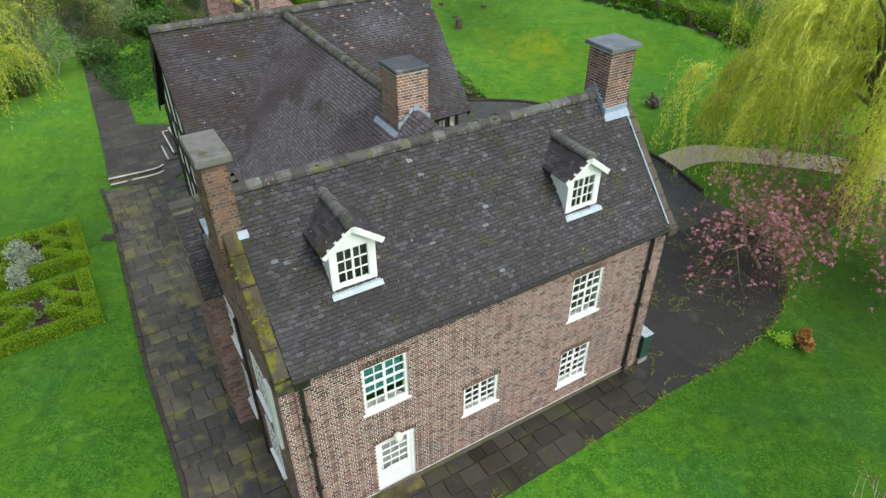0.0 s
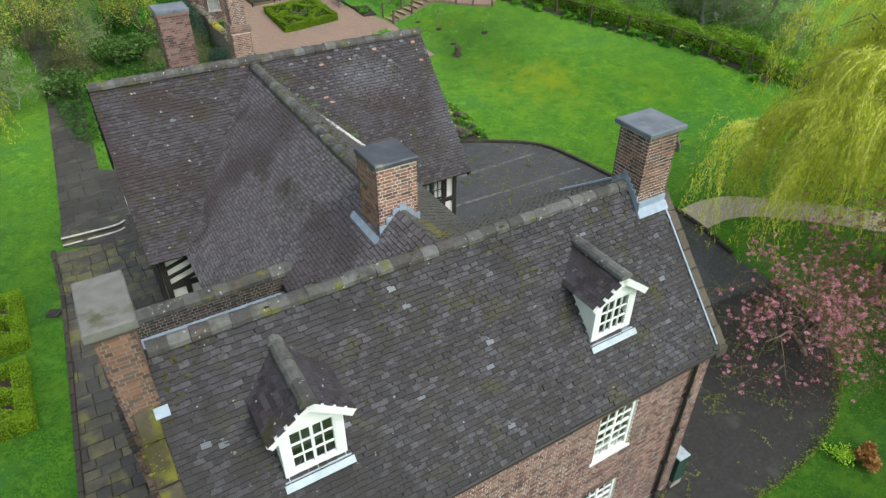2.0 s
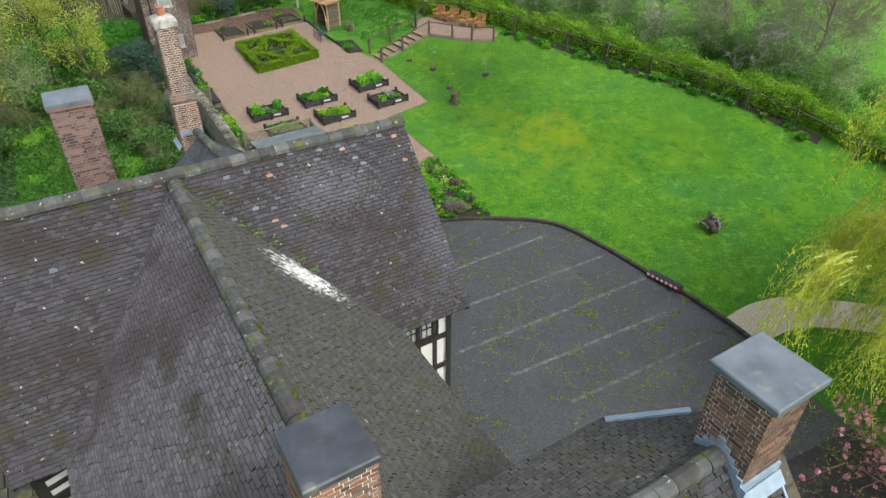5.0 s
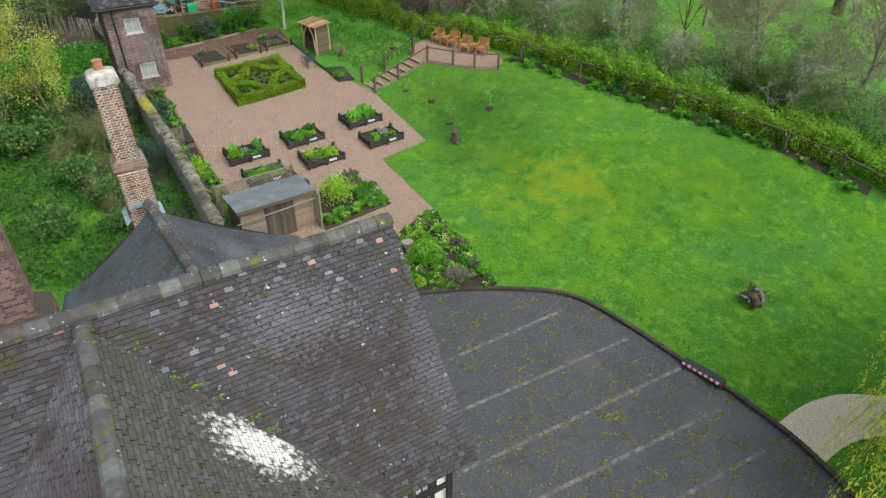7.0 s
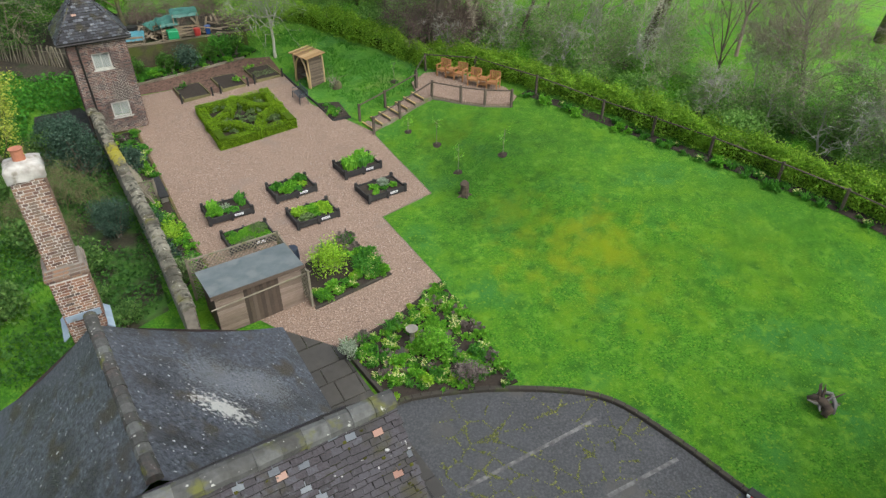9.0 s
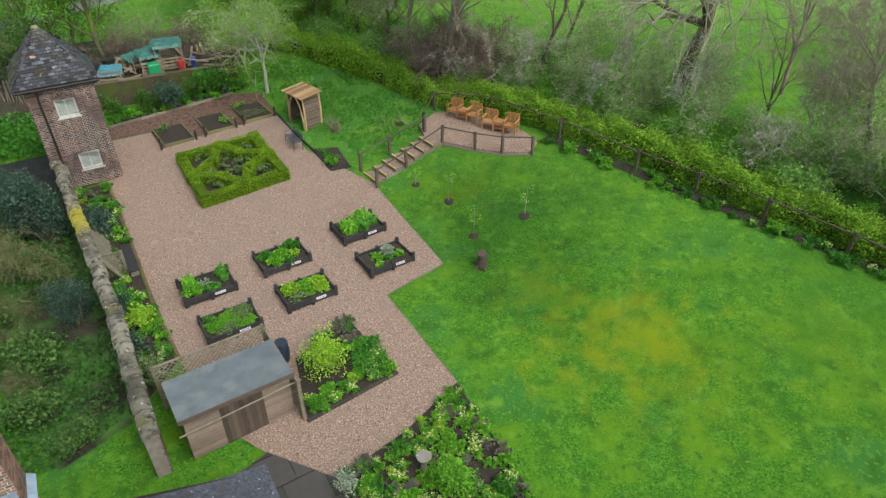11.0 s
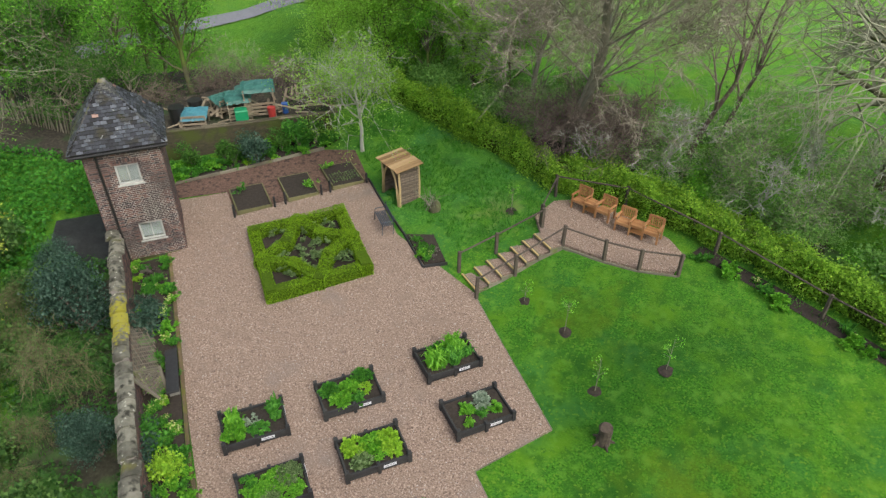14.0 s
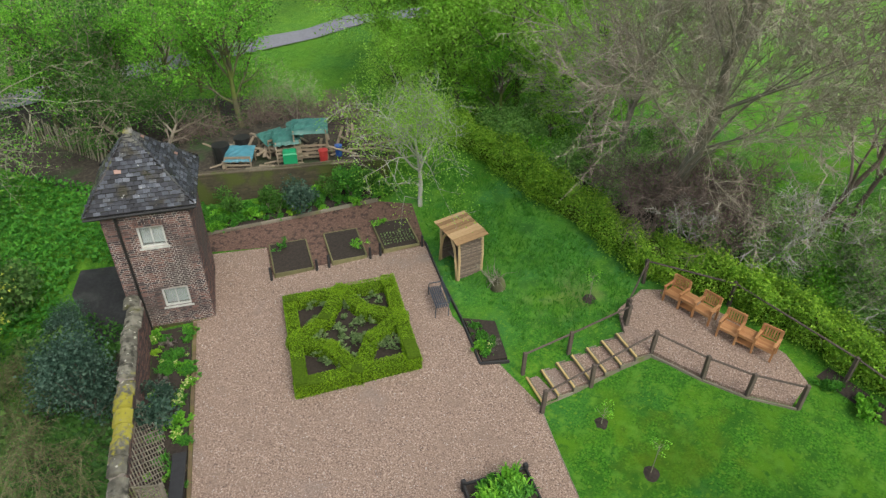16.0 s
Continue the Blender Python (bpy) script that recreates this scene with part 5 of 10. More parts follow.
FRONT_FLAG = surface("mossy dark flag", [(0.015, 0.013, 0.011), (0.027, 0.024, 0.019), (0.046, 0.041, 0.030)], rough=0.7, grain=4, spread=0.6, wet=0.35, patch=(0.036, 0.042, 0.014), patch_scale=1.4, patch_at=0.55, bump=0.5, bump_scale=25)
FLAG_BED = surface("dark joint soil", [(0.018, 0.016, 0.013), (0.03, 0.027, 0.02)], rough=0.95, spread=0.1, patch=(0.045, 0.058, 0.015), patch_scale=2.0, patch_at=0.46)
SOIL = surface("dark soil", [(0.018, 0.013, 0.010), (0.03, 0.022, 0.016), (0.045, 0.033, 0.024)], rough=0.95, grain=12, spread=0.1, bump=1.0, bump_scale=20)
MULCH = surface("brown bark mulch", [(0.055, 0.030, 0.022), (0.105, 0.058, 0.042), (0.18, 0.110, 0.080)], rough=0.95, grain=16, spread=0.1, mottle=(((0.040, 0.024, 0.018), 5.0, 0.50, 0.15), ((0.15, 0.085, 0.060), 9.0, 0.56, 0.12)), patch=(0.045, 0.075, 0.02), patch_scale=0.9, patch_at=0.64, bump=1.0, bump_scale=30)
KERB = surface("dark wet kerb", [(0.025, 0.022, 0.018), (0.05, 0.043, 0.033)], rough=0.85, grain=6, spread=0.4, patch=(0.05, 0.06, 0.02), patch_scale=2.0, patch_at=0.58, bump=0.5)

gm = Mesh()
xs = [-600, -300, -150, -80, -60] + [-50 + 1.25 * i for i in range(81)] + [60, 80, 150, 300, 600]
ys = [-400, -150, -60, -30, -10] + [-5 + 1.25 * i for i in range(77)] + [100, 120, 160, 250, 400, 900]
for y in ys:
    for x in xs:
        gm.v.append((x, y, land(x, y)))
w = len(xs)
gm.f = [(j * w + i, j * w + i + 1, (j + 1) * w + i + 1, (j + 1) * w + i) for j in range(len(ys) - 1) for i in range(w - 1)]
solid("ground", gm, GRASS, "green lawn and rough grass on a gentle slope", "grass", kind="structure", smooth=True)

gravel = [(-0.4, 45.9), (-3.5, 51.3), (-4.8, 52.3), (-7.1, 54.1), (-9.2, 57.75), (-14.5, 54.6), (-15.28, 55.75), (-17.4, 54.7), (-15.9, 51.5), (-12.4, 46.0), (-9.1, 40.9), (-7.0, 38.4), (-5.6, 37.6), (-3.4, 36.8), (-1.6, 38.2), (0.05, 40.2), (-2.5, 44.2)]
solid("gravel", strip(gravel, 0.03), GRAVEL, "pinkish gravel yard of the kitchen garden", "gravel", kind="structure")
kerb_line = smooth_line([(-1.6, 34.3), (-0.6, 34.7), (2.1, 35.0), (5.1, 34.7), (6.95, 33.25), (8.5, 31.55), (9.45, 30.6), (10.75, 28.95), (11.45, 27.8), (12.2, 26.0)])
car_park = kerb_line + [(13.3, 24.3), (6.0, 21.0), (3.5, 18.5), (2.0, 18.2), (-1.2, 23.6), (-2.0, 30.0)]
yard_edge = smooth_line([(6.85, 13.7), (8.3, 14.55), (9.81, 15.39), (11.4, 16.55), (12.54, 17.69), (13.45, 19.2), (13.95, 20.8), (13.75, 22.6), (13.3, 24.3)], 4)
yard = yard_edge + [(6.0, 21.0), (3.5, 18.5), (5.0, 14.2), (6.2, 14.75)]
DAMP = surface("damp black tarmac", [(0.009, 0.009, 0.009), (0.016, 0.016, 0.016), (0.027, 0.027, 0.026)], rough=0.7, grain=9, spread=0.0, patch=(0.042, 0.041, 0.038), patch_scale=1.1, patch_at=0.58, wet=0.4, speck=(0.05, 0.06, 0.02), speck_scale=4.0, speck_at=0.68, bump=0.6, bump_scale=60)
solid("side_yard", strip(yard, 0.02), DAMP, "damp dark tarmac beside the house", "tarmac", kind="structure")
solid("car_park", strip(car_park, 0.02), TARMAC, "worn damp tarmac car park with faded bay lines", "tarmac", kind="structure")
path_r = smooth_line([(10.75, 28.95), (12.4, 29.9), (14.5, 30.1), (20, 29.0), (30, 26)])
path_b = smooth_line([(11.6, 27.6), (13.0, 28.4), (15.0, 28.5), (20, 27.3), (30, 24)])
solid("gravel_path", strip(path_r + path_b[::-1], 0.035), PATH_GRAVEL, "buff gravel path beside the lawn", "path", kind="structure")


# ---------- greenery helpers ----------
BOX_GREEN = leaf_mat("box hedge leaf", [(0.060, 0.125, 0.005), (0.112, 0.205, 0.007), (0.18, 0.295, 0.011)])
# Solid filler behind the box leaves; its dark green stands for inner shade.
PARTERRE_CORE = surface("shaded box core", [(0.034, 0.066, 0.005), (0.055, 0.098, 0.006), (0.08, 0.135, 0.008)], rough=0.9, spread=0.1, grain=14, bump=1.0, bump_scale=30, sheen=0.1)
LEAF_MID = leaf_mat("mid green leaf", [(0.025, 0.10, 0.015), (0.05, 0.17, 0.02), (0.09, 0.25, 0.03)])
LEAF_LIME = leaf_mat("lime green leaf", [(0.12, 0.24, 0.02), (0.2, 0.36, 0.025), (0.3, 0.45, 0.05)])
LEAF_SPRING = leaf_mat("bright spring leaf", [(0.12, 0.25, 0.03), (0.20, 0.38, 0.042), (0.30, 0.49, 0.08)], through_light=0.6)
LEAF_FRESH = leaf_mat("fresh spring leaf", [(0.05, 0.17, 0.015), (0.1, 0.27, 0.02), (0.18, 0.38, 0.04)])
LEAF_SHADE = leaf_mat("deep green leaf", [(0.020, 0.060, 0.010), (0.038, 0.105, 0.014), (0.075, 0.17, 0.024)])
LEAF_GREY = leaf_mat("silver grey leaf", [(0.14, 0.18, 0.13), (0.22, 0.27, 0.2), (0.32, 0.36, 0.28)])
LEAF_HOLLY = leaf_mat("blue green holly leaf", [(0.015, 0.038, 0.024), (0.034, 0.070, 0.046), (0.085, 0.135, 0.100)])
LEAF_YELLOW = leaf_mat("yellow catkin leaf", [(0.16, 0.205, 0.03), (0.26, 0.31, 0.045), (0.37, 0.41, 0.08)])
LEAF_WILLOW = leaf_mat("yellow green willow leaf", [(0.36, 0.42, 0.040), (0.49, 0.55, 0.058), (0.59, 0.64, 0.12)], through_light=0.78)
LEAF_RED = leaf_mat("bronze young leaf", [(0.13, 0.060, 0.042), (0.20, 0.090, 0.068), (0.27, 0.13, 0.10)])
PINK = leaf_mat("pink blossom", [(0.30, 0.11, 0.16), (0.40, 0.18, 0.24), (0.50, 0.29, 0.34)])
CREAM = leaf_mat("cream flower", [(0.28, 0.34, 0.08), (0.38, 0.42, 0.14), (0.5, 0.5, 0.28)])
GREY_TWIG = surface("grey brown bark", [(0.13, 0.12, 0.085), (0.21, 0.195, 0.145), (0.31, 0.295, 0.23)], rough=0.9, grain=4, spread=0.5, bump=0.3)
PALE_TWIG = surface("pale lichened bark", [(0.22, 0.21, 0.17), (0.33, 0.32, 0.27), (0.45, 0.44, 0.38)], rough=0.9, grain=4, spread=0.5, bump=0.3)
BROWN_TWIG = surface("brown bramble stem", [(0.09, 0.066, 0.052), (0.155, 0.115, 0.09), (0.23, 0.18, 0.145)], rough=0.9, grain=4, spread=0.6, bump=0.2)
HAZEL_TWIG = surface("olive hazel twig", [(0.075, 0.072, 0.03), (0.13, 0.125, 0.055), (0.20, 0.19, 0.095)], rough=0.9, grain=3, spread=0.5, bump=0.2)
MOSS_BARK = surface("mossy bark", [(0.06, 0.055, 0.03), (0.09, 0.085, 0.045), (0.13, 0.125, 0.07)], rough=0.95, grain=4, spread=0.2, patch=(0.09, 0.12, 0.02), patch_scale=1.0, patch_at=0.5, bump=0.7)


def add_leaves(sh, pts, size, rs, up=0.35, slim=0.6, quad=False):
    """A small leaf at each point, turned at random: a rhomb where it is seen near, else a triangle."""
    pts = np.asarray(pts, float)
    n = len(pts)
    if not n:
        return sh
    nor = rs.normal(size=(n, 3))
    nor[:, 2] = np.abs(nor[:, 2]) + up
    nor /= np.linalg.norm(nor, axis=1)[:, None]
    t = np.cross(nor, rs.normal(size=(n, 3)))
    t /= np.linalg.norm(t, axis=1)[:, None] + 1e-9
    b = np.cross(nor, t)
    s = (size * rs.uniform(0.6, 1.35, n))[:, None]
    ring = [pts - t * s, pts + b * s * slim, pts + t * s, pts - b * s * slim] if quad else [pts - t * s, pts + t * s * 0.45 + b * s * slim * 1.25, pts + t * s * 0.45 - b * s * slim * 1.25]
    m, k = len(ring), len(sh.v)
    sh.v.extend(map(tuple, np.stack(ring, 1).reshape(-1, 3).tolist()))
    sh.f.extend(tuple(range(k + m * i, k + m * i + m)) for i in range(n))
    return sh


def rosette(sh, rs, c, r, h, n, wide=0.22):
    """Arching leaves that fan out from one root: length r, height h."""
    a, el = rs.uniform(0, 6.283, n), rs.uniform(0.15, 1.45, n)
    ln = r * rs.uniform(0.6, 1.2, n)
    flat = np.column_stack([np.cos(a) * np.cos(el), np.sin(a) * np.cos(el)]) * ln[:, None]
    up = np.sin(el) * h * rs.uniform(0.7, 1.2, n)
    side = np.column_stack([-np.sin(a), np.cos(a), rs.normal(0, 0.35, n)]) * (wide * ln)[:, None]
    base = np.tile(np.array(c, float), (n, 1))
    mid = base + np.column_stack([flat * 0.55, up * 0.85])
    tip = base + np.column_stack([flat, up * 0.8])
    k = len(sh.v)
    sh.v.extend(map(tuple, np.stack([base, mid + side, tip, mid - side], 1).reshape(-1, 3).tolist()))
    sh.f.extend(tuple(range(k + 4 * i, k + 4 * i + 4)) for i in range(n))
    return sh


def blob(rs, n, c, r, shell=0.55):
    """Points thick towards the skin of an ellipsoid."""
    d = rs.normal(size=(n, 3))
    d /= np.linalg.norm(d, axis=1)[:, None]
    return np.array(c) + d * np.array(r) * (shell + (1 - shell) * rs.uniform(0, 1, n))[:, None]


def hedge_run(sh, core, rs, a, b, wide, high, z0, z1, dens=260, size=0.05, ragged=0.03, uneven=0.0):
    """A clipped length of hedge from a to b on ground z0 to z1: a core coloured as shade and a skin of leaves."""
    a, b = np.array(a, float), np.array(b, float)
    ln = float(np.linalg.norm(b - a))
    u = (b - a) / ln
    nrm = np.array([-u[1], u[0]])

    def at(s, o, h):
        if uneven:
            w = a[0] * 1.3 + s
            o = o * (1 + uneven * (np.sin(w * 1.9 + h * 2) + np.sin(w * 4.7 + 1) + np.sin(w * 0.8 + 2)) * 0.5) + uneven * 0.3 * np.sin(w * 1.1)
            h = h * (1 + uneven * (np.sin(w * 1.4 + o * 3) + np.sin(w * 3.6 + 2 + o * 4) + np.sin(w * 0.6)) * 0.5)
        p = a[None, :] + s[:, None] * u + o[:, None] * nrm
        return np.column_stack([p, z0 + (z1 - z0) * s / ln + h])

    m = Matrix(((u[0], nrm[0], 0, a[0]), (u[1], nrm[1], 0, a[1]), (0, 0, 1, min(z0, z1)), (0, 0, 0, 1)))
    k = 1 - uneven
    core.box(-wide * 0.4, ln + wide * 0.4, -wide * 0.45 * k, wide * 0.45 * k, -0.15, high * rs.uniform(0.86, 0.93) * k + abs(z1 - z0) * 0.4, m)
    n = int(dens * 1.3 * (ln + wide) * wide)
    add_leaves(sh, at(rs.uniform(-wide / 2, ln + wide / 2, n), rs.uniform(-wide / 2, wide / 2, n), high + rs.normal(0, ragged, n)), size, rs, 0.8)
    n = int(dens * (ln + wide) * high * 0.9)
    for sd in (-1, 1):
        add_leaves(sh, at(rs.uniform(-wide / 2, ln + wide / 2, n), sd * wide / 2 + rs.normal(0, ragged, n), rs.uniform(0, high, n)), size, rs, 0.2)
    n = int(dens * wide * high * 0.8)
    for s in (-wide / 2, ln + wide / 2):
        add_leaves(sh, at(np.full(n, s) + rs.normal(0, ragged, n), rs.uniform(-wide / 2, wide / 2, n), rs.uniform(0, high, n)), size, rs, 0.2)


def parterre(x, y, deg, wide, deep, label, seed, knot):
    """A low clipped box garden: outer hedge and inner ribs, each rib a part."""
    rs = np.random.RandomState(seed)
    z = land(x, y)
    th = thing("box_parterre", pose(x, y, z, 0, 0, deg), label, "box hedge")
    c, s = math.cos(radians(deg)), math.sin(radians(deg))

    def h(px, py):
        return land(x + c * px - s * py, y + s * px + c * py) - z

    W, D = wide / 2 - 0.22, deep / 2 - 0.22
    runs = [((-W, -D), (W, -D), 0.46), ((-W, D), (W, D), 0.42), ((-W, -D), (-W, D), 0.42), ((W, -D), (W, D), 0.46)]
    runs += [(tuple(p), tuple(q), w) for p, q, w in knot(W, D)]
    for p, q, w in runs:
        sh, core = Mesh(), Mesh()
        hedge_run(sh, core, rs, p, q, w, 0.48, h(*p), h(*q), dens=880, size=0.026, ragged=0.008)
        hd = part("hedge", sh, BOX_GREEN, th)
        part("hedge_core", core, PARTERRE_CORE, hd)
    part("soil", strip_local(-W, W, -D, D, h), SOIL, th, "dark soil between the hedges")
    roses = Mesh()
    for _ in range(60 if deep > 4 else 14):
        px, py = rs.uniform(-W + 0.3, W - 0.3), rs.uniform(-D + 0.3, D - 0.3)
        for _ in range(4):
            rosette(roses, rs, (px + rs.normal(0, 0.09), py + rs.normal(0, 0.09), h(px, py) + rs.uniform(0.1, 0.3)), 0.15, 0.14, 13, 0.24)
    part("planting", roses, LEAF_OLIVE, th, "young roses", kind="stuff")
    return th


LEAF_OLIVE = leaf_mat("olive rose leaf", [(0.06, 0.10, 0.035), (0.11, 0.17, 0.06), (0.19, 0.25, 0.12)])


def strip_local(x0, x1, y0, y1, h, n=6, lift=0.04):
    s = Mesh()
    for j in range(n + 1):
        for i in range(n + 1):
            px, py = x0 + (x1 - x0) * i / n, y0 + (y1 - y0) * j / n
            s.v.append((px, py, h(px, py) + lift))
    s.f = [(j * (n + 1) + i, j * (n + 1) + i + 1, (j + 1) * (n + 1) + i + 1, (j + 1) * (n + 1) + i) for j in range(n) for i in range(n)]
    return s


# ---------- paving round the house ----------
def in_poly(x, y, poly):
    hit = False
    for (x0, y0), (x1, y1) in zip(poly, poly[1:] + poly[:1]):
        if (y0 > y) != (y1 > y) and x < (x1 - x0) * (y - y0) / (y1 - y0) + x0:
            hit = not hit
    return hit


def cut_slab(outline, a0, a1, b0, b1):
    """The part of a slab that lies inside the outline of the paving."""
    pts = list(outline)
    for axis, lim, sign in ((0, a0, 1), (0, a1, -1), (1, b0, 1), (1, b1, -1)):
        kept = []
        for p, q in zip(pts, pts[1:] + pts[:1]):
            dp, dq = (p[axis] - lim) * sign, (q[axis] - lim) * sign
            if dp >= 0:
                kept.append(p)
            if dp * dq < 0:
                t = dp / (dp - dq)
                kept.append((p[0] + (q[0] - p[0]) * t, p[1] + (q[1] - p[1]) * t))
        pts = kept
        if len(pts) < 3:
            return None
    area = sum(p[0] * q[1] - q[0] * p[1] for p, q in zip(pts, pts[1:] + pts[:1])) / 2
    if abs(area) < 0.02:
        return None
    if area < 0:
        pts.reverse()
    sh, n, cx, cy = Mesh(), len(pts), (a0 + a1) / 2, (b0 + b1) / 2
    sh.v = [(p[0] - cx, p[1] - cy, z) for z in (-0.05, 0.0) for p in pts]
    sh.f = [tuple(range(n, 2 * n))] + [(i, (i + 1) % n, n + (i + 1) % n, n + i) for i in range(n)]
    return sh


def flags(name, poly, label, deg, seed, lo=0.45, hi=0.95, lift=0.05, stone=None):
    """Stone flags laid in rough rows over a dark bed, each a part."""
    rng = random.Random(seed)
    bed = solid(name, strip(poly, 0.015), FLAG_BED, label, "paving", kind="structure")
    c, s = math.cos(radians(deg)), math.sin(radians(deg))
    loc = [(x * c + y * s, -x * s + y * c) for x, y in poly]
    a0, a1 = min(p[0] for p in loc), max(p[0] for p in loc)
    b, count = min(p[1] for p in loc), 0
    while b < max(p[1] for p in loc) and count < 330:
        hgt = rng.uniform(lo, hi * 0.85)
        a = a0 - rng.uniform(0, 0.5)
        while a < a1:
            w = rng.uniform(lo, hi)
            x, y = (a + w / 2) * c - (b + hgt / 2) * s, (a + w / 2) * s + (b + hgt / 2) * c
            g = rng.uniform(0.008, 0.02)
            whole = all(in_poly(p * c - q * s, p * s + q * c, poly) for p, q in ((a, b), (a + w, b), (a, b + hgt), (a + w, b + hgt)))
            shape = Mesh().bevel_box(-w / 2 + g, w / 2 - g, -hgt / 2 + g, hgt / 2 - g, -0.05, 0.0, 0.012) if whole else cut_slab(loc, a + g, a + w - g, b + g, b + hgt - g)
            if shape:
                ob = part("flagstone", shape, stone or FLAG, bed)
                tilt = (land(x + 0.3, y) - land(x - 0.3, y)) / 0.6, (land(x, y + 0.3) - land(x, y - 0.3)) / 0.6
                ob.matrix_world = Matrix.Translation((x, y, land(x, y) + lift + rng.uniform(-0.006, 0.008))) @ Vector((0, 0, 1)).rotation_difference(Vector((-tilt[0], -tilt[1], 1))).to_matrix().to_4x4() @ pose(0, 0, 0, rng.uniform(-0.5, 0.5), rng.uniform(-0.5, 0.5), deg + rng.uniform(-0.8, 0.8))
                count += 1
            a += w
        b += hgt


def house_xy(u, v):
    p = HOUSE @ Vector((u, v, 0))
    return (p.x, p.y)


patio = [(-16.1, 26.0), (-14.4, 23.3), (-9.95, 15.0), (-7.25, 10.6), (-4.6, 5.5), house_xy(-0.25, -1.6), house_xy(-0.25, 6.3), house_xy(2.25, 6.5), house_xy(2.25, 11.2), house_xy(1.3, 11.2), house_xy(1.2, 20.2)]
flags("patio", patio, "uneven wet stone flags beside the house", 31, 5, 0.36, 0.85)
flags("front_path", [house_xy(-0.25, -1.75), house_xy(-0.2, 0.1), house_xy(11.1, 0.1), house_xy(11.1, -1.5), house_xy(5.0, -1.72)], "dark mossy flag path along the house front", 31, 6, 0.42, 1.0, stone=FRONT_FLAG)
flags("garden_path", [(-1.65, 34.2), (-3.45, 36.8), (-5.55, 37.6), (-6.6, 36.6), house_xy(12.5, 20.5), house_xy(12.5, 17.0), (0.2, 31.5)], "wet stone flag path behind the house", 31, 7, 0.7, 1.3, stone=PATH_FLAG)
flags("drive_path", [(-15.9, 26.4), (-13.15, 26.75), (-12.5, 28.8), (-14.5, 32.3), (-16.85, 32.3), (-21.6, 41.1), (-27.2, 50.2), (-29.4, 49.2), (-23.7, 41.1), (-19.0, 32.3)], "dark worn paving of the path between lawns", 31, 9, 0.5, 1.1, stone=PATH_FLAG)
edge = thing("patio_edging", pose(0, 0, 0), "low dark stone edging beside the patio", "edging", kind="structure")
line = [(-16.15, 26.1), (-14.45, 23.35), (-12.2, 19.2), (-10.0, 15.05), (-8.6, 12.8), (-7.3, 10.65), (-4.7, 5.5)]
for (x0, y0), (x1, y1) in zip(line, line[1:]):
    n = max(1, round(math.hypot(x1 - x0, y1 - y0) / 0.8))
    for i in range(n):
        px, py, qx, qy = x0 + (x1 - x0) * i / n, y0 + (y1 - y0) * i / n, x0 + (x1 - x0) * (i + 0.97) / n, y0 + (y1 - y0) * (i + 0.97) / n
        a = math.degrees(math.atan2(qy - py, qx - px))
        ob = part("edging_stone", Mesh().bevel_box(0, math.hypot(qx - px, qy - py), -0.12, 0.04, -0.1, 0.12, 0.02), KERB, edge)
        ob.matrix_world = pose(px, py, land(px, py) + random.uniform(-0.01, 0.01), 0, 0, a)
gulley = thing("drain", pose(-14.35, 22.4, land(-14.35, 22.4)), "small brick gully at the patio edge", "drain")
part("surround", Mesh().box(-0.25, 0.2, -0.2, 0.2, 0, 0.1), KERB, gulley)
part("grate", Mesh().box(-0.15, 0.1, -0.12, 0.12, 0.1, 0.12), BLACK, gulley)
rail_w = thing("steps", pose(-15.85, 26.35, land(-15.6, 26.3), 0, 0, 30), "low stone step with a rounded white painted edge", "steps")
for i in range(2):
    bend = smooth_line([(0.0, 0.34 * i), (1.5, 0.3 * i), (2.2, 0.04 + 0.3 * i), (2.55, 0.24 + 0.3 * i)], 4)
    slab, lip = Mesh(), Mesh()
    z = 0.16 + 0.15 * i
    n = len(bend)
    slab.v = [(x, y, -0.05) for x, y in bend] + [(x, y, z) for x, y in bend] + [(2.55, 1.2, z), (0.0, 1.2, z)]
    slab.f = [(k, k + 1, n + k + 1, n + k) for k in range(n - 1)] + [tuple(range(n, 2 * n + 2))]
    st = part("step", slab, FLAG, rail_w)
    for (x0, y0), (x1, y1) in zip(bend, bend[1:]):
        m = frame_of((x0, y0, z + 0.004), (x1 - x0, y1 - y0, 0), (-(y1 - y0), x1 - x0, 0))
        lip.box(-0.01, math.hypot(x1 - x0, y1 - y0) + 0.01, -0.012, 0.06, -0.04, 0.004, m)
    part("painted_edge", lip, FADED_WHITE, st, "worn white painted nosing")
side = thing("side_steps", HOUSE @ pose(0.95, 22.0, land(-14.0, 29.0)), "small flight of dark corner steps with white edges", "steps")
for i in range(3):
    k = 0.36 * i
    st = part("step", Mesh().bevel_box(k, 2.3, k * 0.75, 3.1, 0.0, 0.13 + 0.15 * i, 0.02), PATH_FLAG, side)
    part("painted_edge", Mesh().box(k, k + 0.06, k * 0.75, 3.1 - 0.02, 0.1 + 0.15 * i, 0.136 + 0.15 * i).box(k, 2.3, 3.04, 3.105, 0.1 + 0.15 * i, 0.137 + 0.15 * i), FADED_WHITE, st, "worn white painted nosing")

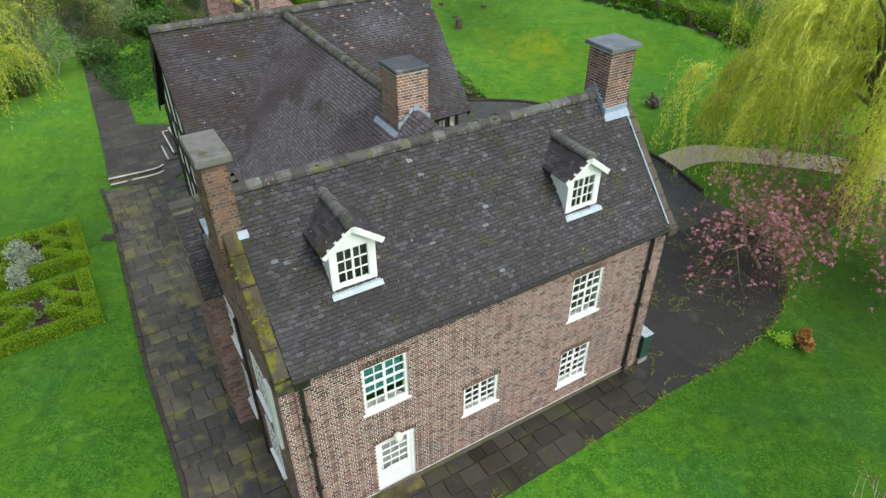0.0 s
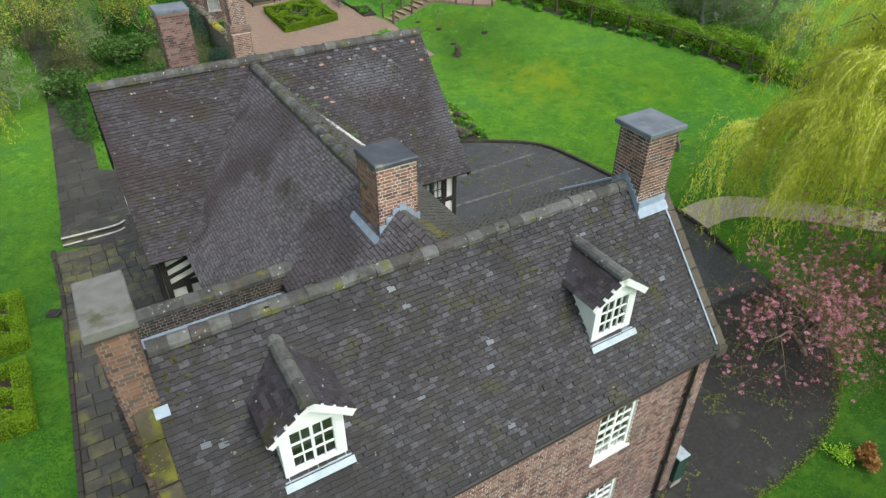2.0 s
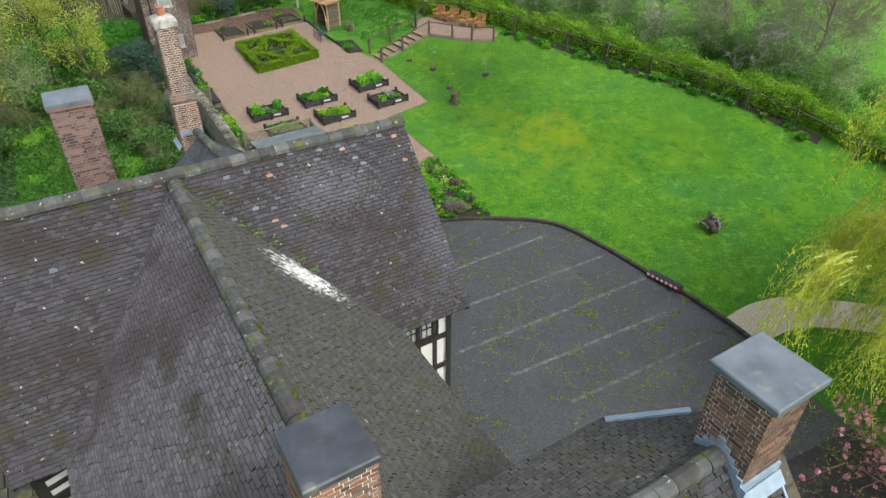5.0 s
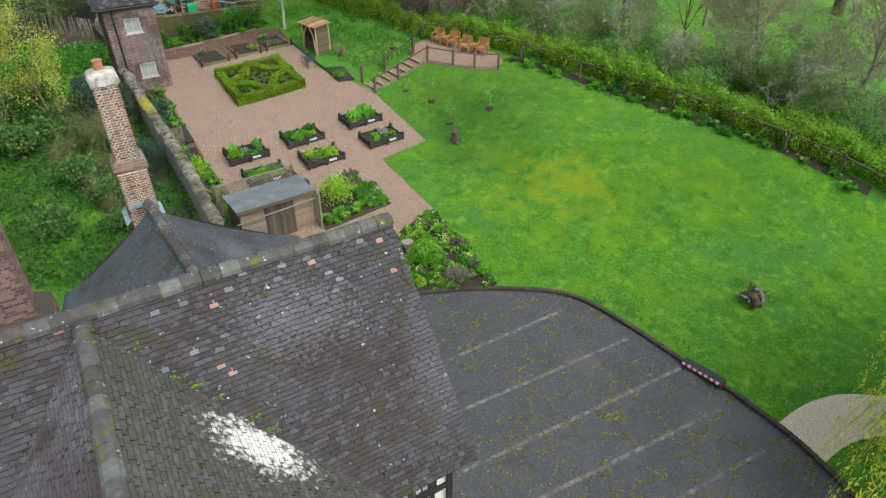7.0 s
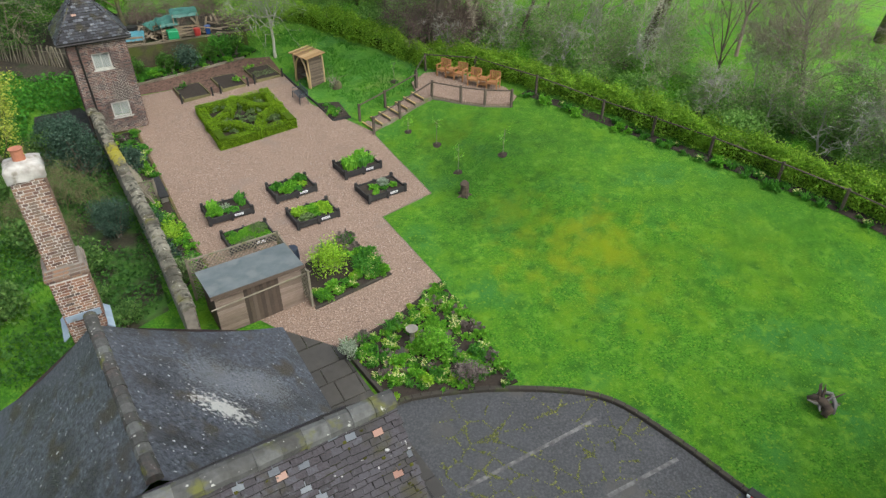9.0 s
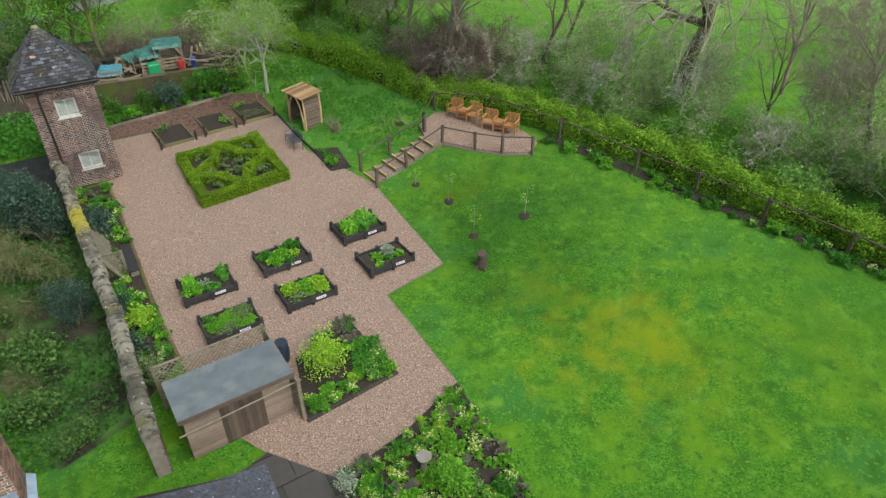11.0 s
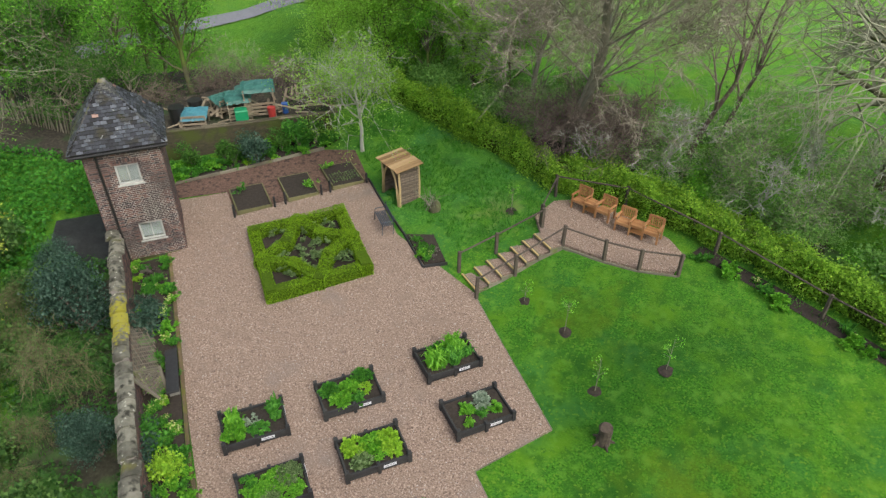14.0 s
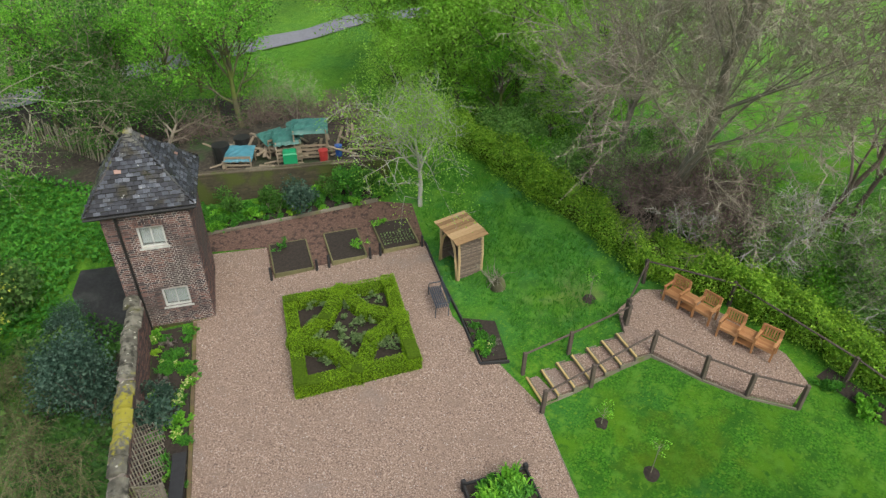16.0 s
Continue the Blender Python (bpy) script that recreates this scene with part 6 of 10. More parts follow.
basket = thing("hanging_basket", HOUSE @ pose(1.25, 10.95, 2.45), "leafy hanging basket on a black bracket", "hanging basket")
part("bowl", Mesh().tube([(0, 0, 0.0), (0, 0, 0.08), (0, 0, 0.2), (0, 0, 0.28)], (0.06, 0.15, 0.22, 0.24), 12), BLACK, basket, smooth=True)
part("bracket", Mesh().tube([(0, 0.28, 0.75), (0, 0.0, 0.78)], 0.015, 5).tube([(0, 0.28, 0.4), (0, 0.0, 0.76)], 0.012, 5), BLACK, basket)
for k in range(3):
    part("chain", Mesh().tube([(math.cos(k * 2.1) * 0.22, math.sin(k * 2.1) * 0.22, 0.27), (0, 0, 0.77)], 0.006, 4), BLACK, basket)
leaves, rs = Mesh(), np.random.RandomState(21)
for _ in range(14):
    rosette(leaves, rs, (rs.normal(0, 0.1), rs.normal(0, 0.1), 0.24 + rs.uniform(0, 0.1)), 0.16, 0.15, 10, 0.28)
part("leaves", leaves, LEAF_FRESH, basket, kind="stuff")

# ---------- car park ----------
kb = thing("kerb", pose(0, 0, 0), "dark curved kerb between car park and lawn", "kerb", kind="structure")
for (x0, y0), (x1, y1) in zip(kerb_line, kerb_line[1:]):
    a = math.degrees(math.atan2(y1 - y0, x1 - x0))
    ob = part("kerb_stone", Mesh().bevel_box(0.004, math.hypot(x1 - x0, y1 - y0) - 0.004, -0.03, 0.14, -0.1, 0.15, 0.02), KERB, kb)
    ob.matrix_world = pose(x0, y0, land(x0, y0), 0, 0, a)
PAINT = surface("worn road paint", [(0.055, 0.055, 0.056), (0.105, 0.105, 0.106), (0.19, 0.19, 0.186)], rough=0.8, grain=5, spread=0.0, bump=0.3)
for (x0, y0), (x1, y1) in (((0.5, 31.5), (4.9, 33.95)), ((0.6, 29.3), (7.0, 32.55)), ((1.0, 27.4), (8.5, 31.25)), ((2.8, 26.4), (9.3, 29.6)), ((4.6, 25.3), (10.1, 28.1))):
    a = math.atan2(y1 - y0, x1 - x0)
    dx, dy = -math.sin(a) * 0.06, math.cos(a) * 0.06
    solid("bay_line", strip([(x0 - dx, y0 - dy), (x1 - dx, y1 - dy), (x1 + dx, y1 + dy), (x0 + dx, y0 + dy)], 0.026), PAINT, "faded white parking bay line", "road marking", kind="structure")
rs = np.random.RandomState(17)
weeds = Mesh()
pts = []
# moss follows the joints of a crazed surface
sites = np.column_stack([rs.uniform(-1, 14, 620), rs.uniform(18, 36, 620)])
tries = np.column_stack([rs.uniform(0, 13, 120000), rs.uniform(19, 34.8, 120000)])
for block in np.array_split(tries, 30):
    near = np.sort(np.linalg.norm(block[:, None, :] - sites[None], axis=2), axis=1)[:, :2]
    for x, y in block[near[:, 1] - near[:, 0] < 0.035]:
        if noise.noise(Vector((x * 0.45, y * 0.45, 2))) + 0.5 * noise.noise(Vector((x * 1.7, y * 1.7, 5))) > -0.12 and in_poly(x, y, car_park):
            pts.append((x, y, land(x, y) + 0.03))
for _ in range(150):
    x, y, a = rs.uniform(5.5, 14), rs.uniform(14, 24), rs.uniform(0, 6.3)
    if noise.noise(Vector((x * 0.5, y * 0.5, 4))) < -0.05:
        continue
    for _ in range(rs.randint(15, 60)):
        a += rs.normal(0, 0.4)
        x, y = x + math.cos(a) * 0.035, y + math.sin(a) * 0.035
        if in_poly(x, y, yard):
            pts.append((x + rs.normal(0, 0.03), y + rs.normal(0, 0.03), land(x, y) + 0.03))
add_leaves(weeds, pts, 0.034, rs, 2.0, 0.8)
fringe, pts = Mesh(), []
front_edge = [house_xy(3.0, -1.74), house_xy(7.0, -1.66), house_xy(11.0, -1.52)] + yard_edge
for (x0, y0), (x1, y1) in zip(front_edge, front_edge[1:]):
    for _ in range(int(math.hypot(x1 - x0, y1 - y0) * 150)):
        t, w = rs.uniform(), rs.exponential(0.1) - 0.06
        x, y = x0 + (x1 - x0) * t + (y0 - y1) / math.hypot(x1 - x0, y1 - y0) * w, y0 + (y1 - y0) * t + (x1 - x0) / math.hypot(x1 - x0, y1 - y0) * w
        if noise.noise(Vector((x * 1.3, y * 1.3, 8))) > 0.12 - 0.14 * max(0, x - 6.4):
            pts.append((x, y, land(x, y) + rs.uniform(0.02, 0.1)))
add_leaves(fringe, pts, 0.04, rs, 1.0, 0.6)
solid("edge_weeds", fringe, leaf_mat("yellowed edge weed", [(0.05, 0.085, 0.015), (0.09, 0.15, 0.022), (0.17, 0.20, 0.045)]), "ragged weeds creeping over the tarmac edge", "weeds", kind="stuff")
WEED = leaf_mat("moss in cracks", [(0.065, 0.075, 0.024), (0.11, 0.125, 0.034), (0.18, 0.19, 0.055)])
solid("crack_weeds", weeds, WEED, "moss and weeds in the tarmac cracks", "weeds", kind="stuff")
barrier = thing("barrier_board", pose(8.62, 31.4, land(8.6, 31.4), 0, 0, -47), "low red and white striped barrier board", "barrier")
RED = surface("red paint", [(0.35, 0.03, 0.03), (0.45, 0.05, 0.04)], rough=0.5, spread=0.1)
for i in range(14):
    part("stripe", Mesh().box(i * 0.1, i * 0.1 + 0.098, -0.12, -0.1, 0.12, 0.22), RED if i % 2 else WHITE, barrier)
part("board", Mesh().bevel_box(-0.02, 1.42, -0.1, 0.18, 0.05, 0.26, 0.02), BLACK, barrier)
for x in (0.05, 1.0):
    part("foot", Mesh().box(x, x + 0.08, -0.2, 0.2, 0.0, 0.05), BLACK, barrier)

# ---------- box gardens ----------


def diamond(W, D):
    return [r for sx in (-1, 1) for sy in (-1, 1) for r in (((sx * W, 0), (sx * W * 0.38, sy * D * 0.36), 0.46), ((sx * W * 0.38, sy * D * 0.36), (0, sy * D), 0.46))]


def bows(W, D):
    return [((-W, -D), (-0.1, 0.0), 0.36), ((-0.1, 0.0), (-W, D), 0.36), ((W, -D * 0.2), (W * 0.45, D * 0.45), 0.34), ((W * 0.45, D * 0.45), (W * 0.3, D), 0.34), ((W, -D), (W * 0.35, -D * 0.2), 0.36), ((W * 0.35, -D * 0.2), (W * 0.7, D * 0.1), 0.34)]


parterre(-10.28, 52.33, 32.5, 4.05, 4.2, "square clipped box parterre round young roses in gravel", 3, diamond)
parterre(-15.05, 17.45, 32, 4.3, 3.1, "low clipped box knot garden on the lawn", 4, bows)
parterre(-17.0, 20.85, 32, 4.3, 3.1, "low clipped box knot garden on the lawn", 5, bows)


def shrub(name, x, y, r, h, mat, label, n=900, size=0.07, seed=1, stems=True, z=None, twig=None, category="shrub", lumps=7):
    """A bush: stems from the ground and leaves in uneven lumps."""
    rs = np.random.RandomState(seed)
    z = land(x, y) if z is None else z
    th = thing(name, pose(x, y, z), label, category)
    sh, st = Mesh(), Mesh()
    for i in range(lumps):
        a, d = rs.uniform(0, 6.3), rs.uniform(0, 0.62) * r
        rr = r * rs.uniform(0.35, 0.62)
        c = (math.cos(a) * d, math.sin(a) * d, h * rs.uniform(0.35 if h < 2 else 0.12, 0.8))
        add_leaves(sh, blob(rs, n // lumps, c, (rr, rr, min(rr, h * 0.35) + 0.05), 0.3), size, rs)
        st.tube([(rs.normal(0, 0.06) * r, rs.normal(0, 0.06) * r, -0.05), (c[0] * 0.4, c[1] * 0.4, c[2] * 0.5), c], (0.03 * h / 1.5, 0.02 * h / 1.5, 0.006), 5)
    part("foliage", sh, mat, th, kind="stuff")
    if stems:
        part("stem", st, twig or GREY_TWIG, th, kind="stuff")
    return th


shrub("silver_bush", -16.3, 19.3, 0.75, 1.0, LEAF_GREY, "round silver-leaved bush between box hedges", 1500, 0.05, 31)
shrub("silver_bush", -16.9, 20.6, 0.8, 1.15, LEAF_GREY, "round silver-leaved bush inside the box hedge", 1500, 0.05, 32)
DRY = leaf_mat("dry golden frond", [(0.16, 0.075, 0.022), (0.25, 0.13, 0.04), (0.36, 0.22, 0.08)])
shrub("dry_tuft", 12.55, 16.05, 0.42, 0.75, DRY, "golden brown tuft of dead fronds on the front lawn", 1300, 0.07, 33, stems=False, category="plant")
shrub("weed_patch", 11.95, 16.25, 0.5, 0.3, LEAF_LIME, "low green weeds beside the tarmac", 500, 0.04, 45, stems=False, category="weeds")

# ---------- raised beds ----------
SLEEPER = surface("black stained timber", [(0.013, 0.013, 0.014), (0.024, 0.024, 0.025), (0.04, 0.039, 0.038)], rough=0.7, grain=7, spread=0.3, bump=0.4)
PLATE = surface("white plastic label", [(0.62, 0.64, 0.68), (0.72, 0.73, 0.76)], rough=0.5, spread=0.1, bump=0)
INK = surface("grey print", [(0.12, 0.12, 0.13), (0.16, 0.16, 0.17)], rough=0.6, spread=0.1, bump=0)


def raised_bed(x, y, deg, label, crop, seed):
    rs = np.random.RandomState(seed)
    z = land(x, y) + 0.02
    th = thing("raised_bed", pose(x, y, z, 0, 0, deg), label, "raised bed", "raised beds on the gravel")
    w, d = 0.92, 0.62
    for sx in (-1, 1):
        for k in range(2):
            part("side_board", Mesh().bevel_box(sx * w - 0.03, sx * w + 0.03, -d, d, 0.02 + 0.135 * k, 0.15 + 0.135 * k, 0.008), SLEEPER, th)
    for sy in (-1, 1):
        for k in range(2):
            part("end_board", Mesh().bevel_box(-w, w, sy * d - 0.03, sy * d + 0.03, 0.02 + 0.135 * k, 0.15 + 0.135 * k, 0.008), SLEEPER, th)
        part("centre_post", Mesh().bevel_box(-0.05, 0.05, sy * d - 0.07, sy * d + 0.07, -0.05, 0.34, 0.01), SLEEPER, th)
        for sx in (-1, 1):
            part("corner_post", Mesh().bevel_box(sx * w - 0.06, sx * w + 0.06, sy * d - 0.06, sy * d + 0.06, -0.05, 0.42, 0.012), SLEEPER, th)
    part("soil", strip_local(-w + 0.03, w - 0.03, -d + 0.03, d - 0.03, lambda a, b: 0.2 + 0.03 * math.sin(a * 7 + seed) * math.cos(b * 9), 8, 0.0), SOIL, th)
    for m in (pose(0.32, -d - 0.036, 0.17), pose(w + 0.036, 0.25, 0.17, 0, 0, 90)):
        pl = part("label_plate", Mesh().box(-0.19, 0.19, -0.006, 0.0, -0.05, 0.05, m), PLATE, th, "white label with a grey line of print")
        part("print_bar", Mesh().box(-0.15, 0.15, -0.0085, -0.0065, -0.012, 0.012, m), INK, pl)
    for cx, cy, r, h, mat, n, kind in crop:
        sh = Mesh()
        if kind == "spiky":
            for _ in range(n // 3):
                a, b0 = rs.uniform(0, 6.3), rs.uniform(0, r)
                px, py = cx + math.cos(a) * b0 * 0.8, cy + math.sin(a) * b0 * 0.8
                lean, hh, wd = rs.uniform(0.1, 0.5), h * rs.uniform(0.6, 1.1), 0.028
                a2 = rs.uniform(0, 6.3)
                q = (px + math.cos(a2) * lean * hh, py + math.sin(a2) * lean * hh, 0.22 + hh)
                e = (px + math.cos(a2) * lean * hh * 2.2, py + math.sin(a2) * lean * hh * 2.2, 0.22 + hh * 0.85)
                sh.face((px - wd, py, 0.2), (px + wd, py, 0.2), (q[0] + wd, q[1], q[2]), (q[0] - wd, q[1], q[2]))
                sh.face((q[0] - wd, q[1], q[2]), (q[0] + wd, q[1], q[2]), (e[0], e[1], e[2]))
        else:
            size, wide, each = (0.17, 0.26, 14) if kind == "leafy" else (0.11, 0.2, 12)
            for _ in range(int(n / each * 2.3) + 3):
                a, d = rs.uniform(0, 6.3), r * 1.1 * math.sqrt(rs.uniform(0, 1))
                rosette(sh, rs, (cx + math.cos(a) * d, cy + math.sin(a) * d, 0.2 + h * rs.uniform(0, 0.5) * (1 - d / r * 0.5)), size * rs.uniform(0.7, 1.2), h * rs.uniform(0.4, 0.7), each, wide)
        part("plant", sh, mat, th, kind="stuff")
    return th


G1, G2, G3 = LEAF_MID, LEAF_FRESH, LEAF_LIME
raised_bed(-9.25, 44.5, 31.5, "black timber raised bed full of leafy green herbs", [(-0.6, -0.2, 0.33, 0.35, G2, 260, "leafy"), (-0.55, 0.25, 0.3, 0.35, G2, 240, "spiky"), (-0.1, 0.05, 0.25, 0.25, LEAF_GREY, 90, "fine"), (0.6, 0.35, 0.24, 0.35, G1, 200, "spiky"), (0.1, -0.3, 0.25, 0.18, G1, 120, "leafy"), (0.65, 0.0, 0.2, 0.25, G1, 120, "spiky")], 201)
raised_bed(-6.75, 46.1, 33, "black timber raised bed with mixed young vegetables", [(-0.6, 0.2, 0.25, 0.3, G1, 200, "leafy"), (-0.35, -0.3, 0.28, 0.35, G2, 260, "leafy"), (0.05, 0.1, 0.25, 0.25, G2, 200, "leafy"), (0.55, 0.4, 0.25, 0.4, LEAF_MID, 200, "leafy"), (0.5, -0.1, 0.2, 0.2, G3, 120, "fine"), (0.2, -0.4, 0.18, 0.2, G1, 90, "leafy")], 202)
raised_bed(-3.95, 48.0, 34, "black timber raised bed full of strappy green leaves", [(-0.45, -0.15, 0.42, 0.45, G2, 420, "spiky"), (0.1, -0.2, 0.35, 0.4, G1, 300, "spiky"), (0.35, 0.2, 0.42, 0.45, G2, 420, "spiky"), (-0.2, 0.25, 0.3, 0.35, G1, 220, "leafy"), (0.6, -0.1, 0.25, 0.3, G1, 160, "spiky")], 203)
raised_bed(-7.9, 42.65, 32, "black timber raised bed carpeted with low herbs", [(-0.5, 0.0, 0.36, 0.22, G2, 600, "fine"), (-0.2, -0.3, 0.34, 0.15, LEAF_OLIVE, 500, "fine"), (0.1, 0.2, 0.36, 0.22, G2, 600, "fine"), (0.5, 0.2, 0.33, 0.3, LEAF_OLIVE, 500, "fine"), (0.45, -0.25, 0.33, 0.18, G2, 500, "fine"), (-0.6, 0.35, 0.2, 0.2, G1, 150, "fine")], 204)
raised_bed(-5.5, 44.25, 32.5, "black timber raised bed with pale green leafy plants", [(-0.5, 0.2, 0.3, 0.25, G3, 260, "leafy"), (-0.4, -0.3, 0.26, 0.2, LEAF_OLIVE, 160, "leafy"), (0.0, 0.2, 0.3, 0.28, G2, 260, "leafy"), (0.5, 0.1, 0.32, 0.3, G3, 300, "leafy"), (0.1, -0.25, 0.22, 0.15, G2, 120, "fine"), (0.6, -0.3, 0.2, 0.15, G3, 90, "leafy")], 205)
raised_bed(-2.7, 46.1, 34, "black timber raised bed with a few small plants in bare soil", [(-0.3, 0.1, 0.17, 0.2, G2, 90, "leafy"), (0.25, 0.2, 0.24, 0.25, LEAF_GREY, 110, "leafy"), (-0.45, -0.4, 0.2, 0.2, G2, 100, "spiky"), (0.55, -0.15, 0.18, 0.2, G2, 80, "leafy"), (0.05, -0.15, 0.12, 0.15, G1, 60, "leafy"), (0.35, 0.42, 0.15, 0.2, LEAF_GREY, 60, "leafy")], 206)

# ---------- shed, trellis, garden wall ----------
FELT = surface("grey green roofing felt", [(0.085, 0.108, 0.115), (0.115, 0.14, 0.148), (0.15, 0.175, 0.18)], rough=0.5, grain=2, spread=0.05, patch=(0.16, 0.18, 0.18), patch_scale=1.2, patch_at=0.5, bump=0.2)
PLANK = surface("pale pink shed board", [(0.17, 0.128, 0.10), (0.235, 0.18, 0.145), (0.31, 0.25, 0.205)], rough=0.85, grain=6, spread=0.6, bump=0.3)
DOOR_WOOD = surface("brown shed door", [(0.055, 0.040, 0.031), (0.085, 0.062, 0.047), (0.125, 0.094, 0.072)], rough=0.85, grain=6, spread=0.6, bump=0.3)
OLD_WOOD = surface("weathered grey timber", [(0.12, 0.105, 0.075), (0.18, 0.16, 0.12), (0.26, 0.235, 0.18)], rough=0.9, grain=6, spread=0.5, patch=(0.13, 0.14, 0.05), patch_scale=2.0, patch_at=0.58, bump=0.4)
sd = thing("shed", pose(-7.6, 37.36, land(-7.3, 38.2), 0, 0, 33.6), "low timber shed with a grey felt roof and double doors", "shed")
SW, SDp, SH0, SH1 = 3.1, 1.62, 1.76, 1.6
x = 0.0
for i in range(22):
    b0, b1 = i * SW / 22, (i + 1) * SW / 22
    mat = DOOR_WOOD if 7 <= i < 16 else PLANK
    if mat is DOOR_WOOD:
        part("door_board", Mesh().box(b0 + 0.003, b1 - 0.003, -0.02, 0.02, 0.02, SH0 - 0.12), mat, sd)
for k in range(12):
    for b0, b1 in ((0.0, 7 * SW / 22), (16 * SW / 22, SW)):
        part("cladding_board", Mesh().box(b0, b1, -0.012 - 0.012, 0.02, 0.02 + k * 0.145, 0.155 + k * 0.145), PLANK, sd)
part("fascia", Mesh().box(7 * SW / 22, 16 * SW / 22, -0.02, 0.02, SH0 - 0.12, SH0), PLANK, sd)
for x0 in (0.0, SW - 0.03):
    part("side_wall", Mesh().box(x0, x0 + 0.03, 0.02, SDp, 0, SH1), PLANK, sd)
part("back_wall", Mesh().box(0, SW, SDp, SDp + 0.03, 0, SH1), PLANK, sd)
part("roof", Mesh().box(-0.12, SW + 0.12, -0.16, SDp + 0.12, 0, 0.05, pose(0, 0, SH0 + 0.01, -4.6, 0, 0)), FELT, sd, "grey green felt roof")
part("roof_edge", Mesh().box(-0.13, SW + 0.13, -0.19, -0.16, -0.08, 0.06, pose(0, 0, SH0 + 0.01, -4.6, 0, 0)), DOOR_WOOD, sd)
part("hinge", Mesh().box(1.0, 1.3, -0.03, -0.02, 1.2, 1.24), BLACK, sd)
part("brace_rail", Mesh().tube([(-0.2, -0.25, 1.35), (SW + 0.3, -0.22, 1.5)], 0.025, 6), OLD_WOOD, sd)


def trellis(x, y, deg, ln, high, label, step=0.16, tilt=0):
    z = min(land(x, y), land(x + math.cos(radians(deg)) * ln, y + math.sin(radians(deg)) * ln))
    th = thing("trellis", pose(x, y, z, 0, 0, deg) @ pose(0, 0, 0, tilt, 0, 0), label, "trellis")
    for px in (0, ln):
        part("post", Mesh().box(px - 0.04, px + 0.04, -0.04, 0.04, -0.1, high + 0.1), OLD_WOOD, th)
    part("top_rail", Mesh().box(0, ln, -0.025, 0.025, high, high + 0.05), OLD_WOOD, th)
    n = int((ln + high) / step)
    for i in range(n):
        for sgn in (0, 1):
            a = i * step
            p0, p1 = (a - high, 0.0), (a, high)
            if p0[0] < 0:
                p0 = (0.0, -(a - high))
            if p1[0] > ln:
                p1 = (ln, high - (a - ln))
            if p1[1] <= p0[1]:
                continue
            if sgn:
                p0, p1 = (ln - p0[0], p0[1]), (ln - p1[0], p1[1])
            part("lath", Mesh().tube([(p0[0], 0.012 * (sgn * 2 - 1), p0[1]), (p1[0], 0.012 * (sgn * 2 - 1), p1[1])], 0.016, 4), OLD_WOOD, th)
    return th


trellis(-9.05, 39.15, 33.5, 3.4, 1.75, "weathered lattice trellis behind the shed")
trellis(-6.15, 41.05, -57, 2.7, 1.6, "weathered lattice trellis at the side of the shed")
trellis(-12.42, 44.92, 123, 3.3, 1.5, "weathered lattice trellis leaning against the garden wall", 0.2, -26)
trellis(-13.3, 44.95, 22, 0.85, 1.1, "short weathered lattice trellis across the wall border", 0.13)
bin_ = thing("water_butt", pose(-5.75, 41.1, land(-5.75, 41.1)), "dark blue plastic water butt beside the shed", "water butt")
NAVY = surface("dark blue plastic", [(0.015, 0.022, 0.04), (0.022, 0.032, 0.055)], rough=0.45, spread=0.1, bump=0.05)
part("barrel", Mesh().tube([(0, 0, 0), (0, 0, 0.1), (0, 0, 0.45), (0, 0, 0.75), (0, 0, 0.8)], (0.2, 0.22, 0.25, 0.22, 0.2), 16), NAVY, bin_, smooth=True)
part("lid", Mesh().tube([(0, 0, 0.8), (0, 0, 0.84)], (0.23, 0.21), 16), NAVY, bin_)

WALL_STONE = surface("lichened wall stone", [(0.075, 0.070, 0.052), (0.16, 0.150, 0.115), (0.27, 0.255, 0.20)], rough=0.95, grain=6, mottle=(((0.028, 0.027, 0.018), 4.5, 0.50, 0.16), ((0.06, 0.056, 0.042), 1.4, 0.50, 0.2)), patch=(0.13, 0.125, 0.022), patch_scale=1.3, patch_at=0.60, speck=(0.40, 0.39, 0.32), speck_scale=7, speck_at=0.66, bump=0.8, spread=0.4, spots=[((-14.45, 46.4, 3.9), (0.9, 1.5, 1.5), (0.30, 0.27, 0.015), 8.0, 0.85)])
wall = thing("garden_wall", pose(0, 0, 0), "old brick garden wall with rounded stone coping", "wall", kind="structure")
wp = [(-8.3, 36.9), (-9.55, 38.9), (-11.35, 41.85), (-13.4, 44.9), (-15.2, 47.6), (-17.2, 50.6)]
rng = random.Random(44)
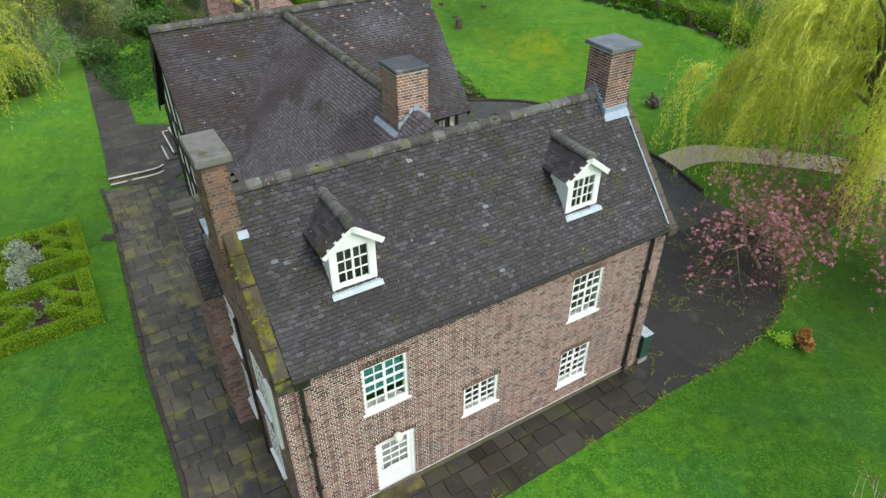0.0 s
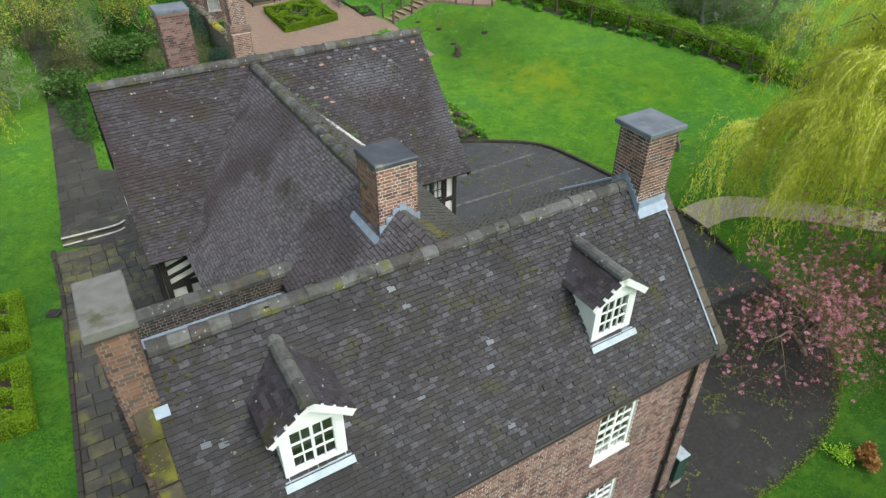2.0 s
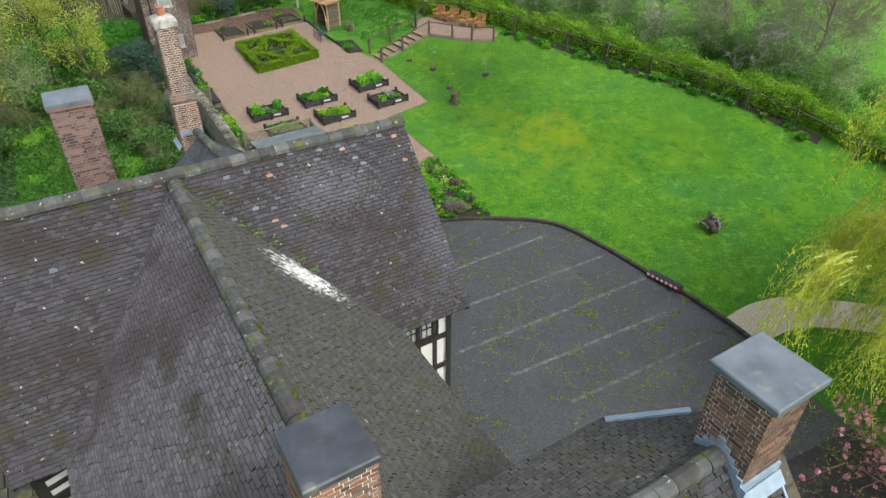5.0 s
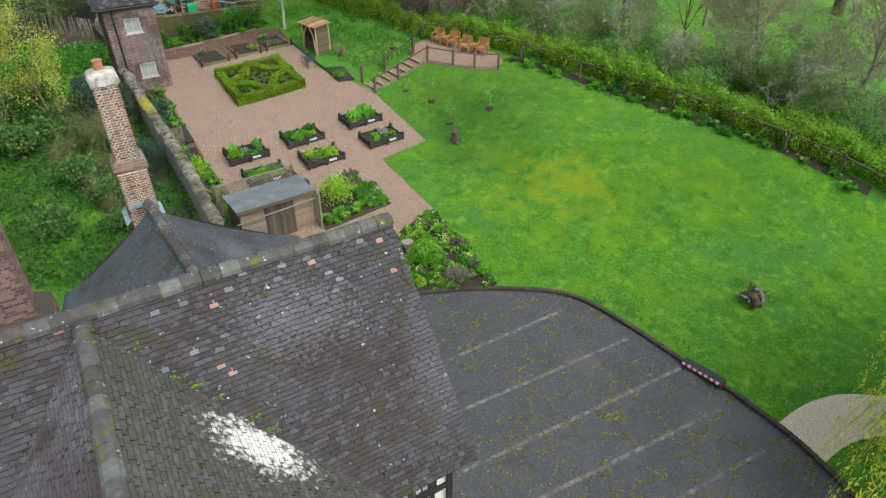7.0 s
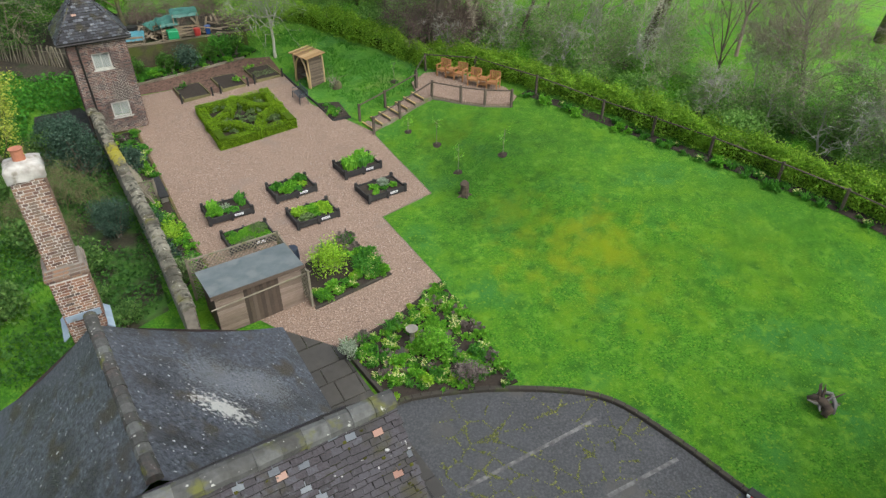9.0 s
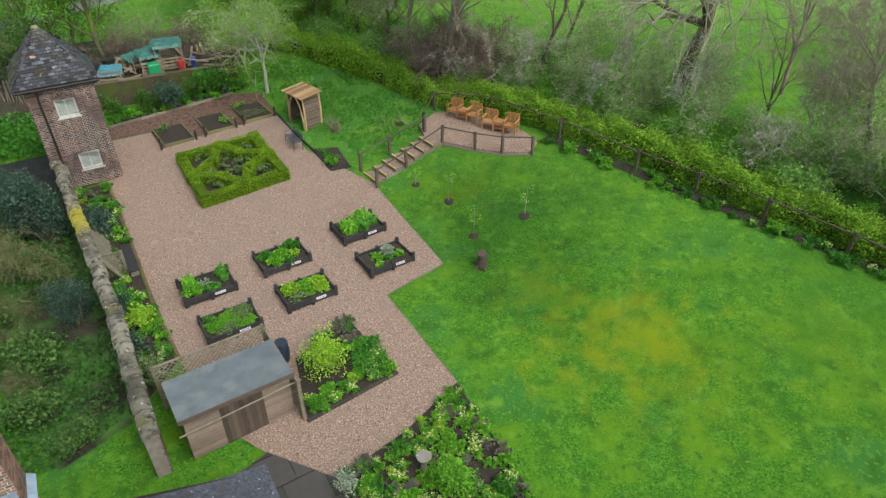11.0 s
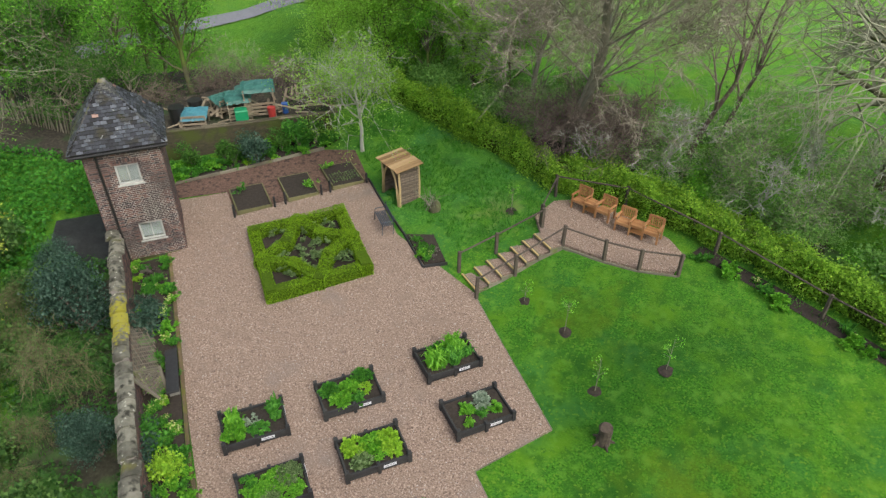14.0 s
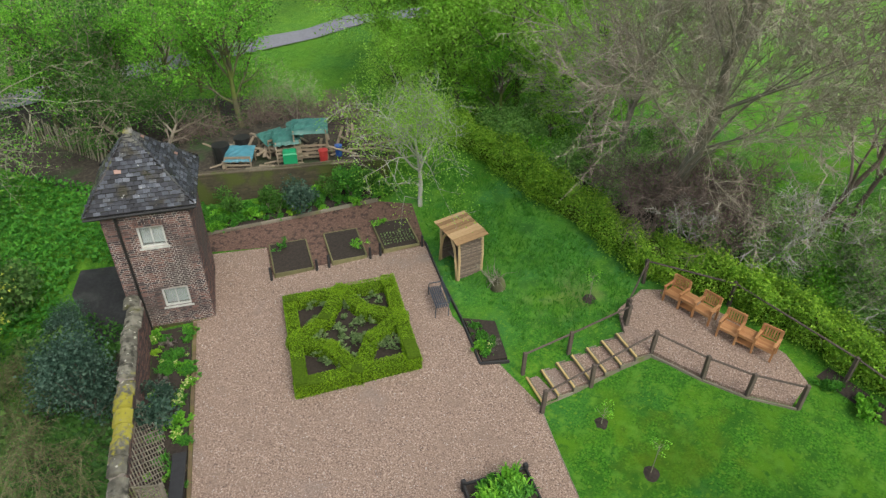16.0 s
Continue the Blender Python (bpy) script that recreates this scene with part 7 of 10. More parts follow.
for (x0, y0), (x1, y1) in zip(wp, wp[1:]):
    ln, a = math.hypot(x1 - x0, y1 - y0), math.degrees(math.atan2(y1 - y0, x1 - x0))
    z0, z1 = land(x0, y0), land(x1, y1)
    seg = part("wall_run", Mesh().box(0, ln + 0.05, -0.2, 0.2, -0.5, 1.6 + (z1 - z0) / 2), DARK_MORTAR, wall)
    seg.matrix_world = pose(x0, y0, z0, 0, 0, a)
    brick_face(seg, (0, -0.2, -0.2), (1, 0), ln, 1.8 + (z1 - z0) / 2, DARK_BRICK, seed=int(ln * 100))
    n = round(ln / 0.5)
    for i in range(n):
        s0, s1 = i * ln / n, (i + 0.97) * ln / n
        m = Matrix.Translation((0, 0, 1.58 + (z1 - z0) * (0.25 + 0.5 * i / n))) @ pose(0, 0, 0, rng.uniform(-1.5, 1.5), rng.uniform(-1, 1), rng.uniform(-1.5, 1.5))
        c = Mesh()
        prof = [(-k_ * a_, b_ * rng.uniform(0.9, 1.1)) for k_ in (rng.uniform(0.93, 1.05),) for a_, b_ in ((0.25, 0.0), (0.25, 0.06), (0.15, 0.145), (0.0, 0.19), (-0.15, 0.145), (-0.25, 0.06), (-0.25, 0.0))]
        c.v = [tuple(m @ Vector((s, p, q))) for s in (s0, s1) for p, q in prof]
        c.f = [(k, 7 + k, 8 + k, k + 1) for k in range(6)] + [tuple(range(7)), tuple(range(13, 6, -1))]
        c.f = [tuple(reversed(f)) for f in c.f]
        part("coping_stone", c, WALL_STONE, seg)

# ---------- tower ----------
tw = thing("garden_tower", pose(-17.45, 50.53, 0, 0, 0, 32), "small square brick tower with a pyramid slate roof", "tower")
TW, TD, TB, TT = 2.6, 2.75, 2.35, 7.32
wins = ((0.93, 1.72, 6.0, 6.78), (1.12, 1.96, 3.52, 4.28))
TOWER_MORTAR = surface("weathered lime mortar", [(0.30, 0.27, 0.235), (0.43, 0.395, 0.35), (0.53, 0.49, 0.44)], rough=0.95, grain=5, patch=(0.15, 0.13, 0.115), patch_scale=0.7, patch_at=0.52, spread=0.1)
fw = part("wall", pierced(TW, TT - TB, 0.3, [(a, b, c - TB, d - TB) for a, b, c, d in wins]), TOWER_MORTAR, tw, "dark plum brick wall with pale joints")
fw.matrix_local = pose(0, 0, TB)
brick_face(fw, (0, 0, 0.35), (1, 0), TW, TT - TB - 0.35, DARK_BRICK, [(a, b, c - TB - 0.35, d - TB - 0.35) for a, b, c, d in wins], own=(0.3, 2.3, 1.3, 3.4), seed=301)
part("plinth", Mesh().box(-0.05, TW + 0.05, -0.05, 0.1, 0, 0.42), MOSSY, fw, "mossy plinth")
brick_arch(fw, 0.93, 1.72, 6.78 - TB, 0.0, DARK_BRICK, 0.1)
bw = part("wall", Mesh().box(TW - 0.3, TW, 0.3, TD, TB, TT), DARK_MORTAR, tw)
part("wall", Mesh().box(0, 0.3, 0.3, TD, TB, TT), DARK_MORTAR, tw)
part("wall", Mesh().box(0.3, TW - 0.3, TD - 0.3, TD, TB, TT), DARK_MORTAR, tw)
part("eaves_board", Mesh().box(-0.3, 2.8, -0.17, 3.1, TT - 0.02, TT + 0.08), OAK_BLACK, tw)
brick_face(bw, (TW, 0, TB), (0, 1), TD, TT - TB, DARK_BRICK, seed=302)
brick_face(bw, (0, TD, TB), (0, -1), TD, TT - TB, DARK_BRICK, seed=303)
FADED = surface("faded grey white paint", [(0.36, 0.36, 0.33), (0.50, 0.50, 0.47)], rough=0.7, grain=4, spread=0.1, bump=0.1)
for a, b, c, d in wins:
    w = sash(tw, pose(a, 0.05, c), b - a, d - c, 2, 1, rim=0.06, bar=0.04, mat=FADED, label="pale two-light window")
    part("curtain", Mesh().box(0.06, b - a - 0.06, 0.12, 0.13, 0.06, d - c - 0.06), CURTAIN, w)
part("downpipe", Mesh().tube([(0.44, -0.06, TT), (0.46, -0.06, TB + 0.3), (0.46, -0.15, TB + 0.15)], 0.045, 8), BLACK, tw, "black downpipe")
apex = Vector((1.2, 1.4, 9.46))
cor = [Vector((-0.36, -0.22, 7.44)), Vector((2.86, -0.14, 7.44)), Vector((2.84, 3.15, 7.46)), Vector((-0.34, 3.15, 7.46))]
core = Mesh()
for i in range(4):
    core.face(cor[i], cor[(i + 1) % 4], apex)
core.face(*reversed(cor))
troof = part("roof", core, DECK, tw, "pyramid roof of worn slates")
SLATES = surface("worn slate", [(0.010, 0.010, 0.012), (0.020, 0.021, 0.026), (0.034, 0.037, 0.046), (0.058, 0.064, 0.078), (0.13, 0.14, 0.16)], rough=0.62, sheen=0.35, patch=(0.030, 0.026, 0.014), patch_scale=1.8, patch_at=0.54, speck=(0.30, 0.30, 0.28), speck_scale=8, speck_at=0.70, bump=0.6, spread=0.65,
                 spots=[((-18.6, 51.6, 8.2), (0.6, 1.3, 1.4), (0.085, 0.095, 0.012), 3.0, 0.85), ((-17.1, 52.4, 9.3), (0.5, 0.5, 0.35), (0.16, 0.155, 0.12), 7.0, 0.6)])
for i in range(4):
    a, b = cor[i], cor[(i + 1) % 4]
    u = (b - a).normalized()
    mid = (a + b) / 2
    ln = (b - a).length
    foot = (apex - a).dot(u)
    s = apex - a - u * foot
    hl = s.length

    def keep(p, x, y, ln=ln, hl=hl, foot=foot):
        k = y / hl
        return foot * k + 0.02 < x < ln - (ln - foot) * k - 0.02

    tile_slope(troof, a, u, s, ln, hl, SLATES, keep, own=(0.0, 9.0, 0.0, 9.0) if i in (0,) else None, seed=310 + i, wide=0.21, gauge=0.135, odd=lambda a, b, rng: 0 if rng.random() < 0.02 else None)
    hd = Mesh().tube([a + Vector((0, 0, 0.02)), apex + Vector((0, 0, 0.03))], 0.04, 6)
    part("hip_tile", hd, RIDGE_TILE, troof)
part("finial_slab", Mesh().bevel_box(apex.x - 0.13, apex.x + 0.13, apex.y - 0.11, apex.y + 0.11, 9.38, 9.5, 0.05), STONE, troof)
part("gutter", Mesh().tube([(-0.38, -0.26, 7.4), (2.88, -0.18, 7.4)], 0.045, 8), BLACK, tw)
solid("yard_paving", strip([(-21.6, 52.6), (-21.0, 51.4), (-18.3, 49.6), (-17.3, 50.6), (-18.6, 52.8), (-19.6, 53.6)], 0.03), DAMP, "dark paved yard beside the tower", "paving", kind="structure")

# ---------- flower beds ----------


def bed_soil(name, poly, label, mat=None, lift=0.07):
    return solid(name, strip(poly, lift, 0.5, 0.12), mat or SOIL, label, "flower bed", kind="structure")


bed_a = [(-1.5, 34.55), (-3.3, 36.85), (-1.55, 38.3), (-0.15, 39.95), (0.05, 40.1), (2.55, 35.35), (2.0, 35.1), (-0.5, 34.85)]
bed_b = [(-4.55, 38.7), (-1.95, 40.55), (-3.85, 43.0), (-5.35, 41.1)]
bed_c = [(-9.3, 41.0), (-10.7, 43.0), (-12.5, 46.0), (-15.8, 51.3), (-16.9, 50.6), (-15.0, 47.7), (-13.2, 44.95), (-11.1, 41.8), (-9.7, 39.6)]
bed_d = [(-18.4, 55.7), (-12.2, 59.9), (-11.6, 60.9), (-12.5, 61.3), (-18.9, 56.8)]
for nm, poly, lb in (("border", bed_a, "dark soil border beside the lawn"), ("square_bed", bed_b, "dark soil bed with stone edge"), ("wall_border", bed_c, "narrow border along the garden wall"), ("back_border", bed_d, "border below the back wall")):
    bed_soil(nm, poly, lb)
solid("mulch", strip([(-17.4, 54.85), (-15.3, 55.75), (-14.3, 54.35), (-9.2, 57.6), (-10.6, 60.0), (-12.0, 59.8), (-18.2, 55.8)], 0.04), MULCH, "reddish bark mulch between the timber beds", "mulch", kind="structure")


def edging(name, pts, mat, label, w=0.08, h=0.16):
    th = thing(name, pose(0, 0, 0), label, "edging", kind="structure")
    for (x0, y0), (x1, y1) in zip(pts, pts[1:]):
        ln = math.hypot(x1 - x0, y1 - y0)
        n = max(1, round(ln / 1.2))
        for i in range(n):
            x, y = x0 + (x1 - x0) * i / n, y0 + (y1 - y0) * i / n
            e = x0 + (x1 - x0) * (i + 1) / n, y0 + (y1 - y0) * (i + 1) / n
            za, zb = land(x, y), land(*e)
            d = Vector((e[0] - x, e[1] - y, zb - za))
            ob = part("edging_board", Mesh().bevel_box(0.002, d.length - 0.002, -w / 2, w / 2, -0.12, h, 0.01), mat, th)
            ob.matrix_world = frame_of((x, y, za), d, Vector((-d.y, d.x, 0)))
    return th


edging("stone_edging", [(-4.55, 38.65), (-1.9, 40.55)], KERB, "low stone edging of the square bed", 0.1, 0.12)
edging("border_edging", [(-3.4, 36.85), (-1.55, 34.45)], KERB, "low stone edging of the border", 0.14, 0.22)
edging("lawn_edging", [(0.05, 40.2), (-2.5, 44.2), (-0.4, 45.95), (-3.5, 51.25)], OLD_WOOD, "thin timber edging between gravel and lawn", 0.025, 0.05)
MOSSY_BRICK = surface("mossy edging brick", [(0.06, 0.045, 0.028), (0.12, 0.085, 0.045), (0.18, 0.13, 0.07)], rough=0.95, grain=6, patch=(0.11, 0.105, 0.02), patch_scale=2.5, patch_at=0.5, bump=0.8, spread=0.4)
edging("wall_border_edging", [(-9.15, 41.0), (-10.6, 43.0), (-12.4, 46.0), (-15.75, 51.4)], MOSSY_BRICK, "low mossy brick edging of the wall border", 0.12, 0.1)
edging("back_border_edging", [(-18.3, 55.65), (-12.1, 59.85)], OLD_WOOD, "low log edging of the back border", 0.1, 0.16)


def clump(kind, x, y, size, seed, mat, flower=None, label="", z=None):
    """A garden plant of one kind, with its own leaves and flowers."""
    rs = np.random.RandomState(seed)
    th = thing(kind, pose(x, y, land(x, y) + 0.06 if z is None else z, 0, 0, rs.uniform(0, 360)), label, "plant", "border plants")
    sh = Mesh()
    if kind == "strappy_plant":
        for _ in range(60):
            a, b0 = rs.uniform(0, 6.3), rs.uniform(0, 0.5) * size
            px, py = math.cos(a) * b0, math.sin(a) * b0
            hh, ln, wd = size * rs.uniform(0.7, 1.2), rs.uniform(0.2, 0.8), 0.018
            q = Vector((px + math.cos(a) * ln * hh * 0.5, py + math.sin(a) * ln * hh * 0.5, hh * 0.8))
            e = Vector((px + math.cos(a) * ln * hh * 1.2, py + math.sin(a) * ln * hh * 1.2, hh * 0.75))
            sd = Vector((-math.sin(a), math.cos(a), 0)) * wd
            sh.face(Vector((px, py, 0)) - sd, Vector((px, py, 0)) + sd, q + sd, q - sd)
            sh.face(q - sd, q + sd, e)
    else:
        for _ in range(18):
            c = (rs.normal(0, 0.32) * size, rs.normal(0, 0.32) * size, size * rs.uniform(0.0, 0.5))
            rosette(sh, rs, c, size * rs.uniform(0.3, 0.5), size * rs.uniform(0.35, 0.6), 15, 0.25)
    part("leaves", sh, mat, th, kind="stuff")
    if flower:
        fl = Mesh()
        add_leaves(fl, blob(rs, 26, (0, 0, size * 0.75), (size * 0.75, size * 0.75, size * 0.25), 0.2), 0.045, rs, 1.5, 0.9)
        part("flower_head", fl, flower, th, "small pale flowers", kind="stuff")
    return th


rng = random.Random(77)
PURPLE = leaf_mat("dusky grey purple leaf", [(0.10, 0.085, 0.08), (0.15, 0.125, 0.115), (0.2, 0.17, 0.16)])
protos = [clump("leafy_plant", -0.2, 36.6, 0.5, 401, LEAF_FRESH, None, "bright green leafy border plant"),
          clump("leafy_plant", 1.4, 36.4, 0.45, 402, LEAF_MID, None, "mid green leafy border plant"),
          clump("flowering_plant", -1.4, 35.4, 0.4, 403, LEAF_FRESH, CREAM, "low green plant with cream flowers"),
          clump("strappy_plant", -1.7, 37.6, 0.4, 404, LEAF_MID, None, "tuft of strappy green leaves"),
          clump("lime_plant", -0.4, 35.3, 0.38, 405, LEAF_LIME, None, "lime green mound in the border"),
          clump("purple_plant", 1.2, 35.5, 0.42, 406, PURPLE, None, "dusky twiggy low bush"),
          clump("flowering_plant", 0.5, 37.9, 0.35, 407, LEAF_MID, CREAM, "low green plant with pale flowers")]


def plant_out(poly, n, weights, lo=0.6, hi=1.3):
    xs, ys = [p[0] for p in poly], [p[1] for p in poly]
    done = 0
    while done < n:
        x, y = rng.uniform(min(xs), max(xs)), rng.uniform(min(ys), max(ys))
        if in_poly(x, y, poly):
            k = rng.uniform(lo, hi)
            copy_thing(rng.choices(protos, weights)[0], pose(x, y, land(x, y) + 0.05, 0, 0, rng.uniform(0, 360)) @ Matrix.Diagonal((k, k, k, 1)))
            done += 1


plant_out(bed_a, 225, (8, 3, 9, 4, 5, 3, 6), 0.3, 0.8)
plant_out([(-4.5, 38.8), (-2.0, 40.5), (-2.4, 41.2), (-4.9, 39.4)], 24, (2, 2, 8, 1, 3, 0, 4), 0.4, 0.9)
plant_out([(-2.2, 40.6), (-2.9, 41.9), (-3.6, 41.5), (-2.9, 40.2)], 16, (1, 2, 2, 9, 0, 0, 1), 0.7, 1.1)
plant_out([(-3.3, 41.9), (-3.85, 43.0), (-5.0, 41.6), (-4.5, 41.0)], 14, (1, 3, 1, 3, 0, 5, 1), 0.6, 1.1)
plant_out(bed_c, 130, (3, 7, 7, 5, 1, 1, 5), 0.3, 0.8)
plant_out(bed_d, 90, (5, 8, 0, 4, 1, 0, 0), 0.45, 1.0)
shrub("lime_shrub", -4.1, 40.8, 1.1, 1.25, LEAF_LIME, "feathery lime green shrub in the square bed", 2600, 0.042, 35, lumps=26)
shrub("green_shrub", -0.05, 36.55, 0.75, 1.0, LEAF_FRESH, "rounded fresh green shrub in the border", 1900, 0.042, 36, lumps=18)
shrub("grey_shrub", 0.95, 35.45, 0.6, 0.8, PURPLE, "dusky grey twiggy shrub beside the car park", 900, 0.035, 37, lumps=9)
shrub("rosemary_bush", -3.0, 36.4, 0.5, 0.7, LEAF_GREY, "grey green bush at the border's corner", 700, 0.035, 38)
shrub("lime_shrub", -11.1, 42.6, 0.65, 0.9, LEAF_LIME, "yellow green shrub in the wall border", 1500, 0.05, 39, lumps=11)
shrub("wall_shrub", -12.0, 43.3, 0.7, 1.0, LEAF_MID, "green shrub against the garden wall", 900, 0.06, 40)
shrub("wall_shrub", -14.2, 47.3, 0.8, 1.6, LEAF_HOLLY, "blue green shrub against the trellis", 1000, 0.06, 41)
for x, y, k in ((-11.6, 42.55, 0.8), (-12.2, 43.45, 0.6), (-10.7, 41.2, 0.85), (-14.7, 48.2, 0.7)):
    copy_thing([o for o in bpy.data.objects if o.name == "wall_shrub.001"][0], pose(x, y, land(x, y), 0, 0, x * 77) @ Matrix.Diagonal((k, k, k, 1)))
shrub("wall_shrub", -9.75, 40.1, 0.7, 1.1, LEAF_OLIVE, "olive green shrub beside the shed", 900, 0.05, 42)
shrub("dark_shrub", -14.95, 58.45, 0.95, 1.6, LEAF_HOLLY, "dark blue green shrub below the back wall", 2200, 0.06, 43, lumps=10)
shrub("dark_shrub", -13.4, 59.9, 0.9, 1.5, LEAF_MID, "leafy green shrub below the back wall", 1400, 0.07, 44)
back_bush = shrub("wall_shrub", -17.6, 57.2, 0.75, 1.3, LEAF_SHADE, "dark green shrub against the mossy back wall", 1100, 0.055, 46, lumps=9)
for x, y, k in ((-16.5, 58.1, 0.9), (-15.9, 57.9, 0.8), (-14.0, 59.3, 0.9), (-12.7, 60.3, 1.0)):
    copy_thing(back_bush, pose(x, y, land(x, y), 0, 0, x * 77) @ Matrix.Diagonal((k, k, k, 1)))
bath = thing("bird_bath", pose(-0.95, 37.0, land(-0.95, 37.0) + 0.05), "small round stone bird bath in the border", "bird bath")
part("bowl", Mesh().tube([(0, 0, 0.55), (0, 0, 0.62), (0, 0, 0.68)], (0.1, 0.2, 0.22), 14), STONE, bath)
part("pedestal", Mesh().tube([(0, 0, 0), (0, 0, 0.1), (0, 0, 0.55)], (0.15, 0.09, 0.08), 10), STONE, bath)
rng = random.Random(5)
for x, y, w in ((-1.3, 36.5, 0.5), (-0.5, 36.9, 0.45), (-1.1, 35.9, 0.5), (0.6, 36.5, 0.4), (0.3, 37.4, 0.4)):
    st = solid("stepping_stone", Mesh().bevel_box(-w / 2, w / 2, -w / 3, w / 3, 0, 0.1, 0.02), FLAG, "flat stone slab in the border", "stone", "border stones")
    st.matrix_world = pose(x, y, land(x, y) + 0.05, 0, 0, rng.uniform(0, 90))
tr_ = thing("stone_trough", pose(-12.57, 45.8, land(-12.57, 45.8), 0, 0, 121), "long dark slate-topped stone bench", "bench")
part("slab", Mesh().bevel_box(-1.0, 1.0, -0.19, 0.19, 0.36, 0.44, 0.01), SLEEPER, tr_)
for x in (-0.65, 0.65):
    part("support", Mesh().box(x - 0.1, x + 0.1, -0.15, 0.15, 0, 0.36), STONE, tr_)

# ---------- timber beds below the back wall ----------
MOSS_TIMBER = surface("mossy timber", [(0.085, 0.08, 0.035), (0.14, 0.13, 0.055), (0.20, 0.18, 0.085)], rough=0.9, grain=7, spread=0.4, bump=0.4)
for x, y, w, d, lb, planted in ((-14.05, 55.42, 1.5, 1.95, "shallow timber bed of bare dark soil", 0), (-12.3, 56.65, 1.4, 1.95, "shallow timber bed of bare dark soil", 1), (-10.6, 57.85, 1.5, 1.9, "shallow timber bed with seedlings in rows", 2)):
    z = land(x, y)
    th = thing("timber_bed", pose(x, y, z, 0, 0, 35), lb, "planting bed", "timber beds")
    sl = (land(x - 0.57, y + 0.82) - land(x + 0.57, y - 0.82)) / 2

    def bh(a, b, sl=sl):
        return sl * b

    for a0, a1, b0, b1 in ((-w / 2, w / 2, -d / 2, -d / 2 + 0.06), (-w / 2, w / 2, d / 2 - 0.06, d / 2), (-w / 2, -w / 2 + 0.05, -d / 2, d / 2), (w / 2 - 0.05, w / 2, -d / 2, d / 2)):
        part("board", Mesh().box(a0, a1, b0, b1, -0.1 + min(bh(0, b0), bh(0, b1)), 0.15 + max(bh(0, b0), bh(0, b1)) * 0.6), MOSS_TIMBER, th)
    part("soil", strip_local(-w / 2 + 0.05, w / 2 - 0.05, -d / 2 + 0.06, d / 2 - 0.06, bh, 4, 0.13), SOIL, th)
    for a in (-w / 2 - 0.12, w / 2 + 0.1):
        part("post", Mesh().tube([(a, -d / 2 - 0.06, -0.1), (a, -d / 2 - 0.06, 0.5)], 0.05, 8), SLEEPER, th)
    rs = np.random.RandomState(int(x * -10))
    if planted == 2:
        sh = Mesh()
        for r in range(5):
            for c in range(10):
                add_leaves(sh, blob(rs, 4, (-w / 2 + 0.15 + c * 0.13, -d / 2 + 0.2 + r * 0.18, 0.25), (0.03, 0.03, 0.05)), 0.04, rs)
        part("seedling", sh, LEAF_OLIVE, th, kind="stuff")
    sh = Mesh()
    cx, cy = ((-0.3, 0.6), (0.55, -0.2), (-0.3, 0.75))[planted]
    for _ in range(9):
        rosette(sh, rs, (cx + rs.normal(0, 0.2), cy + rs.normal(0, 0.14), 0.2 + bh(0, cy)), 0.2, 0.22, 10, 0.12)
    part("plant", sh, LEAF_MID if planted == 0 else LEAF_FRESH, th, kind="stuff")
WORN_PLANK = surface("worn brown plank", [(0.06, 0.048, 0.03), (0.11, 0.09, 0.058), (0.19, 0.16, 0.11)], rough=0.9, grain=7, spread=0.6, patch=(0.07, 0.08, 0.02), patch_scale=2.0, patch_at=0.55, bump=0.5)
bk = thing("back_wall", pose(-19.5, 57.55, 0, 0, 0, 29), "low mossy garden wall with planting in front", "wall", kind="structure")
WALL_MOSS = surface("mossy weathered wall", [(0.038, 0.034, 0.020), (0.066, 0.056, 0.033), (0.105, 0.085, 0.052)], rough=0.95, grain=5, spread=0.4, patch=(0.070, 0.088, 0.016), patch_scale=1.0, patch_at=0.45, bump=0.8)
bwr = part("wall_run", Mesh().box(0, 8.3, 0, 0.3, 2.6, 4.75), WALL_MOSS, bk)
brick_face(bwr, (0, 0, 2.9), (1, 0), 8.3, 1.8, WALL_MOSS, seed=330)
rng, x = random.Random(61), -0.1
while x < 8.1:
    ln = rng.uniform(0.8, 1.9)
    for y in (-0.03, 0.16):
        part("coping_board", Mesh().bevel_box(0, ln, y, y + rng.uniform(0.13, 0.17), 4.75, 4.80, 0.012, pose(x, 0, rng.uniform(0, 0.03), 0, rng.uniform(-1.2, 1.2), rng.uniform(-2.5, 2.5))), WORN_PLANK, bwr)
    x += ln + rng.uniform(-0.1, 0.15)

# ---------- seating circle, steps and fences ----------
CIRC = [(-1.25, 54.0), (-0.45, 53.65), (1.1, 53.05), (2.2, 52.75), (3.6, 52.7), (4.1, 53.6), (3.6, 54.6), (2.6, 55.4), (1.2, 56.3), (0.2, 56.7), (-0.9, 56.4), (-1.6, 55.2)]
circle = strip(CIRC, 0.12, 0.6, 0.3)
solid("seating_circle", circle, GRAVEL, "gravel seating terrace behind a low fence", "gravel", kind="structure")
edging("terrace_edging", [(-0.45, 53.55), (1.1, 52.95), (2.3, 52.65), (3.7, 52.6)], OLD_WOOD, "weathered timber edging of the terrace", 0.06, 0.07)
edging("bed_edging", [(-9.3, 57.75), (-8.0, 55.75), (-6.8, 54.1), (-5.65, 52.3), (-4.75, 52.65)], SLEEPER, "dark timber edging below the rough grass", 0.06, 0.14)
bed_soil("corner_bed", [(-6.7, 54.05), (-5.6, 52.4), (-4.85, 52.75), (-5.6, 54.2)], "small corner bed of dark soil", lift=0.12)
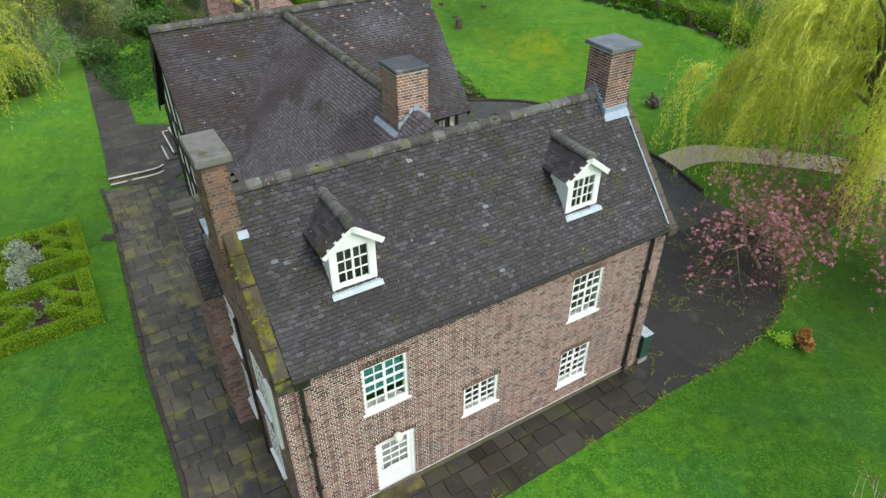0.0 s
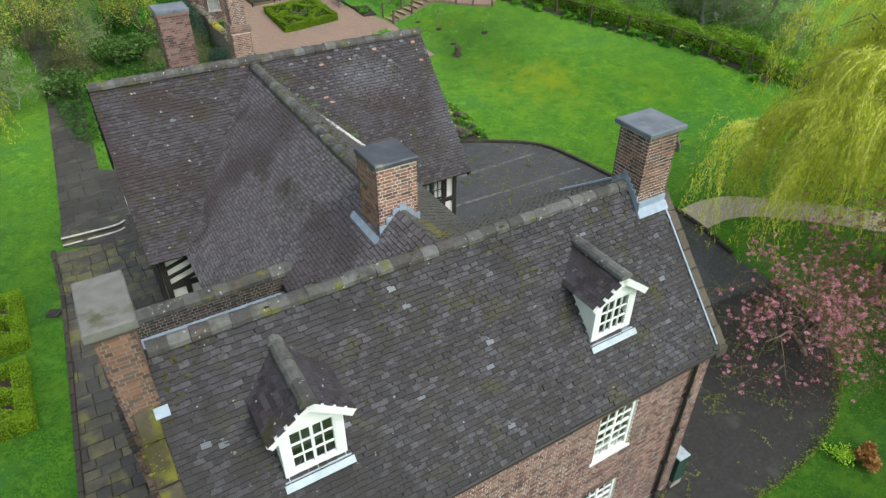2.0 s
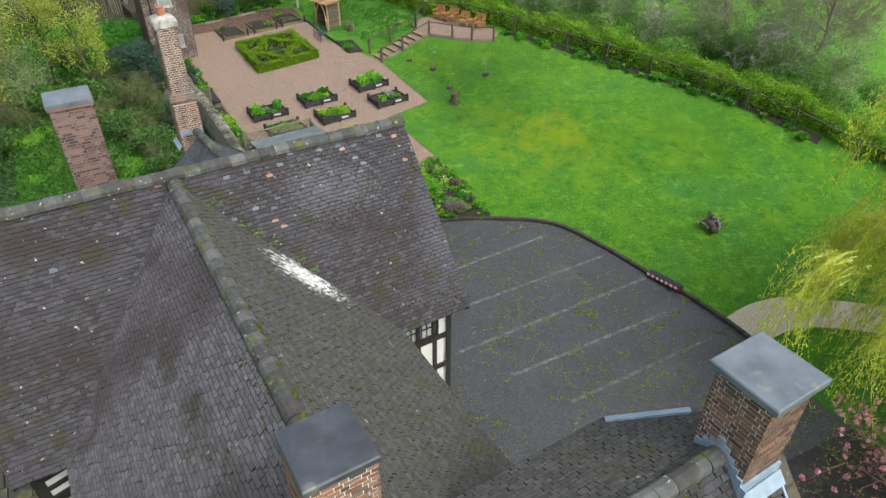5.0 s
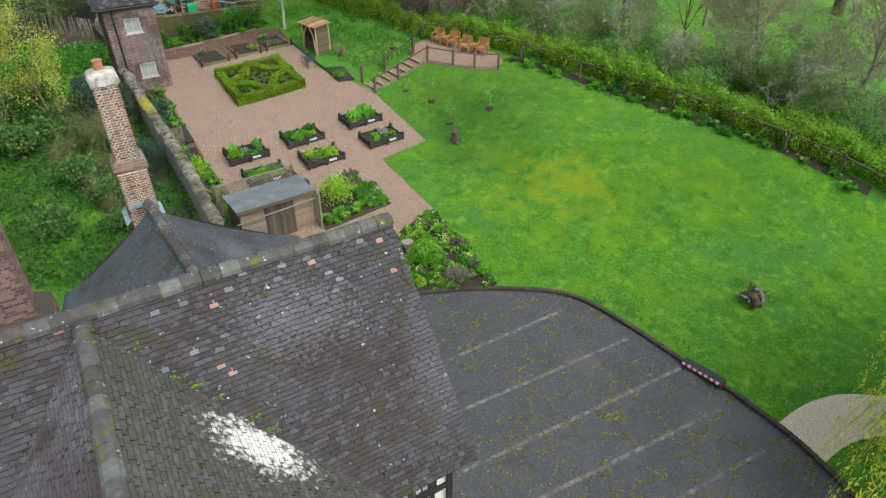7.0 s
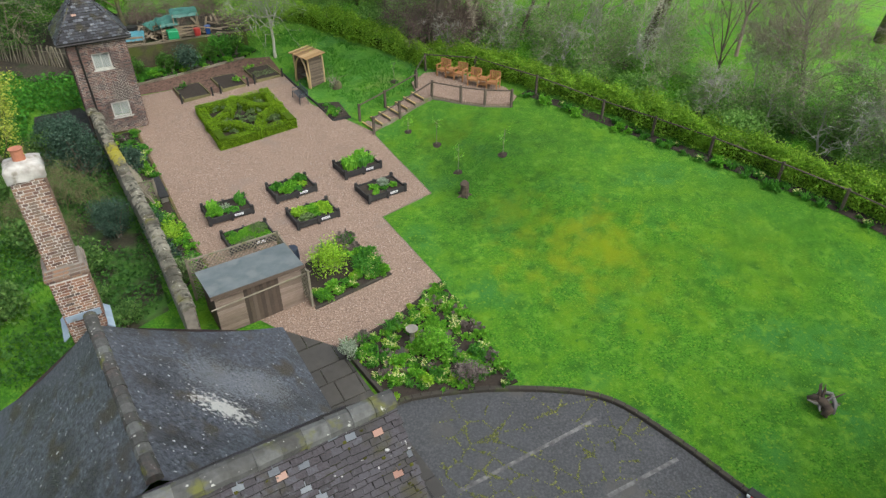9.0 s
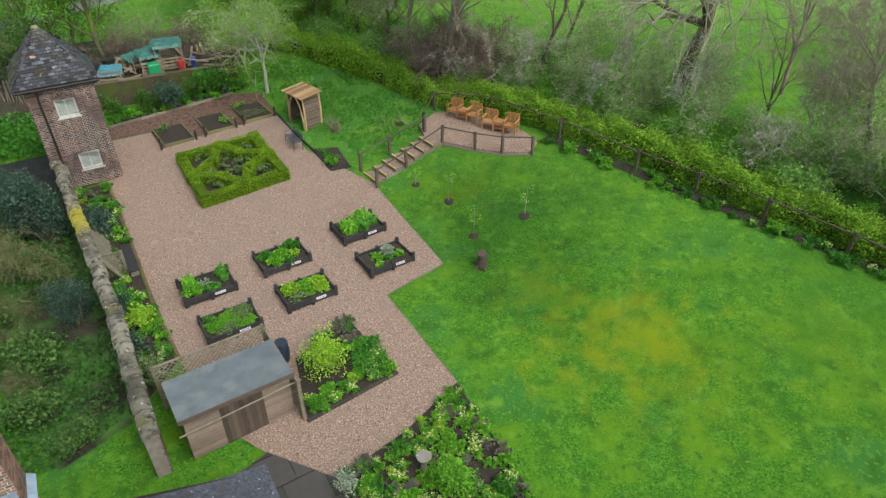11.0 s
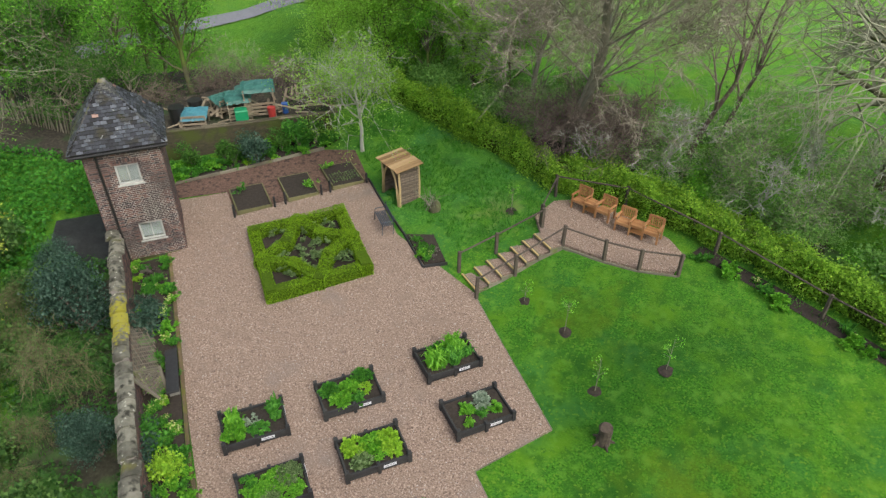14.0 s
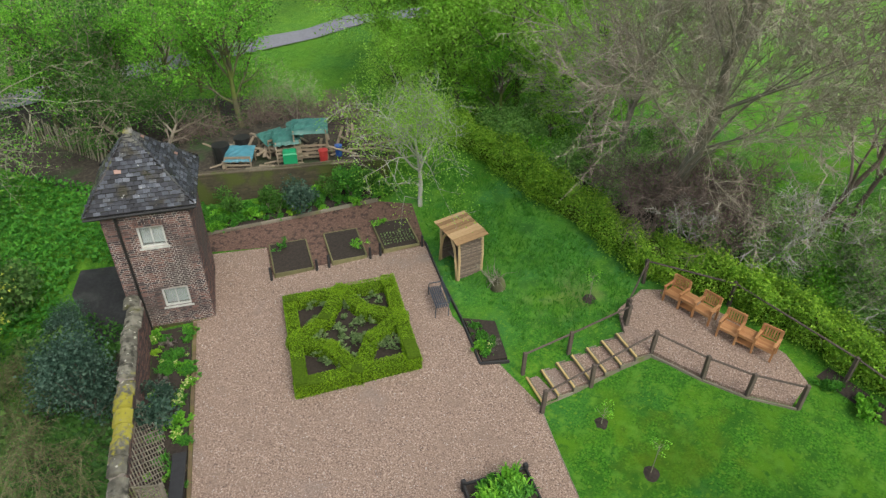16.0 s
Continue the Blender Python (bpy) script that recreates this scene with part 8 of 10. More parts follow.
plant_out([(-6.5, 54.0), (-5.6, 52.6), (-5.0, 52.9), (-5.7, 54.0)], 13, (2, 3, 1, 2, 0, 4, 2), 0.35, 0.75)
NEW_WOOD = surface("fresh yellow timber", [(0.42, 0.29, 0.1), (0.52, 0.38, 0.15), (0.6, 0.46, 0.22)], rough=0.75, grain=8, spread=0.4, bump=0.2)
steps = thing("garden_steps", pose(0, 0, 0), "gravel steps with yellow-edged timber risers", "steps")
s0, s1 = Vector((-3.75, 51.75, 0)), Vector((-0.95, 53.85, 0))
across = Vector((s1.y - s0.y, -(s1.x - s0.x), 0)).normalized()
for i in range(7):
    p = s0.lerp(s1, i / 6.6)
    z = 2.84 + (3.74 - 2.84) * i / 6
    al = (s1 - s0).normalized()
    fm = Matrix(((across.x, al.x, 0, p.x), (across.y, al.y, 0, p.y), (0, 0, 1, z), (0, 0, 0, 1)))
    sp = part("step", Mesh().box(-0.5, 0.5, 0.05, 0.6, -0.3, 0.0, fm), GRAVEL, steps)
    part("riser", Mesh().bevel_box(-0.56, 0.56, -0.02, 0.06, -0.22, 0.025, 0.008, fm), OLD_WOOD, sp, "weathered timber riser")
    part("nosing", Mesh().box(-0.56, 0.56, -0.055, 0.0, -0.02, 0.034, fm), NEW_WOOD, sp, "yellow timber nosing")
    split_boxes("string", Mesh().box(-0.6, -0.56, -0.05, 0.5, -0.3, -0.03, fm).box(0.56, 0.6, -0.05, 0.5, -0.3, -0.03, fm), OLD_WOOD, sp)
FENCE = surface("dark brown fence timber", [(0.042, 0.032, 0.025), (0.078, 0.06, 0.047), (0.12, 0.094, 0.074)], rough=0.85, grain=7, spread=0.4, bump=0.3)


def fence(name, pts, label, high=0.95, rails=(0.9,), thick=0.055, lift=0.0):
    th = thing(name, pose(0, 0, 0), label, "fence")
    prev = None
    for x, y in pts:
        z = land(x, y) + lift
        part("post", Mesh().bevel_box(-thick, thick, -thick, thick, -0.2, high, 0.015, pose(x, y, z, random.uniform(-2, 2), random.uniform(-2, 2), 30)), FENCE, th)
        if prev:
            for r in rails:
                part("rail", Mesh().tube([(prev[0], prev[1], prev[2] + r * high), (x, y, z + r * high)], thick * 0.62, 6), FENCE, th)
        prev = (x, y, z)
    return th


fence("step_fence", [(-4.25, 52.3), (-2.95, 53.3), (-1.3, 54.55), (-1.35, 54.75)], "dark timber post and rail fence beside the steps", 1.0)
fence("terrace_fence", [(-3.4, 51.05), (-2.1, 52.2), (-0.45, 53.6), (1.1, 53.0), (2.35, 52.7), (3.75, 52.65)], "dark timber post and rail fence round the terrace", 1.0)
fence("back_fence", [(-1.35, 54.75), (-0.85, 56.9), (2.0, 56.5), (5.2, 54.0), (8.2, 51.1), (10.3, 49.3), (12.4, 47.3), (14.6, 45.0), (16.4, 43.0), (18.2, 41.2), (20.5, 39.0), (23.0, 36.5)], "weathered timber fence in front of the boundary hedge", 1.05, (0.92,), 0.05)
TEAK = surface("orange brown teak", [(0.30, 0.135, 0.05), (0.38, 0.185, 0.075), (0.46, 0.245, 0.11)], rough=0.6, grain=9, spread=0.55, bump=0.2)


def love_seat(x, y, deg, label):
    """Two slatted armchairs joined by a small table."""
    th = thing("companion_seat", pose(x, y, land(x, y) + 0.12, 0, 0, deg), label, "garden seat", "companion seats")
    for cx in (-0.56, 0.56):
        for sx in (-0.29, 0.29):
            part("leg", Mesh().box(cx + sx - 0.03, cx + sx + 0.03, -0.28, -0.22, 0, 0.62), TEAK, th)
            part("leg", Mesh().box(cx + sx - 0.03, cx + sx + 0.03, 0.22, 0.28, 0, 0.9), TEAK, th)
            part("armrest", Mesh().bevel_box(cx + sx - 0.045, cx + sx + 0.045, -0.32, 0.26, 0.62, 0.655, 0.008), TEAK, th)
        for k in range(6):
            part("seat_slat", Mesh().box(cx - 0.28, cx + 0.28, -0.28 + k * 0.09, -0.205 + k * 0.09, 0.4 - k * 0.004, 0.425 - k * 0.004), TEAK, th)
        part("front_rail", Mesh().box(cx - 0.29, cx + 0.29, -0.27, -0.24, 0.32, 0.4), TEAK, th)
        part("back_rail", Mesh().box(cx - 0.29, cx + 0.29, 0.24, 0.28, 0.84, 0.92), TEAK, th)
        part("back_rail", Mesh().box(cx - 0.29, cx + 0.29, 0.23, 0.26, 0.46, 0.51), TEAK, th)
        for k in range(7):
            part("back_slat", Mesh().box(cx - 0.26 + k * 0.078, cx - 0.21 + k * 0.078, 0.24, 0.262, 0.5, 0.85), TEAK, th)
    for k in range(6):
        part("table_slat", Mesh().box(-0.26, 0.26, -0.29 + k * 0.085, -0.215 + k * 0.085, 0.5, 0.525), TEAK, th)
    part("table_apron", Mesh().box(-0.26, 0.26, -0.28, -0.25, 0.42, 0.5), TEAK, th)
    part("table_shelf", Mesh().box(-0.25, 0.25, -0.25, 0.2, 0.16, 0.18), TEAK, th)
    return th


love_seat(0.67, 55.81, -33, "teak companion seat, two armchairs joined by a table")
love_seat(2.39, 54.68, -26, "teak companion seat, two armchairs joined by a table")

# ---------- arbour, bench, stumps, saplings ----------
arb = thing("arbour", pose(-7.55, 56.85, land(-7.5, 56.6), 0, 0, 45) @ Matrix.Diagonal((0.84, 0.84, 0.92, 1)), "rustic oak arbour with board roof and woven sides", "arbour")
ROOF_BOARD = surface("pale split board", [(0.20, 0.115, 0.05), (0.33, 0.205, 0.095), (0.48, 0.325, 0.17)], rough=0.8, grain=8, spread=0.7, bump=0.4)
WATTLE = surface("woven hazel", [(0.09, 0.07, 0.05), (0.15, 0.115, 0.085), (0.21, 0.165, 0.125)], rough=0.9, grain=8, spread=0.7, bump=0.3)
OAK = surface("pale oak post", [(0.36, 0.24, 0.11), (0.46, 0.33, 0.17), (0.55, 0.42, 0.24)], rough=0.8, grain=7, spread=0.4, bump=0.4)
for sx, sy, hh in ((-0.62, -0.85, 1.8), (0.55, -0.85, 1.95), (-0.62, 0.8, 1.8), (0.55, 0.8, 1.95)):
    part("post", Mesh().tube([(sx, sy, -0.1), (sx + 0.03, sy, hh * 0.5), (sx - 0.02, sy, hh)], (0.075, 0.065, 0.055), 7), OAK, arb)
for k in range(9):
    m = pose(0, 0, 1.9, 0, -5, 0)
    part("roof_board", Mesh().box(-0.85, 0.72, -1.08 + k * 0.24, -0.855 + k * 0.24, 0.0, 0.03, m @ pose(0, 0, random.uniform(0, 0.015), 0, random.uniform(-0.5, 0.5), random.uniform(-1, 1))), ROOF_BOARD, arb)
for k in range(26):
    z = 0.06 + k * 0.068
    for p, q in (((0.55, -0.85), (0.55, 0.8)), ((-0.55, 0.8), (0.55, 0.8)), ((-0.55, -0.85), (0.55, -0.85))):
        pts = []
        for i in range(9):
            t = i / 8
            off = 0.025 * (1 if (i + k) % 2 else -1)
            pts.append((p[0] + (q[0] - p[0]) * t + (off if p[0] == q[0] else 0), p[1] + (q[1] - p[1]) * t + (off if p[1] == q[1] else 0), z))
        part("woven_rod", Mesh().tube(pts, 0.036, 4), WATTLE, arb)
part("seat", Mesh().box(-0.3, 0.5, -0.7, 0.7, 0.4, 0.46), OLD_WOOD, arb)
for sy in (-1, 1):
    part("arch_brace", Mesh().tube([(-0.66, sy * 0.8, -0.05), (-0.66, sy * 0.68, 0.8), (-0.66, sy * 0.5, 1.35), (-0.66, sy * 0.22, 1.68), (-0.66, sy * 0.0, 1.8)], (0.075, 0.07, 0.065, 0.06, 0.055), 7), OAK, arb, "curved oak brace", smooth=True)
for m in (Mesh().box(0.545, 0.555, -0.83, 0.78, 0.0, 1.82), Mesh().box(-0.53, 0.53, -0.855, -0.845, 0.0, 1.8), Mesh().box(-0.53, 0.53, 0.795, 0.805, 0.0, 1.8)):
    part("backing_panel", m, WATTLE, arb)
bn = thing("metal_bench", pose(-7.75, 54.5, land(-7.75, 54.5), 0, 0, -60), "grey metal garden bench on the gravel", "bench")
STEEL = surface("grey painted steel", [(0.045, 0.055, 0.072), (0.075, 0.09, 0.115)], rough=0.5, spread=0.2, metal=0.3, bump=0.05)
for k in range(6):
    part("seat_slat", Mesh().box(-0.6, 0.6, -0.22 + k * 0.075, -0.17 + k * 0.075, 0.42, 0.44), STEEL, bn)
for k in range(3):
    part("back_slat", Mesh().box(-0.6, 0.6, 0.24, 0.26, 0.52 + k * 0.11, 0.58 + k * 0.11), STEEL, bn)
for x in (-0.6, 0.6):
    part("leg", Mesh().tube([(x, -0.24, 0), (x, -0.22, 0.44), (x, -0.2, 0.6), (x, 0.24, 0.62)], 0.018, 6), STEEL, bn)
    part("leg", Mesh().tube([(x, 0.22, 0), (x, 0.24, 0.5), (x, 0.28, 0.85)], 0.018, 6), STEEL, bn)
BARK = surface("dark stump bark", [(0.03, 0.022, 0.017), (0.055, 0.04, 0.03), (0.09, 0.068, 0.05)], rough=0.95, grain=6, spread=0.2, bump=1.0, bump_scale=14)
stp = thing("tree_stump", pose(1.1, 45.8, land(1.1, 45.8)), "short dark carved tree stump on the lawn", "stump")
part("trunk", Mesh().tube([(0, 0, -0.1), (0, 0, 0.15), (0.02, 0, 0.4), (0.0, 0.02, 0.62), (0, 0, 0.66)], (0.24, 0.2, 0.19, 0.21, 0.15), 12), BARK, stp)
for i in range(5):
    a = i * 1.26
    part("root", Mesh().tube([(math.cos(a) * 0.15, math.sin(a) * 0.15, 0.1), (math.cos(a) * 0.38, math.sin(a) * 0.38, 0.0)], (0.07, 0.02), 6), BARK, stp)
rt = thing("root_plate", pose(11.95, 34.35, land(11.95, 34.35)), "curled gnarled root stump lying on the lawn", "stump")
rng = random.Random(12)
WORN_ROOT = surface("weathered grey root", [(0.10, 0.10, 0.105), (0.17, 0.165, 0.165), (0.25, 0.235, 0.22)], rough=0.9, grain=6, spread=0.2, bump=0.8, bump_scale=14)
part("trunk", Mesh().tube([(-0.05, -0.38, 0.1), (0.15, -0.3, 0.24), (0.05, -0.05, 0.32), (-0.1, 0.12, 0.34), (-0.3, 0.22, 0.22)], (0.1, 0.14, 0.17, 0.15, 0.08), 10), BARK, rt, smooth=True)
part("root_arch", Mesh().tube([(-0.05, 0.3, 0.06), (0.16, 0.34, 0.38), (0.34, 0.16, 0.48), (0.40, -0.12, 0.32), (0.32, -0.3, 0.06)], (0.05, 0.07, 0.08, 0.07, 0.05), 9), WORN_ROOT, rt, "bleached grey arching root", smooth=True)
for i in range(22):
    a, e = rng.uniform(0, 6.3), rng.uniform(0.1, 1.3)
    d = Vector((math.cos(a) * math.cos(e), math.sin(a) * math.cos(e), math.sin(e))) * rng.uniform(0.35, 0.58)
    w = Vector((rng.uniform(-0.12, 0.12), rng.uniform(-0.12, 0.12), rng.uniform(-0.05, 0.1)))
    part("root", Mesh().tube([(0, 0, 0.2), d * 0.6 + w + Vector((0, 0, 0.12)), d * 1.35 + w * 2 + Vector((0, 0, 0.05))], (0.085, 0.045, 0.014), 6), WORN_ROOT if i % 5 == 0 else BARK, rt, smooth=True)
log = thing("log_pile", pose(-5.85, 55.9, land(-5.85, 55.9)), "old mossy stump with brushwood beside the arbour", "stump")
part("stump", Mesh().tube([(0, 0, -0.1), (0.02, 0, 0.12), (0.05, 0.04, 0.28), (0.12, 0.06, 0.36)], (0.34, 0.25, 0.2, 0.1), 9), MOSS_BARK, log, smooth=True)
rng = random.Random(3)
for i in range(20):
    a = rng.uniform(0, 6.3)
    d = rng.uniform(0.3, 0.9)
    part("stick", Mesh().tube([(rng.uniform(-0.5, 0.3), rng.uniform(-0.3, 0.4), 0.0), (math.cos(a) * d * 0.5 - 0.2, math.sin(a) * d * 0.5 + 0.1, rng.uniform(0.3, 0.6)), (math.cos(a) * d - 0.2, math.sin(a) * d + 0.1, rng.uniform(0.25, 1.25))], (0.018, 0.012, 0.005), 4), GREY_TWIG, log)


def sapling(x, y, h, seed):
    rs = np.random.RandomState(seed)
    th = thing("sapling", pose(x, y, land(x, y)), "thin young tree in a ring of bare soil", "sapling", "young trees on the lawn")
    ring = Mesh()
    ring.v = [(0, 0, 0.09)] + [(math.cos(a) * 0.24 * rs.uniform(0.85, 1.1), math.sin(a) * 0.24 * rs.uniform(0.85, 1.1), 0.015 + land(x + math.cos(a) * 0.24, y + math.sin(a) * 0.24) - land(x, y)) for a in np.linspace(0, 2 * math.pi, 15)[:-1]]
    ring.f = [(0, 1 + i, 1 + (i + 1) % 14) for i in range(14)]
    part("soil_ring", ring, SOIL, th)
    part("stem", Mesh().tube([(0, 0, 0), (0.01, 0, h * 0.5), (0.02, 0.02, h)], (0.016, 0.011, 0.004), 5), GREY_TWIG, th)
    sh = Mesh()
    for i in range(9):
        a, z = rs.uniform(0, 6.3), h * rs.uniform(0.4, 0.95)
        e = (math.cos(a) * 0.22, math.sin(a) * 0.22, z + 0.2)
        part("twig", Mesh().tube([(0.01, 0, z), e], (0.006, 0.002), 3), GREY_TWIG, th)
        add_leaves(sh, blob(rs, 10, e, (0.1, 0.1, 0.12)), 0.03, rs)
    part("leaves", sh, LEAF_FRESH, th, kind="stuff")


for i, (x, y, h) in enumerate(((-0.18, 49.75, 1.4), (0.85, 47.5, 1.5), (3.0, 48.3, 1.35), (-1.65, 51.0, 0.7), (-2.6, 55.6, 1.1))):
    sapling(x, y, h, 500 + i)

# ---------- allotment clutter behind the back wall ----------
TARP_B = surface("blue green tarpaulin", [(0.04, 0.15, 0.19), (0.065, 0.22, 0.27)], rough=0.5, grain=3, spread=0.05, bump=0.4, bump_scale=8)
TARP_G = surface("green tarpaulin", [(0.02, 0.09, 0.075), (0.04, 0.15, 0.12)], rough=0.5, grain=3, spread=0.05, bump=0.4, bump_scale=8)
BIN_G = surface("bright green plastic", [(0.01, 0.22, 0.09), (0.015, 0.28, 0.11)], rough=0.45, spread=0.1, bump=0)
PALLET = surface("grey pallet wood", [(0.2, 0.155, 0.105), (0.29, 0.235, 0.165)], rough=0.9, grain=7, spread=0.5, bump=0.3)


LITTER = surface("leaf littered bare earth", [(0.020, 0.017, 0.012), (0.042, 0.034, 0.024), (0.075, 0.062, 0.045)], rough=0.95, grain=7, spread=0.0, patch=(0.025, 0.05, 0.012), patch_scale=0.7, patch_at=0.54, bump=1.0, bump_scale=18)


def lot(x, y):
    """The made-up ground held by the back wall."""
    return land(x, y) + 0.8


def tarp(x, y, z, deg, w, d, mat, seed, label, h=0.9):
    rs = np.random.RandomState(seed)
    th = thing("covered_frame", pose(x, y, lot(x, y), 0, 0, deg), label, "tarpaulin")
    s, n = Mesh(), 10
    for j in range(n + 1):
        for i in range(n + 1):
            a, b = i / n * 2 - 1, j / n * 2 - 1
            s.v.append((a * w / 2, b * d / 2, h + 0.25 * (b + 1) / 2 - 0.12 * max(abs(a), abs(b)) ** 6 + rs.normal(0, 0.018)))
    s.f = [(j * (n + 1) + i, j * (n + 1) + i + 1, (j + 1) * (n + 1) + i + 1, (j + 1) * (n + 1) + i) for j in range(n) for i in range(n)]
    part("tarpaulin", s, mat, th)
    for sx in (-1, 1):
        for sy in (-1, 1):
            part("post", Mesh().box(sx * w * 0.44 - 0.03, sx * w * 0.44 + 0.03, sy * d * 0.44 - 0.03, sy * d * 0.44 + 0.03, -0.1, h + 0.02), PALLET, th)
    for k in range(4):
        part("slat", Mesh().box(-w * 0.45, w * 0.45, -d * 0.45, -d * 0.42, 0.1 + k * 0.18, 0.2 + k * 0.18), PALLET, th)


solid("allotment_ground", strip([(-21.2, 57.0), (-19.3, 57.9), (-12.6, 61.7), (-12.9, 63.6), (-15.6, 65.0), (-19.0, 63.6), (-22.0, 61.2), (-22.6, 58.8)], 0.8, 1.0, 1.1), LITTER, "bare leaf-littered earth of the allotment corner", "earth", kind="structure")
tarp(-18.5, 59.6, 0, 20, 1.25, 1.1, TARP_B, 1, "pallet frame under a blue green tarpaulin", 0.65)
tarp(-16.75, 60.75, 0, 35, 1.2, 1.2, TARP_G, 2, "pallet frame under a green tarpaulin", 1.05)
tarp(-15.8, 61.25, 0, 25, 1.6, 1.1, TARP_G, 3, "long frame under a green tarpaulin", 1.4)
tarp(-17.7, 61.3, 0, 60, 1.3, 1.0, TARP_G, 4, "crumpled dark green sheet over a frame", 0.6)
cb = thing("compost_bin", pose(-16.26, 60.05, lot(-16.26, 60.05), 0, 0, 30), "bright green plastic compost bin", "compost bin")
part("bin_body", Mesh().bevel_box(-0.3, 0.3, -0.3, 0.3, 0, 0.85, 0.05), BIN_G, cb)
for x, y, r, h, mat, nm, lb in ((-15.04, 60.85, 0.2, 0.6, RED, "red_bucket", "red plastic tub among planks"), (-14.6, 61.5, 0.17, 0.5, surface("blue plastic", [(0.02, 0.08, 0.3), (0.03, 0.1, 0.36)], rough=0.4, spread=0.1), "blue_tub", "blue plastic tub among planks"),
                            (-19.4, 59.6, 0.38, 0.95, BLACK, "black_bin", "black plastic compost bin"), (-18.95, 60.6, 0.35, 0.8, BLACK, "black_bin", "black plastic compost bin"), (-17.2, 62.4, 0.4, 0.7, TARP_G, "green_bin", "dark green garden bin")):
    th = thing(nm, pose(x, y, lot(x, y)), lb, "bin")
    part("tub", Mesh().tube([(0, 0, 0), (0, 0, h), (0, 0, h + 0.01)], (r * 0.85, r, r * 0.8), 14), mat, th)
    part("rim", Mesh().tube([(0, 0, h - 0.04), (0, 0, h + 0.015)], r * 1.04, 14), mat, th)
rng = random.Random(9)
for i in range(58):
    x, y = rng.uniform(-19.6, -13.4), 0
    y = 58.3 + (x + 19.3) * 0.52 + rng.uniform(0, 2.2)
    b = solid("plank", Mesh().box(0, rng.uniform(0.8, 2.0), 0, 0.12, 0, 0.04), PALLET, "weathered grey loose wooden plank", "plank", "loose planks")
    b.matrix_world = pose(x, y, lot(x, y) + 0.1 + rng.uniform(0, 0.4), rng.uniform(-12, 12), rng.uniform(-14, 14), rng.uniform(0, 180))
pf = thing("chestnut_paling", pose(0, 0, 0), "leaning chestnut paling fence among the trees", "fence")
for i in range(52):
    t = i / 51
    x, y = -31.5 + 9.3 * t, 60.4 - 1.9 * t
    part("pale", Mesh().box(-0.03, 0.03, -0.015, 0.015, -0.1, 1.25, pose(x, y, land(x, y), rng.uniform(-6, 6), rng.uniform(-8, 12), 20)), OLD_WOOD, pf)
part("wire", Mesh().tube([(-31.5, 60.4, land(-31.5, 60.4) + 0.9), (-22.2, 58.5, land(-22.2, 58.5) + 0.9)], 0.012, 4), OLD_WOOD, pf)
solid("road", strip([(-60, 38.5), (-38, 61.2), (-30.0, 71.2), (-24.4, 77.4), (-15.1, 85.0), (-4.5, 93.1), (10.6, 105.6), (12, 104), (-3, 91.4), (-13.6, 83.3), (-22.8, 75.8), (-28.3, 69.7), (-36.3, 59.8), (-58.4, 37)], 0.1, 2.0), surface("pale grey road", [(0.17, 0.17, 0.19), (0.22, 0.22, 0.245)], rough=0.8, grain=5, spread=0.05), "narrow grey lane beyond the trees", "road", kind="structure")

# ---------- trees ----------


def grow(rng, p, d, ln, r, level, top, out, tips, plan, droop=0.0):
    """One limb and its children: out gathers (path, radii, level), tips the ends."""
    n = 5 if level < 2 else 3 if level == 2 else 2 if level == 3 else 1
    pts, rad = [p], [r]
    d = d.normalized()
    kids = []
    for i in range(n):
        d = (d + Vector((rng.gauss(0, plan["wob"]), rng.gauss(0, plan["wob"]), rng.gauss(0, plan["wob"]) + plan["lift"] - droop * level * 0.12))).normalized()
        p = p + d * (ln / n)
        pts.append(p)
        rad.append(r * (1 - 0.75 * (i + 1) / n) if level else r * (1 - 0.6 * (i + 1) / n))
        kids.append((p, d, rad[-1]))
    out.append((pts, rad, level))
    if level == top:
        tips.append((pts[-2], pts[-1]))
        return
    num = plan["kids"][level]
    for k in range(num):
        t = plan["from"] + (1 - plan["from"]) * (k + rng.random()) / num if level == 0 else 0.2 + 0.8 * (k + rng.random()) / num
        i = min(n - 1, int(t * n))
        q, dd, rr = kids[i]
        a = rng.uniform(0, 6.3)
        side = dd.orthogonal().normalized()
        side = Matrix.Rotation(a, 3, dd) @ side
        ang = rng.uniform(*plan["angle"])
        nd = dd * math.cos(ang) + side * math.sin(ang)
        grow(rng, q, nd, ln * plan["shrink"] * rng.uniform(0.7, 1.2), max(0.010, min(rr * 0.8, r * plan["thin"])), level + 1, top, out, tips, plan, droop)


